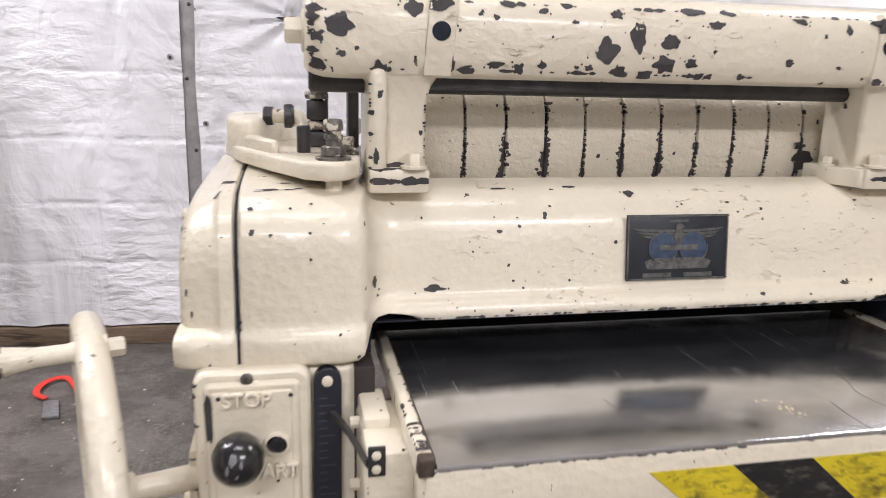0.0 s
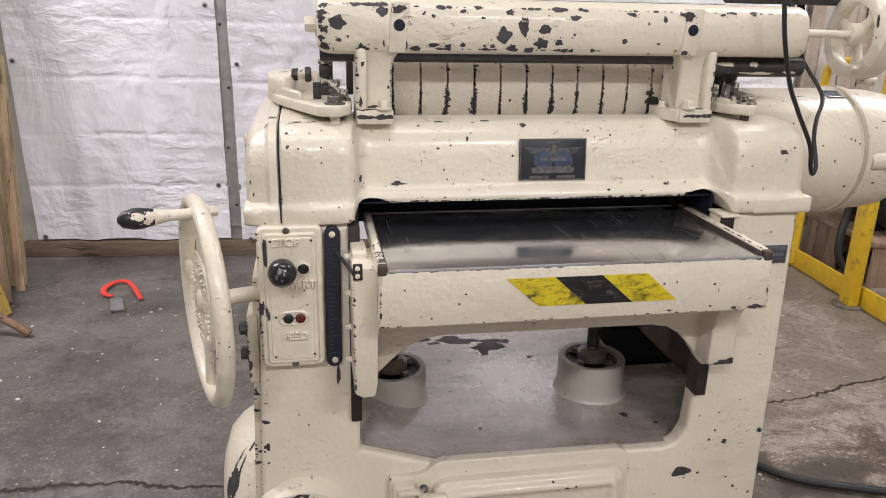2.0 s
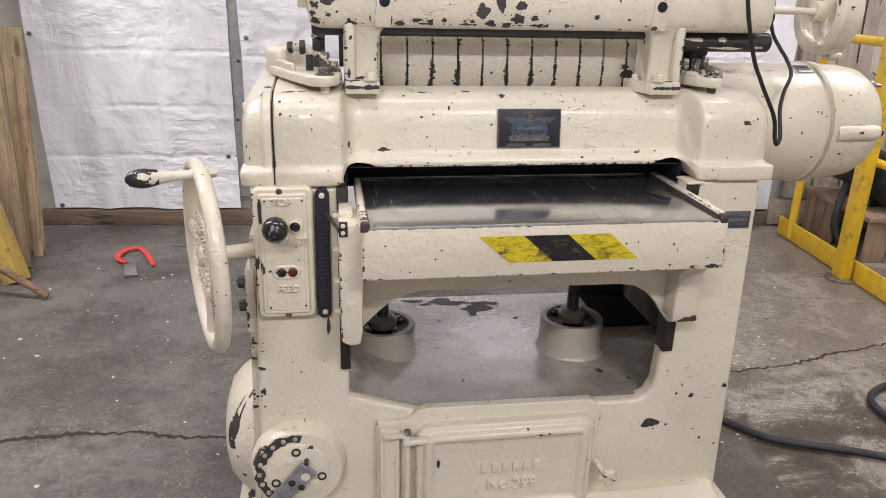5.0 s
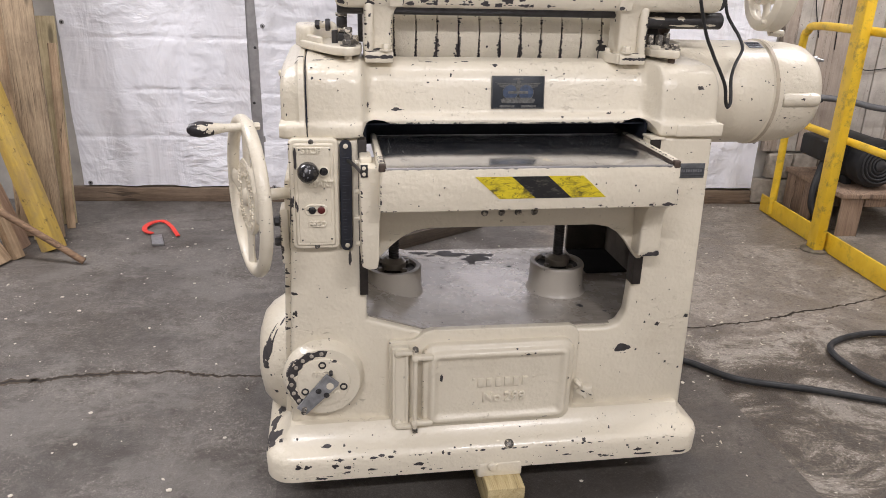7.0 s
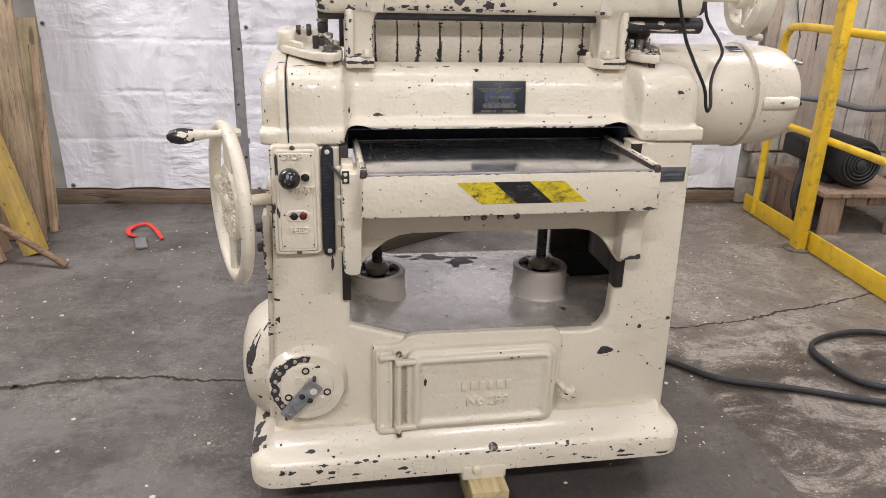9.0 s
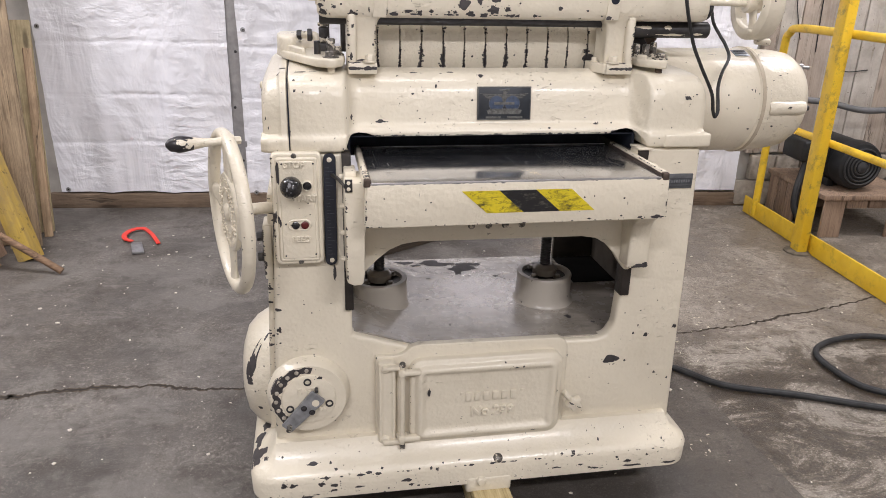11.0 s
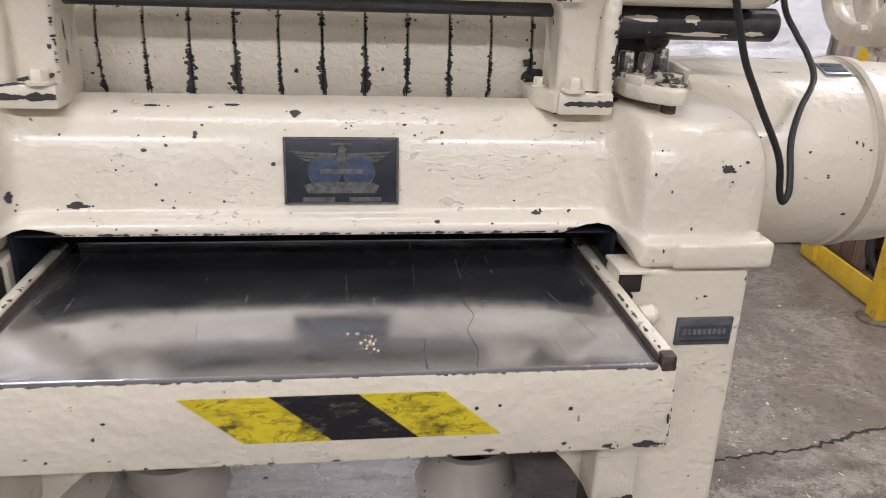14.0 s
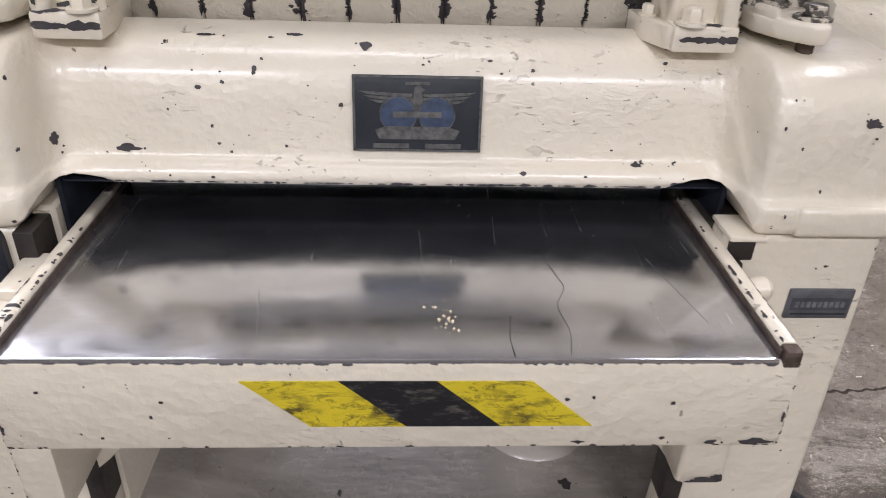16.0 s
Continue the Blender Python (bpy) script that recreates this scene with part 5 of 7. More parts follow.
# motor on the right
MY, MZ, MR = 0.447, 1.028, 0.137
motor = hull("motor", lathe([(0.10, 0.0), (MR - 0.004, 0.003), (MR, 0.01), (MR, 0.245), (MR + 0.004, 0.249), (MR + 0.004, 0.272), (MR - 0.001, 0.276), (MR - 0.003, 0.335), (MR - 0.010, 0.375), (MR - 0.026, 0.40), (MR - 0.05, 0.415), (0.04, 0.425), (0.001, 0.426)], (0.468, MY, MZ), (1, 0, 0), 72), smooth=30)
part("motor_seam", lathe([(MR + 0.0005, 0.0), (MR + 0.0050, 0.001), (MR + 0.0050, 0.011), (MR + 0.0005, 0.012)], (0.7165, MY, MZ), (1, 0, 0), 72), plain("tan_gasket", (0.46, 0.395, 0.30), 0.6), motor)
part("end_boss", lathe([(0.016, 0), (0.0195, 0.01), (0.0185, 0.09), (0.0165, 0.105), (0.008, 0.112)], (0.742, MY - 0.128, MZ - 0.002), (1, 0.03, 0), 24), cream, motor)
part("boss_screw", rod((0.85, MY - 0.124, MZ - 0.003), (0.862, MY - 0.124, MZ - 0.003), 0.007, 12), iron, motor)
part("grease_nipple", rod((0.872, MY - 0.01, MZ + 0.085), (0.905, MY - 0.01, MZ + 0.09), 0.010, 12, 0.002), dull_steel, motor)
part("nipple_tail", rod((0.90, MY - 0.01, MZ + 0.09), (0.925, MY - 0.01, MZ + 0.087), 0.0045, 10), dull_steel, motor)
part("motor_plate", rbox(0.668, 0.708, -0.001, 0.001, -0.016, 0.016, 0.0004), plain("motor_plate_grey", (0.22, 0.235, 0.26), 0.35, 0.6), motor, "small grey metal rating plate", 35, Matrix.Translation((0, MY, MZ)) @ pose(0, 0, 0, -70, 0, 0) @ Matrix.Translation((0, -MR - 0.001, 0)))

for zz in (-0.009, 0.004):
    part("plate_mark", rbox(0.672, 0.704, -0.0018, 0.0, zz, zz + 0.008, 0), plate_mat, motor, "", 0, Matrix.Translation((0, MY, MZ)) @ pose(0, 0, 0, -70, 0, 0) @ Matrix.Translation((0, -MR - 0.001, 0)))

# small handwheel at the beam's end
SC = Vector((0.637, 0.292, 1.284))
sw = hull("small_handwheel", lathe([(0.056, -0.008), (0.059, -0.013), (0.079, -0.013), (0.084, -0.009), (0.085, 0.028), (0.081, 0.032), (0.077, 0.028), (0.074, 0.002), (0.057, 0.0)], SC, (1, 0, 0), 48, ring=True), mat=cream_worn)
hull("hub", lathe([(0.020, -0.022), (0.022, -0.018), (0.022, 0.014), (0.016, 0.02)], SC, (1, 0, 0), 24), parent=sw)
for k in range(3):
    a = 0.3 + k * 2 * math.pi / 3
    d = Vector((0, math.cos(a), math.sin(a)))
    side = Vector((0, -math.sin(a), math.cos(a)))
    rr = [[SC + t * d + w * math.cos(b) * side + 0.007 * math.sin(b) * Vector((1, 0, 0)) for b in [2 * math.pi * j / 12 for j in range(12)]] for t, w in ((0.010, 0.017), (0.035, 0.012), (0.062, 0.020))]
    hull("spoke", loft(rr), parent=sw)
part("rim_bolt", hexbolt(SC + Vector((-0.013, -0.03, -0.062)), (-1, 0, 0), 0.006, 0.01), cream_worn, sw)
part("rim_handle", rod(SC + Vector((0.02, 0.0, -0.086)), SC + Vector((0.06, 0.0, -0.090)), 0.009, 14, 0.003), cream_worn, sw)
part("shaft", rod((0.495, 0.292, 1.286), (0.622, 0.292, 1.284), 0.0075, 16), cream, sw)

# sheet metal and steel bar above the beam
hull("chute_sheet", prism([(0.288, 1.334), (0.293, 1.333), (0.342, 1.3565), (0.342, 1.3595), (0.288, 1.336)], "x", -0.406, 0.345), mat=sheet_steel, smooth=20)
sbar = part("roll_bar", rbox(0.40, 0.66, 0.36, 0.40, 1.338, 1.378, 0.003), iron, planer)
for k in range(4):
    part("bar_bolt", lathe([(0.0125, 0), (0.0125, 0.007), (0.009, 0.008), (0.0085, 0.002)], (0.420 + k * 0.057, 0.36, 1.360), (0, -1, 0), 20, ring=True), grimy_steel, sbar)
    part("bar_socket", rod((0.420 + k * 0.057, 0.361, 1.360), (0.420 + k * 0.057, 0.3575, 1.360), 0.0084, 16), iron, sbar)
hull("rear_post", rbox(0.326, 0.385, 0.44, 0.50, 1.13, 1.60, 0.006), mat=cream_worn)
hull("rear_post", rbox(0.402, 0.437, 0.45, 0.50, 1.13, 1.60, 0.006), mat=cream_worn)
part("rear_gap", rbox(0.384, 0.403, 0.47, 0.50, 1.13, 1.60, 0), iron, planer, "", 0)
hull("rear_casting", rbox(0.445, 0.66, 0.40, 0.46, 1.37, 1.42, 0.008), mat=cream_worn)

# ---------------------------------------------------------------- timber under the planer
tm = part("timber", rbox(-0.058, 0.04, 0.03, 0.86, 0.0, 0.086, 0.003), pine_y, None, "square pine timber under the planer's foot")
tagged(tm, category="timber")
tm2 = part("timber", rbox(-0.058, 0.04, 0.12, 0.80, 0.0865, 0.1075, 0.002), pine_y, None, "thin pine packing board under the planer")
tagged(tm2, category="board")

# ---------------------------------------------------------------- yellow guard rail
rail = thing("guard_rail", "yellow-painted steel guard rail with kick plate", "guard rail", m=ROOM)
part("kick_plate", rbox(1.995, 2.005, -2.6, -0.17, 0.004, 0.105, 0.001), yellow, rail)
part("end_post", tube(spline([(2.0, -0.30, 0.02), (2.0, -0.30, 0.55), (2.0, -0.30, 1.00), (2.0, -0.335, 1.075), (2.0, -0.42, 1.105), (2.0, -0.9, 1.110), (2.0, -2.6, 1.112)], 8), 0.021, 12), yellow, rail)
part("mid_rail", rod((2.0, -0.30, 0.585), (2.0, -2.6, 0.585), 0.019, 14), yellow, rail)
part("post", rbox(1.930, 1.982, -0.912, -0.832, 0.012, 1.75, 0.006), yellow_paint("scuffed_yellow_post", 0.6), rail)
part("post_base", lathe([(0.07, 0), (0.07, 0.008), (0.05, 0.012), (0.04, 0.014)], (1.957, -0.87, 0.0), (0, 0, 1), 24), plain("dirty_foot_plate", (0.14, 0.12, 0.09), 0.8, 0.0, 0.4, 30), rail)

# ---------------------------------------------------------------- hose on the floor
hose_rubber = plain("dusty_hose_rubber", (0.02, 0.0205, 0.0225), 0.62, 0.0, 0.4, 25, 0.0008)
hose = part("hose", tube(spline([(0.62, 0.80, 0.02), (0.82, 0.738, 0.015), (0.95, 0.595, 0.015), (1.187, 0.493, 0.015), (1.45, 0.37, 0.015), (1.9, 0.2, 0.015)], 10), 0.0118, 10), hose_rubber, None, "black rubber hose lying on the floor")
tagged(hose, category="hose")
hose2 = part("hose", tube(spline([(2.0, 0.35, 0.016), (1.7, 0.40, 0.016), (1.46, 0.49, 0.016), (1.41, 0.65, 0.016), (1.44, 0.78, 0.016), (1.58, 0.852, 0.016), (1.757, 0.858, 0.016), (1.95, 0.75, 0.016)], 10), 0.0118, 10), hose_rubber, None, "looped black rubber hose lying on the floor")
tagged(hose2, category="hose")

# ---------------------------------------------------------------- hanging cable
cable = part("cable", tube(spline([(0.36, 0.18, 3.15), (0.37, 0.19, 2.2), (0.385, 0.20, 1.6), (0.399, 0.19, 1.344), (0.441, 0.205, 1.213), (0.474, 0.21, 1.151), (0.516, 0.213, 1.083), (0.529, 0.217, 1.04), (0.538, 0.220, 1.024), (0.546, 0.224, 1.034), (0.551, 0.236, 1.052), (0.562, 0.266, 1.088), (0.588, 0.302, 1.119), (0.624, 0.342, 1.152), (0.622, 0.366, 1.182), (0.611, 0.38, 1.204), (0.594, 0.392, 1.237), (0.585, 0.40, 1.29), (0.575, 0.39, 1.34), (0.50, 0.33, 1.42), (0.46, 0.4, 1.6), (0.40, 0.45, 2.2), (0.38, 0.46, 3.15)], 10), 0.0041, 10), rubber, None, "black electric cable hanging in a loop beside the beam")
tagged(cable, category="cable")
cable2 = part("cable", tube(spline([(0.52, 0.36, 1.35), (0.535, 0.34, 1.30), (0.528, 0.335, 1.262), (0.54, 0.33, 1.25), (0.56, 0.35, 1.28), (0.57, 0.40, 1.36), (0.54, 0.45, 1.6), (0.48, 0.5, 3.15)], 10), 0.006, 10), rubber, None, "black cable behind the beam")
tagged(cable2, category="cable")

# ---------------------------------------------------------------- timber leaning by the far wall
def plank(name, u, v, tu, tv, tz, w, th, mat, label, category="plank", turn=0.0):
    """A board from its foot at (u, v) up to (tu, tv, tz)."""
    a, b = Vector((u, -v, 0.0)), Vector((tu, -tv, tz))
    L = (b - a).length
    q = (b - a).to_track_quat("Z", "Y").to_matrix().to_4x4()
    bm = rbox(-w / 2, w / 2, -th / 2, th / 2, 0, L, 0.003, 2)
    for vert in bm.verts:
        vert.co.x += 0.003 * noise.noise(Vector((vert.co.z, u, 1)))
    ob = part(name, bm, mat, None, label, 35, ROOM @ Matrix.Translation(a) @ q @ pose(0, 0, 0, 0, 0, turn))
    return tagged(ob, category=category)


green_pine = wood("treated_pine", (0.62, 0.52, 0.32), (0.38, 0.30, 0.17))
pink_board = wood("reddish_board", (0.60, 0.43, 0.31), (0.42, 0.28, 0.19))
plank("plank", -2.015, 0.47, -2.125, 0.10, 1.05, 0.103, 0.03, green_pine, "pale treated pine plank leaning upright at the wall")
plank("plank", -2.005, 0.70, -2.215, 0.12, 2.3, 0.14, 0.045, grey_wood, "wide weathered plank with a long split, standing upright")
plank("plank", -1.962, 0.54, -2.02, 0.30, 0.93, 0.04, 0.02, pine, "narrow splintered pine batten among the planks")
plank("plank", -2.10, 0.66, -2.30, 0.06, 2.2, 0.13, 0.04, pine, "dark pine plank standing behind the others")
plank("yellow_beam", -1.918, 0.86, -2.60, 0.42, 2.05, 0.088, 0.085, yellow_timber, "worn yellow-painted timber beam leaning at the wall", "beam", 28)
plank("plank", -2.075, 0.86, -2.46, 0.70, 1.0, 0.16, 0.02, pink_board, "reddish brown board leaning against the other timber", turn=20)
plank("plank", -2.035, 0.98, -2.33, 0.88, 0.95, 0.05, 0.045, pine, "short pale pine batten leaning against the timber")
plank("plank", -2.07, 1.06, -2.3, 1.0, 0.4, 0.10, 0.04, pine, "short pine offcut near the floor")
stick = part("stick", tube([rm(-1.70, 1.06, 0.016), rm(-1.85, 1.05, 0.12), rm(-2.07, 1.03, 0.262), rm(-2.4, 1.0, 0.46)], 0.016, 12), wood("brown_stick", (0.30, 0.19, 0.11), (0.17, 0.10, 0.06), "x"), None, "brown round wooden stick leaning on the timber")
tagged(stick, category="stick")

# red strap tool on the floor
tool = thing("strap_clip", "red plastic strap with a grey metal clip on the floor", "tool", (-1.33, 2.36, 0.002))
band = [(-0.03, -0.03, 0.008), (-0.07, 0.0, 0.012), (-0.085, 0.07, 0.012), (-0.06, 0.14, 0.013), (-0.01, 0.155, 0.013), (0.04, 0.08, 0.012), (0.075, 0.0, 0.012), (0.108, -0.08, 0.008)]
bm = bmesh.new()
line = spline(band, 6)
rings = []
for i, p in enumerate(line):
    d = (line[min(i + 1, len(line) - 1)] - line[max(i - 1, 0)]).normalized()
    q = Vector((-d.y, d.x, 0)) * (0.0125 if i < len(line) * 0.6 else 0.0095)
    rings.append([p - q - Vector((0, 0, 0.003)), p + q - Vector((0, 0, 0.001)), p + q + Vector((0, 0, 0.004)), p - q + Vector((0, 0, 0.002))])
part("strap", loft(rings), plastic_red, tool)
part("clip", prism([(-0.03, -0.06), (0.022, -0.055), (0.062, -0.20), (0.005, -0.205)], "z", 0.0, 0.012, 0.002), dull_steel, tool)

# ---------------------------------------------------------------- behind the guard rail
tan_board = wood("tan_board", (0.52, 0.45, 0.38), (0.41, 0.335, 0.275))


def chalk_mat():
    n = Nodes("chalky_board")
    c = n.ramp(n.noise(5, 7, 0.7), (0.35, (0.40, 0.365, 0.32)), (0.65, (0.66, 0.62, 0.56)))
    streak = n.ramp(n.noise(4, 5, 0.65, n.stretch(9, 9, 0.7)), (0.55, 0.0), (0.68, 0.6))
    c = n.mix(streak, c, (0.30, 0.25, 0.20))
    c = n.mix(n.ramp(n.noise(40, 5, 0.7), (0.62, 0.0), (0.70, 0.8)), c, (0.16, 0.125, 0.095))
    return n.done(c, 0.85, 0.0, n.bump(n.noise(30, 6, 0.7), 0.004))


chalk = chalk_mat()
for a, b, mat, d in ((2.02, 2.10, tan_board, 0.05), (2.105, 2.232, chalk, 0.03), (2.236, 2.43, tan_board, 0.036), (2.434, 2.63, chalk, 0.028), (2.634, 2.78, chalk, 0.034), (2.784, 2.99, tan_board, 0.03)):
    part("wall_board", rbox(a, b, -d, -0.002, 0.34, 3.1, 0.003), mat, None, "", 35, ROOM, "structure")
for pts in (((2.16, 1.5), (2.175, 1.25), (2.21, 1.1), (2.235, 1.02)), ((2.33, 1.5), (2.335, 1.2), (2.345, 0.95)), ((2.45, 0.9), (2.55, 0.84), (2.7, 0.85))):
    wire = part("wall_wire", tube(spline([(u, -0.042, z) for u, z in pts], 8), 0.003, 6), rubber, None, "", 35, ROOM, "structure")
stone_mat = plain("crumbling_block", (0.33, 0.29, 0.24), 0.9, 0.0, 0.4, 14, 0.008)
rng = random.Random(5)
for k in range(6):
    for j in range(2):
        a = 1.99 + k * 0.16 + 0.07 * j
        bm = rbox(a, a + 0.15, -0.05 - rng.uniform(0, 0.02), -0.002, 0.012 + j * 0.16, 0.165 + j * 0.16, 0.012, 2)
        for vert in bm.verts:
            vert.co += 0.006 * noise.noise_vector(vert.co * 20)
        part("wall_stone", bm, stone_mat, None, "", 35, ROOM, "structure")
crate = thing("crate", "rough brown wooden crate carrying an electric motor", "crate", m=ROOM)
crate_wood = wood("crate_wood", (0.38, 0.27, 0.19), (0.21, 0.14, 0.095))
for k in range(5):
    if k != 3:
        part("slat", rbox(2.19, 2.208, -0.17 - k * 0.1, -0.075 - k * 0.1, 0.0, 0.222, 0.003), crate_wood, crate)
for k in range(4):
    part("front_slat", rbox(2.20 + k * 0.13, 2.32 + k * 0.13, -0.655, -0.637, 0.0 if k in (0, 3) else 0.17, 0.222, 0.003), crate_wood, crate)
part("crate_top", rbox(2.175, 2.75, -0.68, -0.05, 0.222, 0.25, 0.004), crate_wood, crate)
part("crate_back", rbox(2.21, 2.73, -0.09, -0.07, 0.0, 0.222, 0.003), crate_wood, crate)
em = thing("electric_motor", "dusty black electric motor with a finned fan cover on the crate", "motor", m=ROOM @ pose(-0.01, 0, -0.05))
black_metal = plain("dusty_black_metal", (0.013, 0.0135, 0.015), 0.5, 0.2, 0.4, 20, 0.0006)
part("casing", lathe([(0.05, 0), (0.12, 0.01), (0.128, 0.03), (0.128, 0.30), (0.12, 0.32)], (2.40, -0.22, 0.445), (0, -1, 0), 40), black_metal, em)
grille_grey = plain("dusty_grille", (0.045, 0.045, 0.047), 0.5, 0.3)
fan = part("fan_cover", lathe([(0.134, 0), (0.134, 0.06), (0.124, 0.085), (0.10, 0.095), (0.02, 0.10)], (2.40, -0.52, 0.445), (0, -1, 0), 40), black_metal, em)
for r in (0.04, 0.06, 0.08, 0.10):
    part("grille_ring", tube([(2.40 + r * math.cos(a), -0.62, 0.445 + r * math.sin(a)) for a in [2 * math.pi * q / 32 for q in range(33)]], 0.005, 6), grille_grey, fan)
for x in (2.31, 2.47):
    part("motor_foot", rbox(x, x + 0.04, -0.48, -0.26, 0.30, 0.345, 0.004), black_metal, em)
part("junction_box", rbox(2.12, 2.28, -0.50, -0.28, 0.44, 0.56, 0.018, 3), black_metal, em)
part("fan_hub", lathe([(0.03, 0), (0.03, 0.012), (0.012, 0.02)], (2.40, -0.615, 0.445), (0, -1, 0), 20), grille_grey, em)
part("flex_conduit", tube(spline([(2.19, -0.44, 0.45), (2.17, -0.45, 0.38), (2.135, -0.48, 0.28), (2.13, -0.50, 0.18), (2.165, -0.54, 0.10), (2.17, -0.59, 0.055)], 8), 0.02, 10), rubber, em)
pipe = part("conduit", tube(spline([rm(2.05, 0.30, 0.72), rm(2.3, 0.33, 0.70), rm(2.55, 0.36, 0.66), rm(2.95, 0.36, 0.70)], 8), 0.018, 12), plain("grey_conduit", (0.13, 0.13, 0.135), 0.5), None, "grey conduit pipe along the wall")
tagged(pipe, category="pipe")

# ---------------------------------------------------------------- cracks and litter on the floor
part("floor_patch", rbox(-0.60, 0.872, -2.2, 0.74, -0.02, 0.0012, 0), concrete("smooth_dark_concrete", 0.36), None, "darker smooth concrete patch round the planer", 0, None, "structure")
crack_mat = plain("crack_dirt", (0.032, 0.026, 0.02), 0.95)
crack_edge = plain("crumbled_crack_edge", (0.075, 0.058, 0.042), 0.95, 0.0, 0.6, 60, 0.002)


def crack(pts, w, seed):
    """A jagged crack: a crumbled brown margin with a dark gap in it."""
    line = spline(pts, 40)
    for name, mat, k, lift in (("crack_margin", crack_edge, 2.2, 0.0007), ("floor_crack", crack_mat, 0.95, 0.0013)):
        rng = random.Random(seed)
        bm = bmesh.new()
        a, b = [], []
        for i, p in enumerate(line):
            d = (line[min(i + 1, len(line) - 1)] - line[max(i - 1, 0)]).normalized()
            nrm = Vector((-d.y, d.x, 0))
            off = 0.013 * noise.noise(Vector((p.x * 8, p.y * 8, seed))) + 0.012 * noise.noise(Vector((p.x * 38, p.y * 38, seed))) + rng.uniform(-0.0015, 0.0015)
            fat = 0.55 + 1.1 * max(0.0, noise.noise(Vector((p.x * 5, p.y * 5, seed + 3))) + 0.25)
            w1, w2 = (w * k * fat * (0.7 + 0.9 * rng.random()) for _ in range(2))
            a.append(bm.verts.new(p + nrm * (off + w1) + Vector((0, 0, lift))))
            b.append(bm.verts.new(p + nrm * (off - w2) + Vector((0, 0, lift))))
        for i in range(len(a) - 1):
            bm.faces.new((a[i], a[i + 1], b[i + 1], b[i]))
        part(name, bm, mat, None, "", 0, None, "structure")


crack([(-2.6, 0.70, 0), (-1.551, 0.855, 0), (-1.42, 0.868, 0), (-1.2, 0.885, 0), (-1.0, 0.88, 0), (-0.816, 0.83, 0), (-0.60, 0.81, 0), (-0.2, 0.85, 0)], 0.0042, 2)
crack([(0.5, 0.98, 0), (1.006, 1.018, 0), (1.34, 1.05, 0), (1.605, 1.12, 0), (2.2, 1.26, 0)], 0.0027, 5)
flake = plain("pale_flake", (0.62, 0.58, 0.50), 0.8)
bm = bmesh.new()
rng = random.Random(9)
for k in range(1150):
    x, y = rng.uniform(-1.9, 2.0), rng.uniform(-0.5, 2.7)
    if noise.noise(Vector((x * 1.1, y * 1.1, 4))) < rng.uniform(-0.5, 0.35):
        continue
    r = rng.choice((0.0016, 0.002, 0.0026, 0.0035, 0.005, 0.0075)) * rng.uniform(0.6, 1.4)
    st, ang = rng.uniform(0.3, 1.0), rng.uniform(0, 6.3)
    ring = []
    for q in range(5):
        a = 2 * math.pi * q / 5
        px, py = r * math.cos(a) * rng.uniform(0.6, 1.2), r * st * math.sin(a)
        ring.append((x + px * math.cos(ang) - py * math.sin(ang), y + px * math.sin(ang) + py * math.cos(ang)))
    lo = [bm.verts.new((p[0], p[1], 0.0005)) for p in ring]
    hi = [bm.verts.new((p[0], p[1], 0.0005 + r * 0.35)) for p in ring]
    bm.faces.new(hi)
    for q in range(5):
        bm.faces.new((lo[q], lo[(q + 1) % 5], hi[(q + 1) % 5], hi[q]))
lit = part("paint_flakes", bm, flake, None, "pale paint flakes and wood chips scattered on the floor", 0, None, "stuff")
tagged(lit, category="debris")
bm = bmesh.new()
rng = random.Random(21)
for k in range(60):
    x, y = rng.gauss(1.05, 0.30), rng.gauss(0.98, 0.28)
    if x < 0.62:
        continue
    L, w, ang = rng.uniform(0.004, 0.016), rng.uniform(0.0015, 0.005), rng.uniform(0, 6.3)
    bmesh.ops.create_cube(bm, size=1, matrix=Matrix.LocRotScale((x, y, 0.002 + w * 0.2), Euler((rng.uniform(-0.2, 0.2), rng.uniform(-0.2, 0.2), ang)), (L, w, w * 0.4)))
for k in range(9):
    x, y = rng.gauss(0.70, 0.03), rng.gauss(0.30, 0.03)
    L, w = rng.uniform(0.003, 0.014), rng.uniform(0.0015, 0.004)
    bmesh.ops.create_cube(bm, size=1, matrix=Matrix.LocRotScale((x, y, 0.0035), Euler((0.1, 0.1, rng.uniform(0, 6.3))), (L, w, w * 0.5)))
chips = part("wood_chips", bm, plain("pale_splinter", (0.58, 0.53, 0.43), 0.8), None, "pale wood splinters and chips on the worn concrete", 0, None, "stuff")
tagged(chips, category="debris")
bm = bmesh.new()
rng = random.Random(4)
for k in range(26):
    x, y = rng.gauss(0.034, 0.008), rng.gauss(0.052, 0.016)
    s = rng.uniform(0.0009, 0.0024)
    bmesh.ops.create_cube(bm, size=1, matrix=Matrix.LocRotScale((x, y, 0.938 + s * 0.4), Euler((rng.random(), rng.random(), rng.random() * 3)), (s, s * 0.7, s * 0.8)))
crumbs = part("wood_crumbs", bm, plain("crumb", (0.72, 0.62, 0.42), 0.8), None, "small pale wood crumbs on the steel table", 0, None, "stuff")
tagged(crumbs, category="debris")

rear = part("timber", rbox(-0.32, 0.32, -0.045, 0.045, 0.0, 0.07, 0.004), wood("dark_timber", (0.10, 0.075, 0.055), (0.05, 0.038, 0.028), "x"), None, "dark timber lying on the floor behind the planer", 35, pose(0.10, 2.18, 0.0, 0, 0, 32.6))
tagged(rear, category="timber")

# ---------------------------------------------------------------- worn paint on the planer
from mathutils.bvhtree import BVHTree


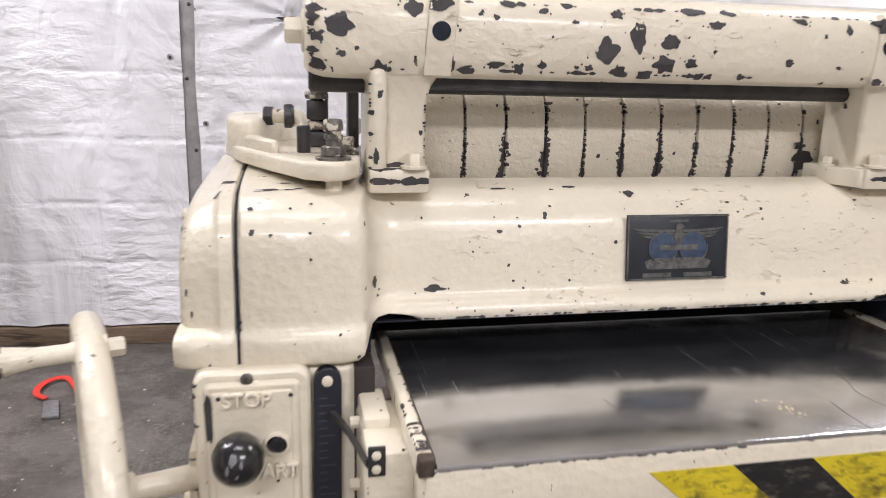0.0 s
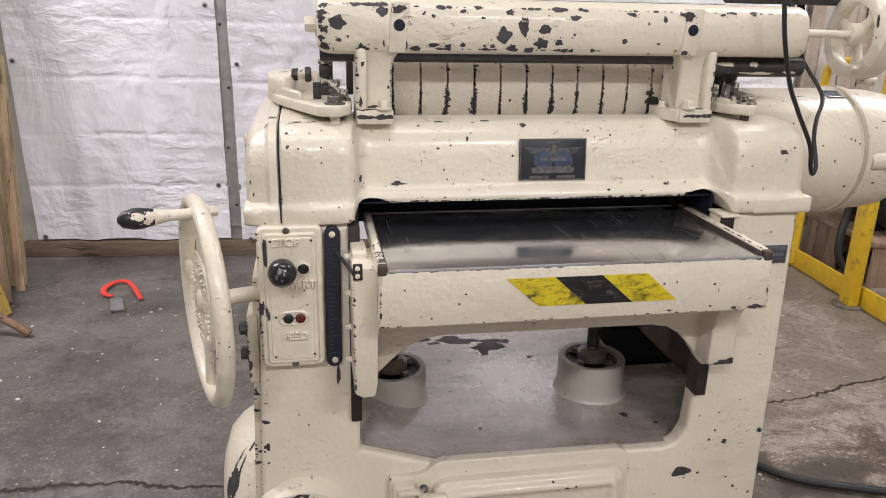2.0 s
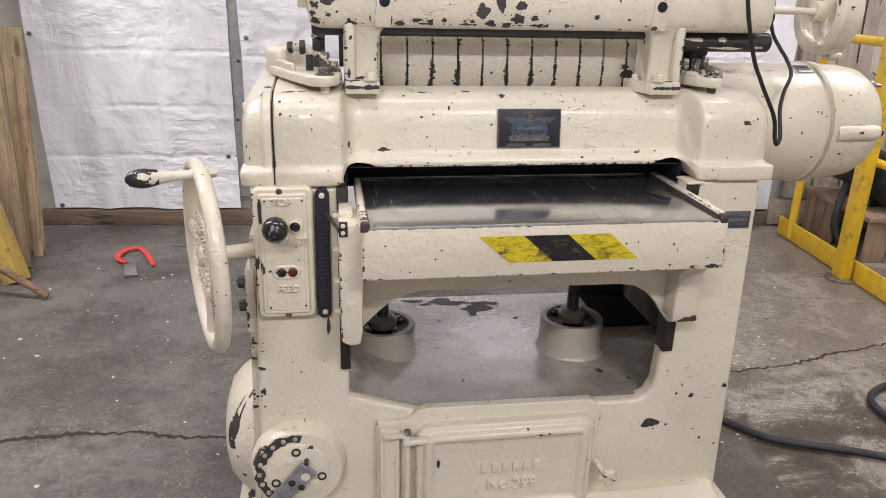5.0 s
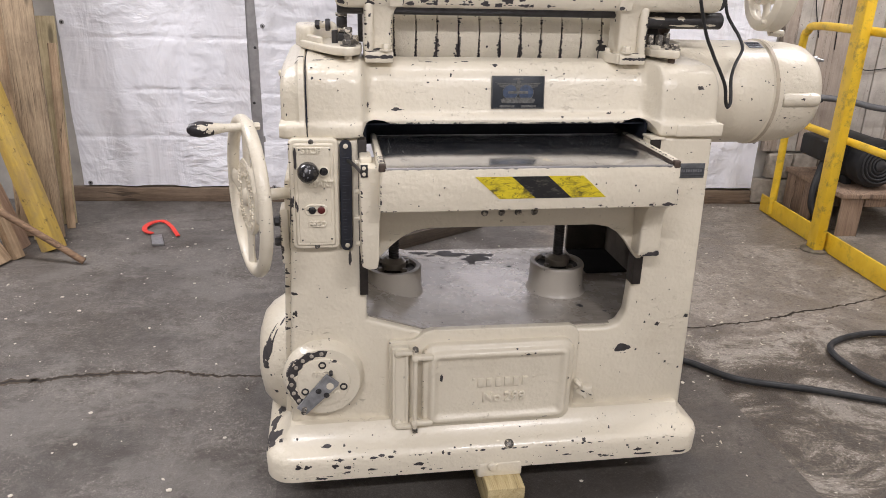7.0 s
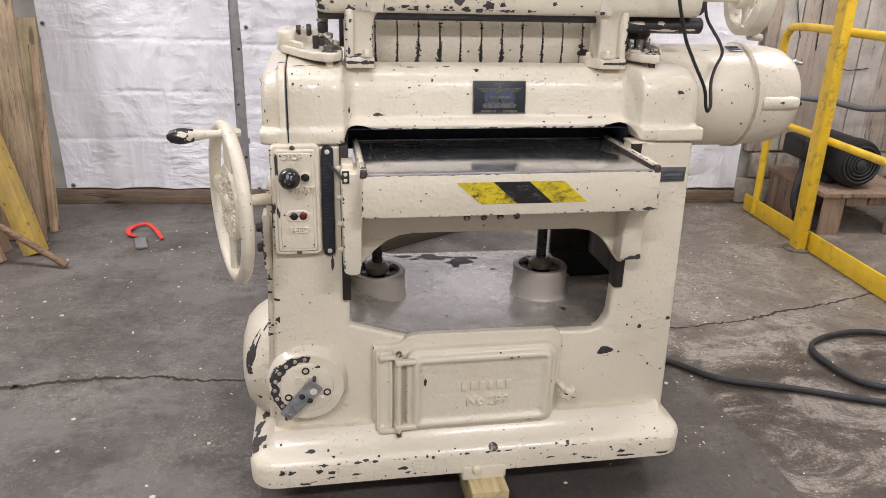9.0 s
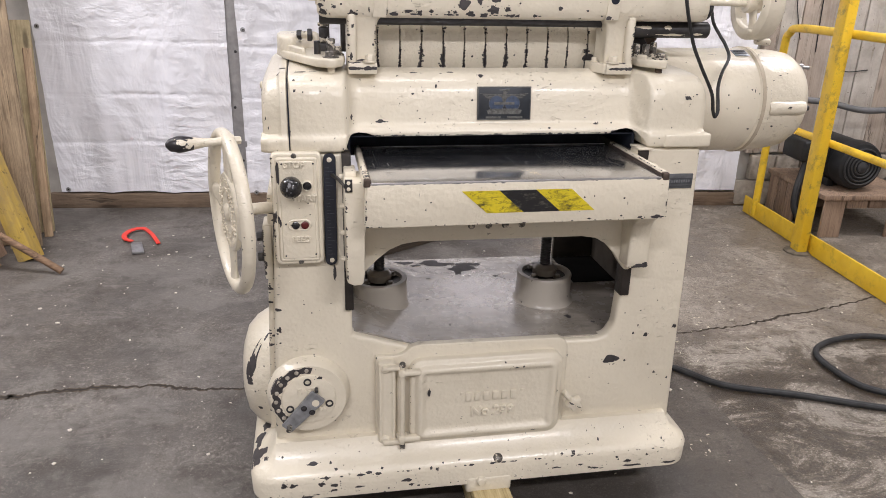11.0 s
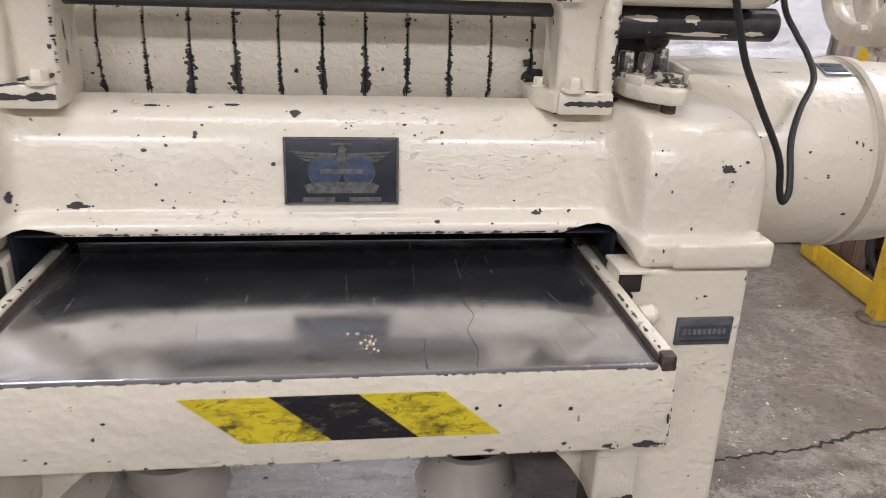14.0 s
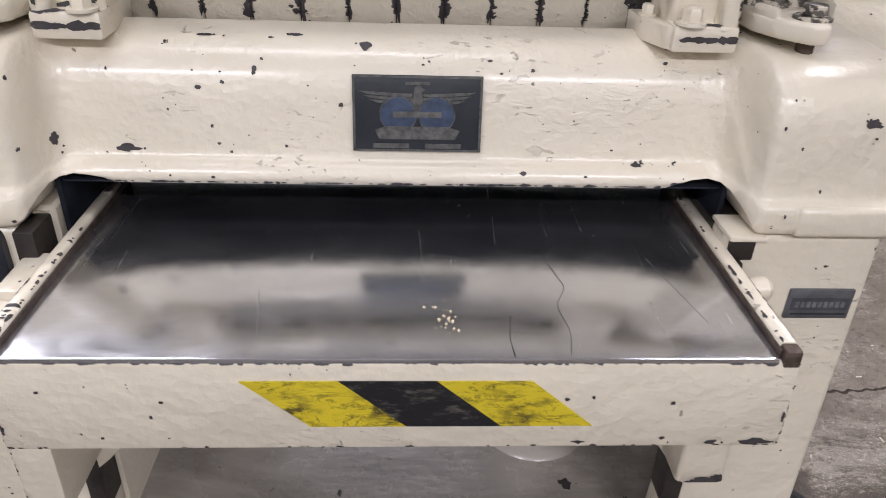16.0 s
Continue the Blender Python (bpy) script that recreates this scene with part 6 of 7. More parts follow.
def tree_of(obs):
    """A search tree over the meshes of some parts."""
    vs, fs = [], []
    for ob in obs:
        m = ob.matrix_basis
        k = len(vs)
        vs += [m @ v.co for v in ob.data.vertices]
        fs += [[k + i for i in p.vertices] for p in ob.data.polygons]
    return BVHTree.FromPolygons(vs, fs)


def blob(bm, tree, p, a, b, rng, n=22, lift=0.0003, jag=0.40):
    """An uneven flat patch that hugs the surface near p."""
    hit, nrm, _, dist = tree.find_nearest(Vector(p))
    if hit is None or dist > 0.02:
        return
    side = nrm.cross(Vector((0, 0, 1)))
    side = side.normalized() if side.length > 0.2 else Vector((1, 0, 0))
    up = side.cross(nrm).normalized()
    if up.z < 0 or (abs(up.z) < 0.2 and up.y < 0):
        up = -up
    ph, s = rng.uniform(0, 99), rng.uniform(0.9, 1.6)
    lift += rng.uniform(0.0, 0.0004)
    rings = [[], []]
    for k in range(n):
        t = 2 * math.pi * k / n
        r = 1 + jag * noise.noise(Vector((math.cos(t) * s, math.sin(t) * s, ph))) * 1.6 + rng.uniform(-0.14, 0.14) * jag * 2
        for j, f in enumerate((0.5, 1.0)):
            q = hit + side * (a * r * f * math.cos(t)) + up * (b * r * f * math.sin(t))
            loc, nn, _, d = tree.find_nearest(q)
            if loc is None or d > 0.012 or nn.dot(nrm) < 0.25:
                loc, nn = q, nrm
            rings[j].append(bm.verts.new(loc + nn * lift))
    c = bm.verts.new(hit + nrm * lift)
    for k in range(n):
        j = (k + 1) % n
        bm.faces.new((c, rings[0][k], rings[0][j]))
        bm.faces.new((rings[0][k], rings[1][k], rings[1][j], rings[0][j]))


def wear(host_name, spots=(), edges=(), specks=0, box=None, seed=1, mat=None):
    """Bare patches on all parts of that name: named spots, runs along edges and loose specks."""
    hosts = [o for o in planer.children_recursive if o.type == "MESH" and o.name.split(".")[0] == host_name]
    tree = tree_of(hosts)
    rng = random.Random(seed)
    bm = bmesh.new()
    for x, y, z, a, b in spots:
        blob(bm, tree, (x, y, z), max(a, 0.0012), max(b, 0.0012), rng)
        for _ in range(2 if a > 0.004 else 0):
            blob(bm, tree, (x + rng.uniform(-2, 2) * a, y, z + rng.uniform(-1.5, 1.5) * b), 0.0012, 0.0012, rng, 8)
    for p0, p1, count, lo, hi in edges:
        for _ in range(int(count * 1.7)):
            t = rng.random()
            p = [i + (j - i) * t for i, j in zip(p0, p1)]
            r = lo + (hi - lo) * rng.random() ** 3
            blob(bm, tree, p, r * rng.uniform(0.8, 2.4), r * rng.uniform(0.5, 1.0), rng, 10)
    if specks:
        x0, x1, z0, z1 = box
        for _ in range(specks):
            loc, nn, _, _ = tree.ray_cast(Vector((rng.uniform(x0, x1), -0.6, rng.uniform(z0, z1))), Vector((0, 1, 0)))
            if loc is not None:
                r = 0.0007 + 0.0022 * rng.random() ** 4
                blob(bm, tree, loc, r * rng.uniform(0.7, 1.5), r, rng, 8)
    if len(bm.faces):
        part("worn_paint", bm, mat or bare, hosts[0].parent if hosts[0].parent != planer else hosts[0], "bare iron where the paint has flaked", 0, None, "stuff")
    else:
        bm.free()


BARE_AT = {}  # host part: places and half sizes of bare patches
BARE_AT.setdefault("beam", []).extend([(-0.374, 0.246, 1.293, 0.013, 0.013), (-0.397, 0.246, 1.28, 0.0073, 0.0052), (-0.398, 0.25, 1.253, 0.0085, 0.0064), (-0.374, 0.246, 1.263, 0.0047, 0.0034), (-0.315, 0.254, 1.318, 0.0213, 0.0043), (-0.301, 0.249, 1.309, 0.0085, 0.0075), (-0.334, 0.25, 1.25, 0.0064, 0.0086), (-0.213, 0.248, 1.256, 0.0084, 0.0035), (-0.186, 0.249, 1.253, 0.0055, 0.0062), (-0.161, 0.247, 1.257, 0.004, 0.0049), (-0.108, 0.248, 1.256, 0.0049, 0.0031), (-0.087, 0.246, 1.274, 0.013, 0.013), (-0.073, 0.249, 1.253, 0.0091, 0.0045), (-0.052, 0.246, 1.288, 0.009, 0.0146), (-0.016, 0.246, 1.285, 0.0118, 0.0073), (-0.02, 0.246, 1.261, 0.0137, 0.0091), (0.012, 0.246, 1.263, 0.0073, 0.0055), (0.036, 0.25, 1.25, 0.0046, 0.0032)])
BARE_AT.setdefault("beam", []).extend([(0.04, 0.248, 1.305, 0.0091, 0.0046), (0.145, 0.25, 1.313, 0.0084, 0.0037), (0.135, 0.246, 1.267, 0.0056, 0.0042), (0.199, 0.246, 1.263, 0.0033, 0.0019), (0.209, 0.248, 1.305, 0.0033, 0.0071), (-0.031, 0.254, 1.318, 0.009, 0.0032), (-0.078, 0.251, 1.313, 0.0049, 0.004), (-0.161, 0.25, 1.312, 0.0057, 0.0031), (-0.213, 0.248, 1.304, 0.0039, 0.003), (-0.126, 0.247, 1.302, 0.0044, 0.0018), (0.322, 0.251, 1.315, 0.0044, 0.0024)])
BARE_AT.setdefault("pad", []).extend([(-0.274, 0.243, 1.314, 0.0128, 0.006), (-0.254, 0.243, 1.255, 0.0108, 0.0069), (0.25, 0.243, 1.311, 0.0142, 0.0085), (0.25, 0.243, 1.248, 0.0072, 0.0038)])
BARE_AT.setdefault("post", []).extend([(0.31, 0.244, 1.211, 0.0064, 0.0108), (0.315, 0.245, 1.169, 0.0065, 0.0124), (-0.334, 0.244, 1.227, 0.0026, 0.0043), (-0.288, 0.26, 1.183, 0.0018, 0.0031), (-0.312, 0.242, 1.144, 0.0086, 0.0052), (-0.281, 0.283, 1.14, 0.0061, 0.0045), (-0.282, 0.264, 1.187, 0.0014, 0.0029), (-0.282, 0.289, 1.198, 0.0021, 0.0104), (-0.282, 0.289, 1.169, 0.0021, 0.0075), (0.315, 0.244, 1.209, 0.0061, 0.0123), (0.314, 0.244, 1.165, 0.005, 0.0126), (0.286, 0.242, 1.132, 0.0127, 0.0047), (-0.314, 0.245, 1.147, 0.0138, 0.0043), (-0.335, 0.244, 1.164, 0.0027, 0.0051)])
BARE_AT.setdefault("foot", []).extend([(-0.592, 0.19, 0.183, 0.0176, 0.0211), (-0.508, 0.087, 0.152, 0.0074, 0.0054), (-0.462, 0.118, 0.19, 0.0123, 0.0048), (-0.428, 0.09, 0.165, 0.0054, 0.0054), (-0.41, 0.088, 0.144, 0.0089, 0.0048), (-0.409, 0.088, 0.129, 0.0089, 0.0034), (-0.403, 0.103, 0.179, 0.0041, 0.0034), (-0.347, 0.088, 0.133, 0.0124, 0.0028), (-0.324, 0.092, 0.17, 0.0069, 0.0034), (-0.29, 0.097, 0.175, 0.0035, 0.0028), (-0.229, 0.088, 0.14, 0.0132, 0.0049), (-0.217, 0.088, 0.125, 0.0063, 0.0028), (-0.166, 0.091, 0.166, 0.0028, 0.0049), (-0.151, 0.089, 0.163, 0.0035, 0.0049), (-0.416, 0.117, 0.189, 0.0028, 0.0041), (-0.477, 0.089, 0.115, 0.0137, 0.0027), (0.21, 0.094, 0.173, 0.0045, 0.0068), (0.178, 0.094, 0.173, 0.0038, 0.003)])
BARE_AT.setdefault("foot", []).extend([(0.164, 0.088, 0.135, 0.0136, 0.0023), (0.231, 0.088, 0.138, 0.0076, 0.0023), (0.256, 0.088, 0.126, 0.0053, 0.0031), (0.272, 0.089, 0.123, 0.0115, 0.0023), (0.359, 0.088, 0.136, 0.0069, 0.0038), (0.378, 0.089, 0.12, 0.0216, 0.0031), (0.414, 0.087, 0.151, 0.0039, 0.0031), (0.482, 0.09, 0.119, 0.0234, 0.0031), (0.285, 0.119, 0.19, 0.0023, 0.0046)])
BARE_AT.setdefault("body", []).extend([(-0.524, 0.17, 0.538, 0.0059, 0.0085), (-0.391, 0.17, 0.674, 0.0032, 0.0161), (-0.523, 0.17, 0.503, 0.0033, 0.002), (-0.447, 0.17, 0.578, 0.002, 0.002), (-0.464, 0.17, 0.601, 0.0016, 0.0016), (0.323, 0.17, 0.398, 0.019, 0.0114), (0.407, 0.17, 0.465, 0.0053, 0.0053), (0.372, 0.17, 0.472, 0.003, 0.003), (0.357, 0.17, 0.393, 0.0031, 0.0031), (0.445, 0.17, 0.351, 0.0031, 0.0046), (0.484, 0.17, 0.332, 0.0027, 0.0039), (0.486, 0.17, 0.485, 0.0061, 0.0053), (0.196, 0.17, 0.419, 0.003, 0.003), (0.425, 0.17, 0.376, 0.0023, 0.0023), (0.383, 0.17, 0.494, 0.0019, 0.003), (-0.39, 0.17, 0.678, 0.0028, 0.017)])
BARE_AT.setdefault("door_pad", []).extend([(-0.296, 0.158, 0.452, 0.002, 0.0027)])
BARE_AT.setdefault("cleanout_door", []).extend([(-0.169, 0.132, 0.36, 0.0034, 0.0109), (0.049, 0.122, 0.421, 0.0058, 0.0029), (0.022, 0.125, 0.44, 0.0022, 0.0029), (0.106, 0.124, 0.236, 0.0053, 0.0023)])
BARE_AT.setdefault("gear_cover", []).extend([(-0.6, 0.31, 0.408, 0.0029, 0.0357), (-0.592, 0.296, 0.403, 0.0028, 0.032), (-0.567, 0.32, 0.445, 0.0029, 0.0107), (-0.588, 0.268, 0.268, 0.005, 0.005)])
BARE_AT.setdefault("feed_dial", []).extend([(-0.552, 0.166, 0.41, 0.002, 0.0133), (-0.543, 0.136, 0.403, 0.0099, 0.0198), (-0.526, 0.136, 0.425, 0.0085, 0.0085), (-0.496, 0.136, 0.442, 0.0098, 0.0066), (-0.463, 0.136, 0.447, 0.0099, 0.0053), (-0.435, 0.131, 0.424, 0.0073, 0.004)])
BARE_AT.setdefault("deck", []).extend([(-0.057, 0.713, 0.467, 0.0351, 0.0175), (0.016, 0.672, 0.466, 0.039, 0.026), (-0.124, 0.706, 0.468, 0.0174, 0.0087), (-0.126, 0.448, 0.468, 0.0039, 0.0031), (-0.091, 0.284, 0.467, 0.0036, 0.0058), (0.297, 0.261, 0.47, 0.0062, 0.0047), (0.032, 0.677, 0.466, 0.0274, 0.0228)])
BARE_AT.setdefault("cleanout_door", []).extend([(0.165, 0.134, 0.338, 0.0026, 0.003)])
BARE_AT.setdefault("screw_boss", []).extend([(0.192, 0.341, 0.466, 0.0032, 0.0024)])
BARE_AT.setdefault("slide_right", []).extend([(0.334, 0.100, 0.690, 0.0171, 0.0048)])
BARE_AT.setdefault("hood", []).extend([(-0.196, 0.273, 1.127, 0.0092, 0.0015), (-0.133, 0.272, 1.126, 0.0031, 0.0009), (-0.11, 0.276, 1.128, 0.0068, 0.0022), (-0.039, 0.264, 1.122, 0.0052, 0.0059), (-0.147, 0.248, 1.095, 0.0027, 0.0036), (-0.178, 0.245, 1.083, 0.0021, 0.0018), (-0.14, 0.252, 1.107, 0.0018, 0.0012), (0.023, 0.252, 1.108, 0.0009, 0.0009), (0.017, 0.251, 1.104, 0.0009, 0.0012), (-0.276, 0.235, 1.017, 0.0112, 0.0035), (-0.191, 0.239, 1.04, 0.0015, 0.0018), (-0.174, 0.234, 1.015, 0.0018, 0.0015), (0.437, 0.181, 1.075, 0.0082, 0.0037), (0.369, 0.161, 0.986, 0.0013, 0.0021), (0.36, 0.191, 1.09, 0.0012, 0.0012), (0.126, 0.249, 1.1, 0.0017, 0.0021), (0.337, 0.291, 1.129, 0.009, 0.0068), (-0.465, 0.204, 1.105, 0.0023, 0.0026)])
BARE_AT.setdefault("hood", []).extend([(-0.463, 0.19, 1.09, 0.0026, 0.0034), (-0.446, 0.234, 1.121, 0.0097, 0.0023), (-0.427, 0.232, 1.12, 0.0058, 0.0015), (-0.409, 0.179, 1.068, 0.0015, 0.0015), (-0.409, 0.189, 1.089, 0.0015, 0.0015), (-0.407, 0.208, 1.108, 0.0015, 0.0015), (-0.362, 0.198, 1.097, 0.0019, 0.0019), (-0.356, 0.185, 1.035, 0.0023, 0.0023), (-0.342, 0.228, 1.029, 0.0044, 0.006), (-0.382, 0.163, 0.994, 0.0015, 0.0015), (-0.432, 0.259, 1.127, 0.0079, 0.0016), (0.437, 0.181, 1.076, 0.0066, 0.0036)])
BARE_AT.setdefault("table_front", []).extend([(0.158, 0, 0.899, 0.0017, 0.0017), (0.325, 0, 0.876, 0.0015, 0.0051), (0.307, 0, 0.848, 0.0145, 0.0036), (0.267, 0, 0.848, 0.0057, 0.0021), (0.151, 0, 0.849, 0.0051, 0.0015), (-0.328, 0.001, 0.864, 0.0025, 0.0064), (-0.291, -0, 0.905, 0.002, 0.0012)])
BARE_AT.setdefault("motor", []).extend([(0.575, 0.324, 0.967, 0.0015, 0.0041), (0.775, 0.338, 1.107, 0.004, 0.0017), (0.689, 0.318, 1.074, 0.0017, 0.0028), (0.698, 0.317, 1.071, 0.0017, 0.004), (0.727, 0.315, 1.078, 0.0028, 0.0057), (0.764, 0.321, 0.979, 0.0035, 0.0023), (0.618, 0.443, 1.165, 0.0119, 0.0018), (0.601, 0.391, 1.153, 0.0087, 0.0014)])
BARE_AT.setdefault("hood_flange", []).extend([(0.502, 0.182, 0.996, 0.0013, 0.0043)])
BARE_AT.setdefault("pressure_segment", []).extend([(0.254, 0.357, 1.144, 0.0143, 0.0119)])
BARE_AT.setdefault("side_cover", []).extend([(-0.491, 0.266, 1.127, 0.0098, 0.0051), (-0.492, 0.228, 1.119, 0.005, 0.005), (-0.523, 0.201, 1.066, 0.0015, 0.0019), (-0.525, 0.193, 1.035, 0.0015, 0.0038), (-0.521, 0.187, 1.015, 0.0015, 0.003), (-0.535, 0.185, 0.996, 0.0019, 0.003)])
BARE_AT.setdefault("end_boss", []).extend([(0.795, 0.302, 1.03, 0.0057, 0.0023)])
BARE_AT.setdefault("small_handwheel", []).extend([(0.625, 0.228, 1.309, 0.004, 0.0101)])
BARE_AT.setdefault("panel_rim", []).extend([(-0.515, 0.144, 0.83, 0.0027, 0.0075), (-0.513, 0.143, 0.819, 0.0032, 0.0107)])
BARE_AT.setdefault("slide_left", []).extend([(-0.365, 0.053, 0.87, 0.002, 0.0036), (-0.366, 0.053, 0.825, 0.0026, 0.0036), (-0.365, 0.053, 0.714, 0.0021, 0.0053)])


EDGES = {
    "hood": [((-0.30, 0.219, 0.987), (0.285, 0.219, 0.987), 70, 0.0012, 0.0035), ((-0.475, 0.20, 1.10), (-0.475, 0.163, 0.97), 10, 0.0008, 0.002), ((-0.472, 0.225, 1.117), (-0.40, 0.24, 1.122), 8, 0.001, 0.003)],
    "table_front": [((-0.325, 0.001, 0.933), (0.325, 0.001, 0.933), 50, 0.0008, 0.0028), ((-0.329, 0.001, 0.845), (0.328, 0.001, 0.845), 16, 0.001, 0.003), ((0.328, 0.002, 0.85), (0.326, 0.002, 0.93), 8, 0.001, 0.003), ((-0.33, 0.002, 0.85), (-0.327, 0.002, 0.93), 8, 0.001, 0.003)],
    "side_rail": [((0.312, 0.014, 0.947), (0.312, 0.30, 0.947), 16, 0.0010, 0.0032), ((0.323, 0.014, 0.947), (0.323, 0.12, 0.947), 8, 0.001, 0.003), ((-0.321, 0.014, 0.947), (-0.321, 0.20, 0.947), 14, 0.0010, 0.0032), ((-0.331, 0.014, 0.947), (-0.331, 0.10, 0.947), 9, 0.001, 0.003), ((-0.326, 0.013, 0.947), (-0.326, 0.06, 0.947), 6, 0.002, 0.005)],
    "foot": [((-0.55, 0.092, 0.165), (0.47, 0.092, 0.165), 26, 0.0012, 0.004), ((-0.55, 0.089, 0.12), (0.47, 0.089, 0.12), 18, 0.001, 0.004), ((-0.605, 0.16, 0.16), (-0.58, 0.30, 0.19), 14, 0.003, 0.012)],
    "beam": [((-0.40, 0.252, 1.32), (0.49, 0.252, 1.32), 34, 0.0012, 0.006), ((-0.40, 0.25, 1.25), (0.1, 0.25, 1.25), 20, 0.0012, 0.006), ((-0.402, 0.25, 1.26), (-0.402, 0.25, 1.315), 8, 0.002, 0.006)],
    "post": [((-0.344, 0.25, 1.13), (-0.344, 0.25, 1.235), 10, 0.001, 0.004), ((-0.282, 0.262, 1.15), (-0.282, 0.262, 1.235), 8, 0.001, 0.003), ((-0.34, 0.244, 1.135), (-0.285, 0.244, 1.135), 8, 0.002, 0.006), ((0.26, 0.244, 1.135), (0.318, 0.244, 1.135), 10, 0.002, 0.007), ((0.319, 0.25, 1.14), (0.319, 0.25, 1.24), 10, 0.002, 0.006)],
    "body": [((-0.515, 0.175, 0.70), (-0.548, 0.175, 0.25), 12, 0.0012, 0.004), ((0.488, 0.175, 0.94), (0.506, 0.175, 0.25), 12, 0.001, 0.004)],
    "switch_panel": [((-0.518, 0.15, 0.72), (-0.518, 0.15, 0.96), 8, 0.0015, 0.004)],
    "side_cover": [((-0.535, 0.20, 0.97), (-0.534, 0.24, 1.09), 18, 0.001, 0.004), ((-0.482, 0.175, 0.97), (-0.482, 0.19, 1.09), 10, 0.0008, 0.002), ((-0.545, 0.2, 0.975), (-0.54, 0.6, 0.99), 14, 0.002, 0.005)],
    "gear_cover": [((-0.55, 0.24, 0.24), (-0.55, 0.24, 0.40), 14, 0.002, 0.006), ((-0.555, 0.24, 0.40), (-0.55, 0.35, 0.49), 10, 0.001, 0.004), ((-0.62, 0.28, 0.33), (-0.61, 0.30, 0.40), 4, 0.006, 0.012)],
    "motor": [((0.74, 0.318, 0.97), (0.74, 0.318, 1.09), 12, 0.0008, 0.002)],
    "small_handwheel": [((0.64, 0.235, 1.23), (0.64, 0.21, 1.30), 14, 0.002, 0.005)],
    "slide_left": [((-0.366, 0.054, 0.70), (-0.366, 0.054, 0.92), 14, 0.001, 0.003)],
    "slide_right": [((0.302, 0.100, 0.688), (0.352, 0.100, 0.687), 12, 0.0015, 0.005)],
    "cleanout_door": [((-0.22, 0.136, 0.20), (-0.222, 0.136, 0.45), 5, 0.001, 0.002)],
    "handwheel": [((-0.66, 0.33, 0.9), (-0.575, 0.04, 0.76), 14, 0.0008, 0.003), ((-0.60, 0.10, 0.70), (-0.57, 0.03, 0.83), 14, 0.0008, 0.003)],
    "bracket": [((-0.49, 0.45, 1.135), (-0.40, 0.215, 1.135), 14, 0.001, 0.004)],
    "bracket_arm": [((-0.49, 0.44, 1.188), (-0.45, 0.52, 1.19), 10, 0.001, 0.003)],
    "hinge_strap": [], "deck": [((-0.18, 0.735, 0.469), (0.05, 0.70, 0.469), 16, 0.003, 0.016)],
}
BARE_AT["switch_panel"] = [(-0.519, 0.155, 0.935, 0.004, 0.012), (-0.519, 0.155, 0.845, 0.006, 0.012), (-0.519, 0.155, 0.80, 0.005, 0.02), (-0.518, 0.155, 0.735, 0.004, 0.010)]
BARE_AT["foot"] += [(-0.606, 0.20, 0.172, 0.020, 0.016), (-0.60, 0.16, 0.178, 0.015, 0.014), (-0.60, 0.26, 0.19, 0.018, 0.016), (-0.585, 0.30, 0.21, 0.02, 0.018), (-0.57, 0.15, 0.19, 0.008, 0.006), (-0.53, 0.10, 0.155, 0.007, 0.006), (-0.44, 0.09, 0.15, 0.008, 0.006)]
BARE_AT["gear_cover"] += [(-0.617, 0.285, 0.385, 0.014, 0.03), (-0.62, 0.30, 0.36, 0.01, 0.02), (-0.553, 0.225, 0.35, 0.006, 0.03)]
BARE_AT["slide_right"] += [(0.345, 0.100, 0.692, 0.008, 0.008), (0.318, 0.100, 0.687, 0.010, 0.003)]
BARE_AT["switch_panel"] += BARE_AT.pop("panel_rim") + [(-0.507, 0.1425, 0.925, 0.0035, 0.024), (-0.506, 0.1425, 0.815, 0.0025, 0.011), (-0.518, 0.148, 0.822, 0.006, 0.013)]
BARE_AT["body"] += [(-0.530, 0.176, 0.80, 0.006, 0.036), (-0.534, 0.19, 0.74, 0.008, 0.02)]
BARE_AT["deck"] += [(-0.075, 0.735, 0.468, 0.03, 0.012), (0.0, 0.655, 0.466, 0.012, 0.03), (0.03, 0.705, 0.466, 0.03, 0.011), (0.066, 0.70, 0.466, 0.016, 0.01), (0.11, 0.60, 0.465, 0.008, 0.006), (-0.10, 0.60, 0.467, 0.006, 0.004), (0.24, 0.30, 0.463, 0.009, 0.010)]
BARE_AT["bar_guard"] = []
BARE_AT["rib"] = [(0.3205, 0.256, 1.213, 0.009, 0.013), (0.3205, 0.258, 1.163, 0.009, 0.014), (0.319, 0.246, 1.19, 0.003, 0.008), (-0.334, 0.244, 1.225, 0.003, 0.004), (-0.338, 0.244, 1.16, 0.003, 0.008)]
SPECKS = {"hood": (95, (-0.46, 0.46, 0.97, 1.12)), "body": (95, (-0.53, 0.49, 0.2, 0.95)), "foot": (95, (-0.57, 0.5, 0.11, 0.22)), "motor": (24, (0.5, 0.88, 0.9, 1.16)), "beam": (40, (-0.4, 0.49, 1.245, 1.325)),
          "table_front": (14, (-0.32, 0.32, 0.845, 0.93)), "side_cover": (10, (-0.53, -0.485, 0.97, 1.1)), "cleanout_door": (10, (-0.2, 0.17, 0.2, 0.46)), "handwheel": (40, (-0.68, -0.55, 0.66, 1.0)), "gear_cover": (14, (-0.64, -0.54, 0.18, 0.48)), "side_plate": (16, (-0.56, -0.52, 0.25, 0.85)), "switch_panel": (8, (-0.515, -0.415, 0.715, 0.96)), "pressure_segment": (60, (-0.3, 0.27, 1.12, 1.22))}
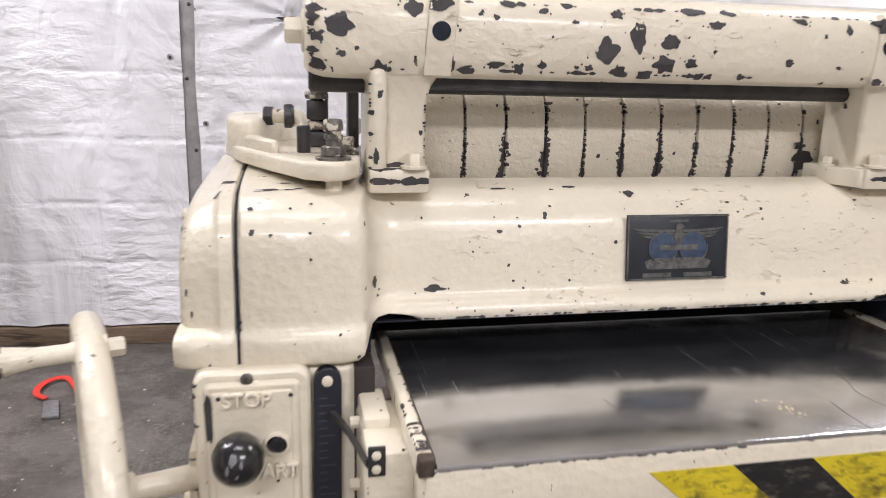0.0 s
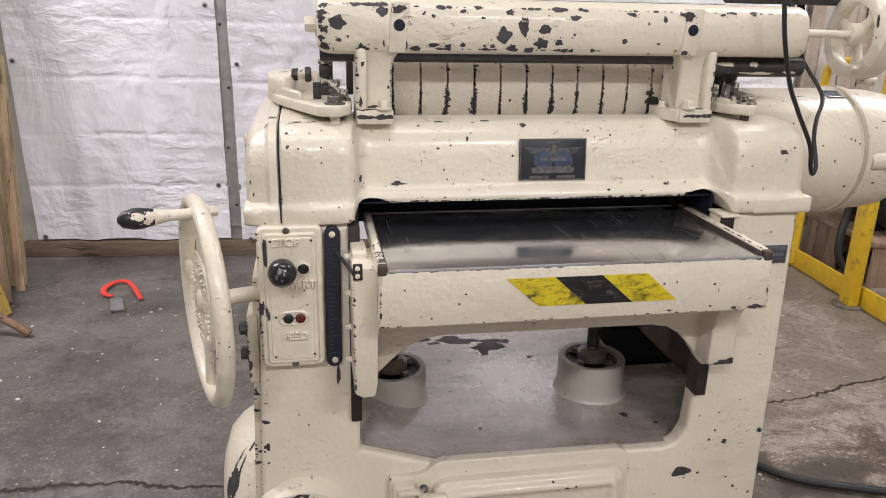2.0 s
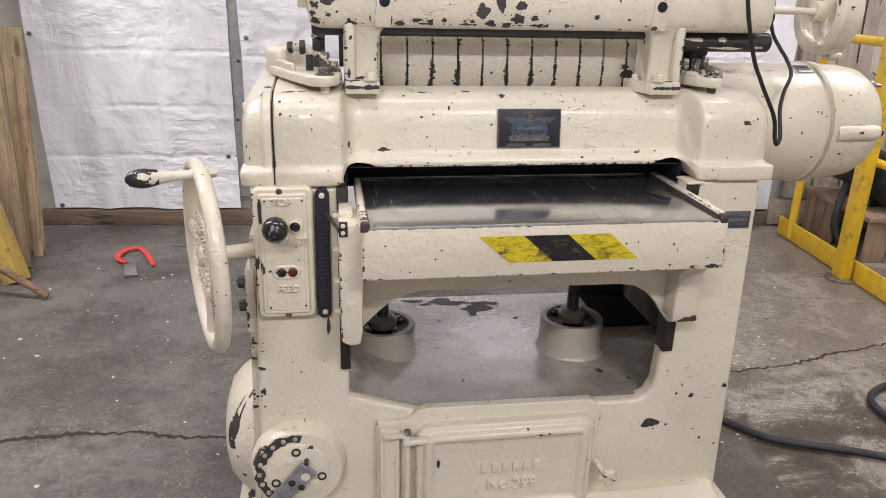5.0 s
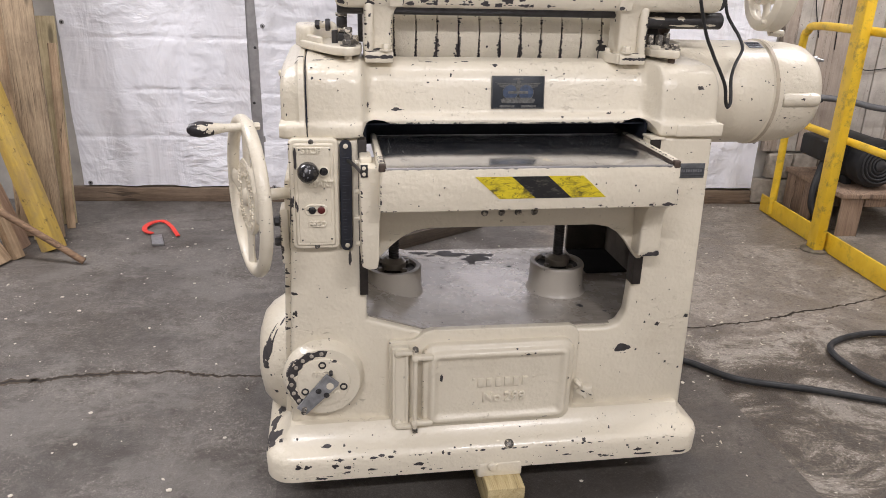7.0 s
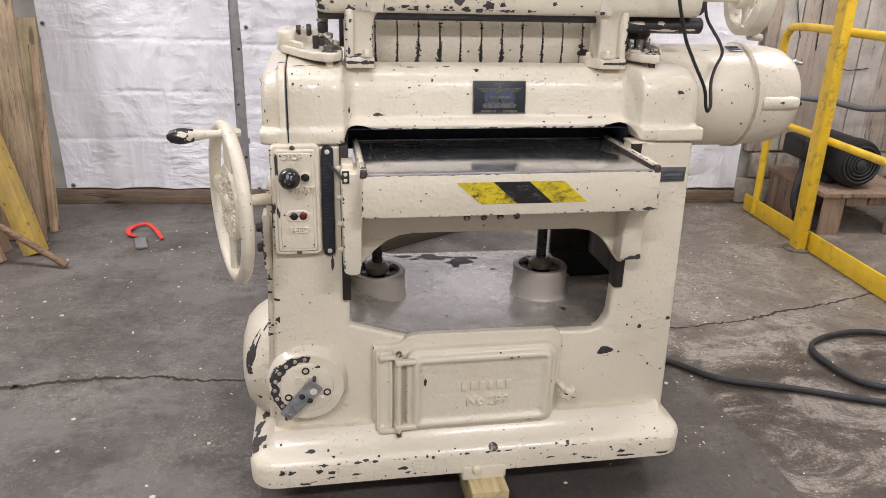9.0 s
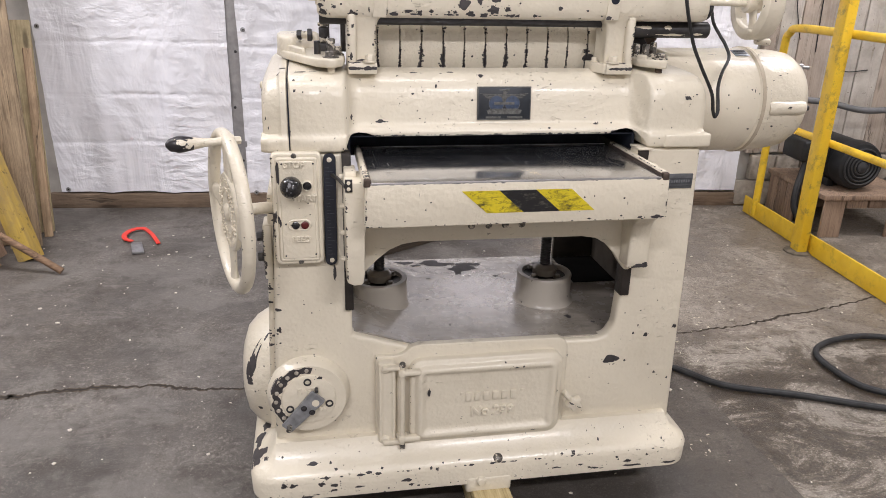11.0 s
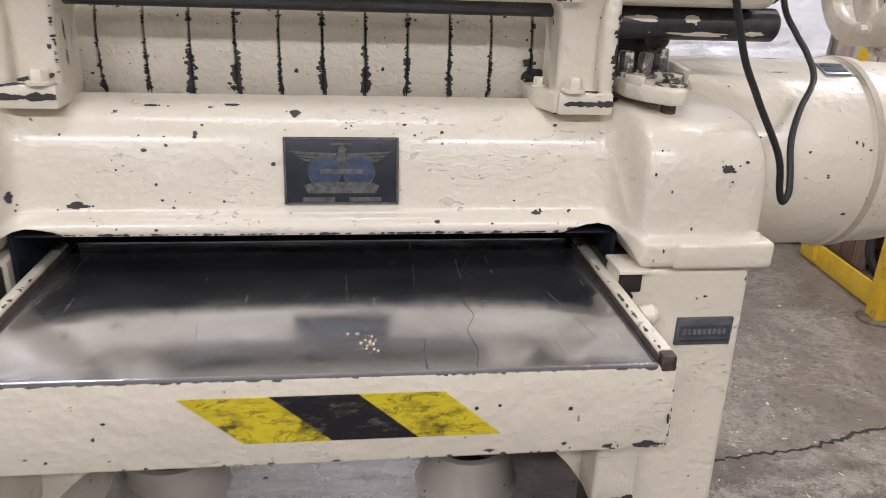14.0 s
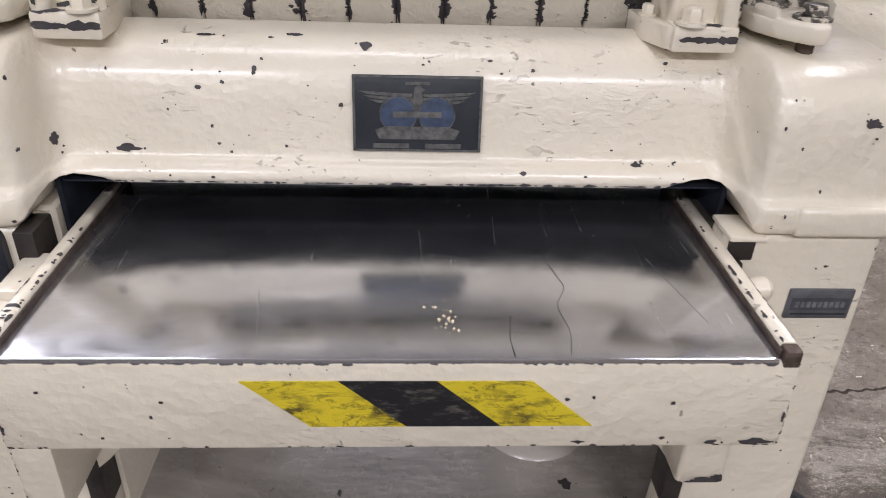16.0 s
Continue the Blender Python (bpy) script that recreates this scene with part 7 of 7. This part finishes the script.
EDGES["post_foot"] = [((-0.34, 0.2425, 1.134), (-0.284, 0.2425, 1.134), 9, 0.0025, 0.006), ((0.262, 0.2425, 1.134), (0.318, 0.2425, 1.134), 11, 0.0025, 0.0065), ((-0.34, 0.245, 1.147), (-0.284, 0.25, 1.147), 8, 0.002, 0.006), ((0.262, 0.245, 1.147), (0.318, 0.25, 1.147), 8, 0.002, 0.006)]
EDGES["rib"] = [((-0.345, 0.247, 1.14), (-0.345, 0.247, 1.235), 10, 0.001, 0.004), ((0.32, 0.247, 1.14), (0.32, 0.247, 1.235), 12, 0.002, 0.006)]
EDGES["side_lug"] = [((-0.55, 0.202, 0.66), (-0.55, 0.202, 0.785), 12, 0.002, 0.007)]
EDGES["side_plate"] = [((-0.558, 0.209, 0.27), (-0.532, 0.209, 0.85), 18, 0.0015, 0.006), ((-0.548, 0.209, 0.25), (-0.523, 0.209, 0.85), 14, 0.0012, 0.004)]
EDGES["latch_knob"] = [((0.19, 0.105, 0.318), (0.22, 0.105, 0.302), 8, 0.001, 0.003)]
EDGES["pressure_segment"] = []
for k, x in enumerate(edges[1:-1]):
    wide = (0.004, 0.003, 0.0075, 0.0085, 0.0028, 0.0065, 0.0078, 0.005, 0.0055, 0.0018, 0.0095)[k]
    BARE_AT["pressure_segment"] += [(x, 0.356, 1.118 + wide * 2.2, wide * 0.62, wide * 2.6), (x, 0.356, 1.16, wide * 0.3, wide * 2.0)]
    EDGES["pressure_segment"] += [((x, 0.358, 1.122), (x, 0.355, 1.165), 34, 0.0014, wide * 0.8), ((x, 0.355, 1.165), (x, 0.360, 1.215), 22, 0.001, wide * 0.55)]
for host in [h for h in set(BARE_AT) if not BARE_AT[h] and h not in EDGES]:
    BARE_AT.pop(host)
tip_at = hd - 0.092 * WD
wear("handle_tip", [(*(tip_at + Vector((0.004, -0.015, 0.006))), 0.012, 0.006), (*(tip_at + Vector((0.022, -0.010, 0.010))), 0.008, 0.006), (*(tip_at + Vector((0.016, -0.014, -0.004))), 0.007, 0.003)], [(tip_at + Vector((0.018, -0.014, -0.008)), tip_at + Vector((0.022, -0.008, 0.012)), 10, 0.0015, 0.004)], 0, None, 8, cream)
wear("stop_knob", [(-0.481, 0.079, 0.915, 0.0035, 0.006), (-0.484, 0.082, 0.906, 0.0016, 0.005), (-0.474, 0.078, 0.911, 0.0015, 0.003), (-0.478, 0.077, 0.900, 0.0012, 0.002)], (), 0, None, 9, plain("scuffed_knob", (0.17, 0.17, 0.18), 0.5))
wear("bar_guard", [(0.36, 0.287, 1.226, 0.018, 0.004), (0.42, 0.287, 1.226, 0.010, 0.004), (0.43, 0.289, 1.209, 0.034, 0.004), (0.50, 0.289, 1.212, 0.012, 0.003)], (), 0, None, 3, cream)
for k, host in enumerate(sorted(set(BARE_AT) | set(EDGES))):
    n, bx = SPECKS.get(host, (0, None))
    wear(host, BARE_AT.get(host, ()), EDGES.get(host, ()), n, bx, 31 + k)
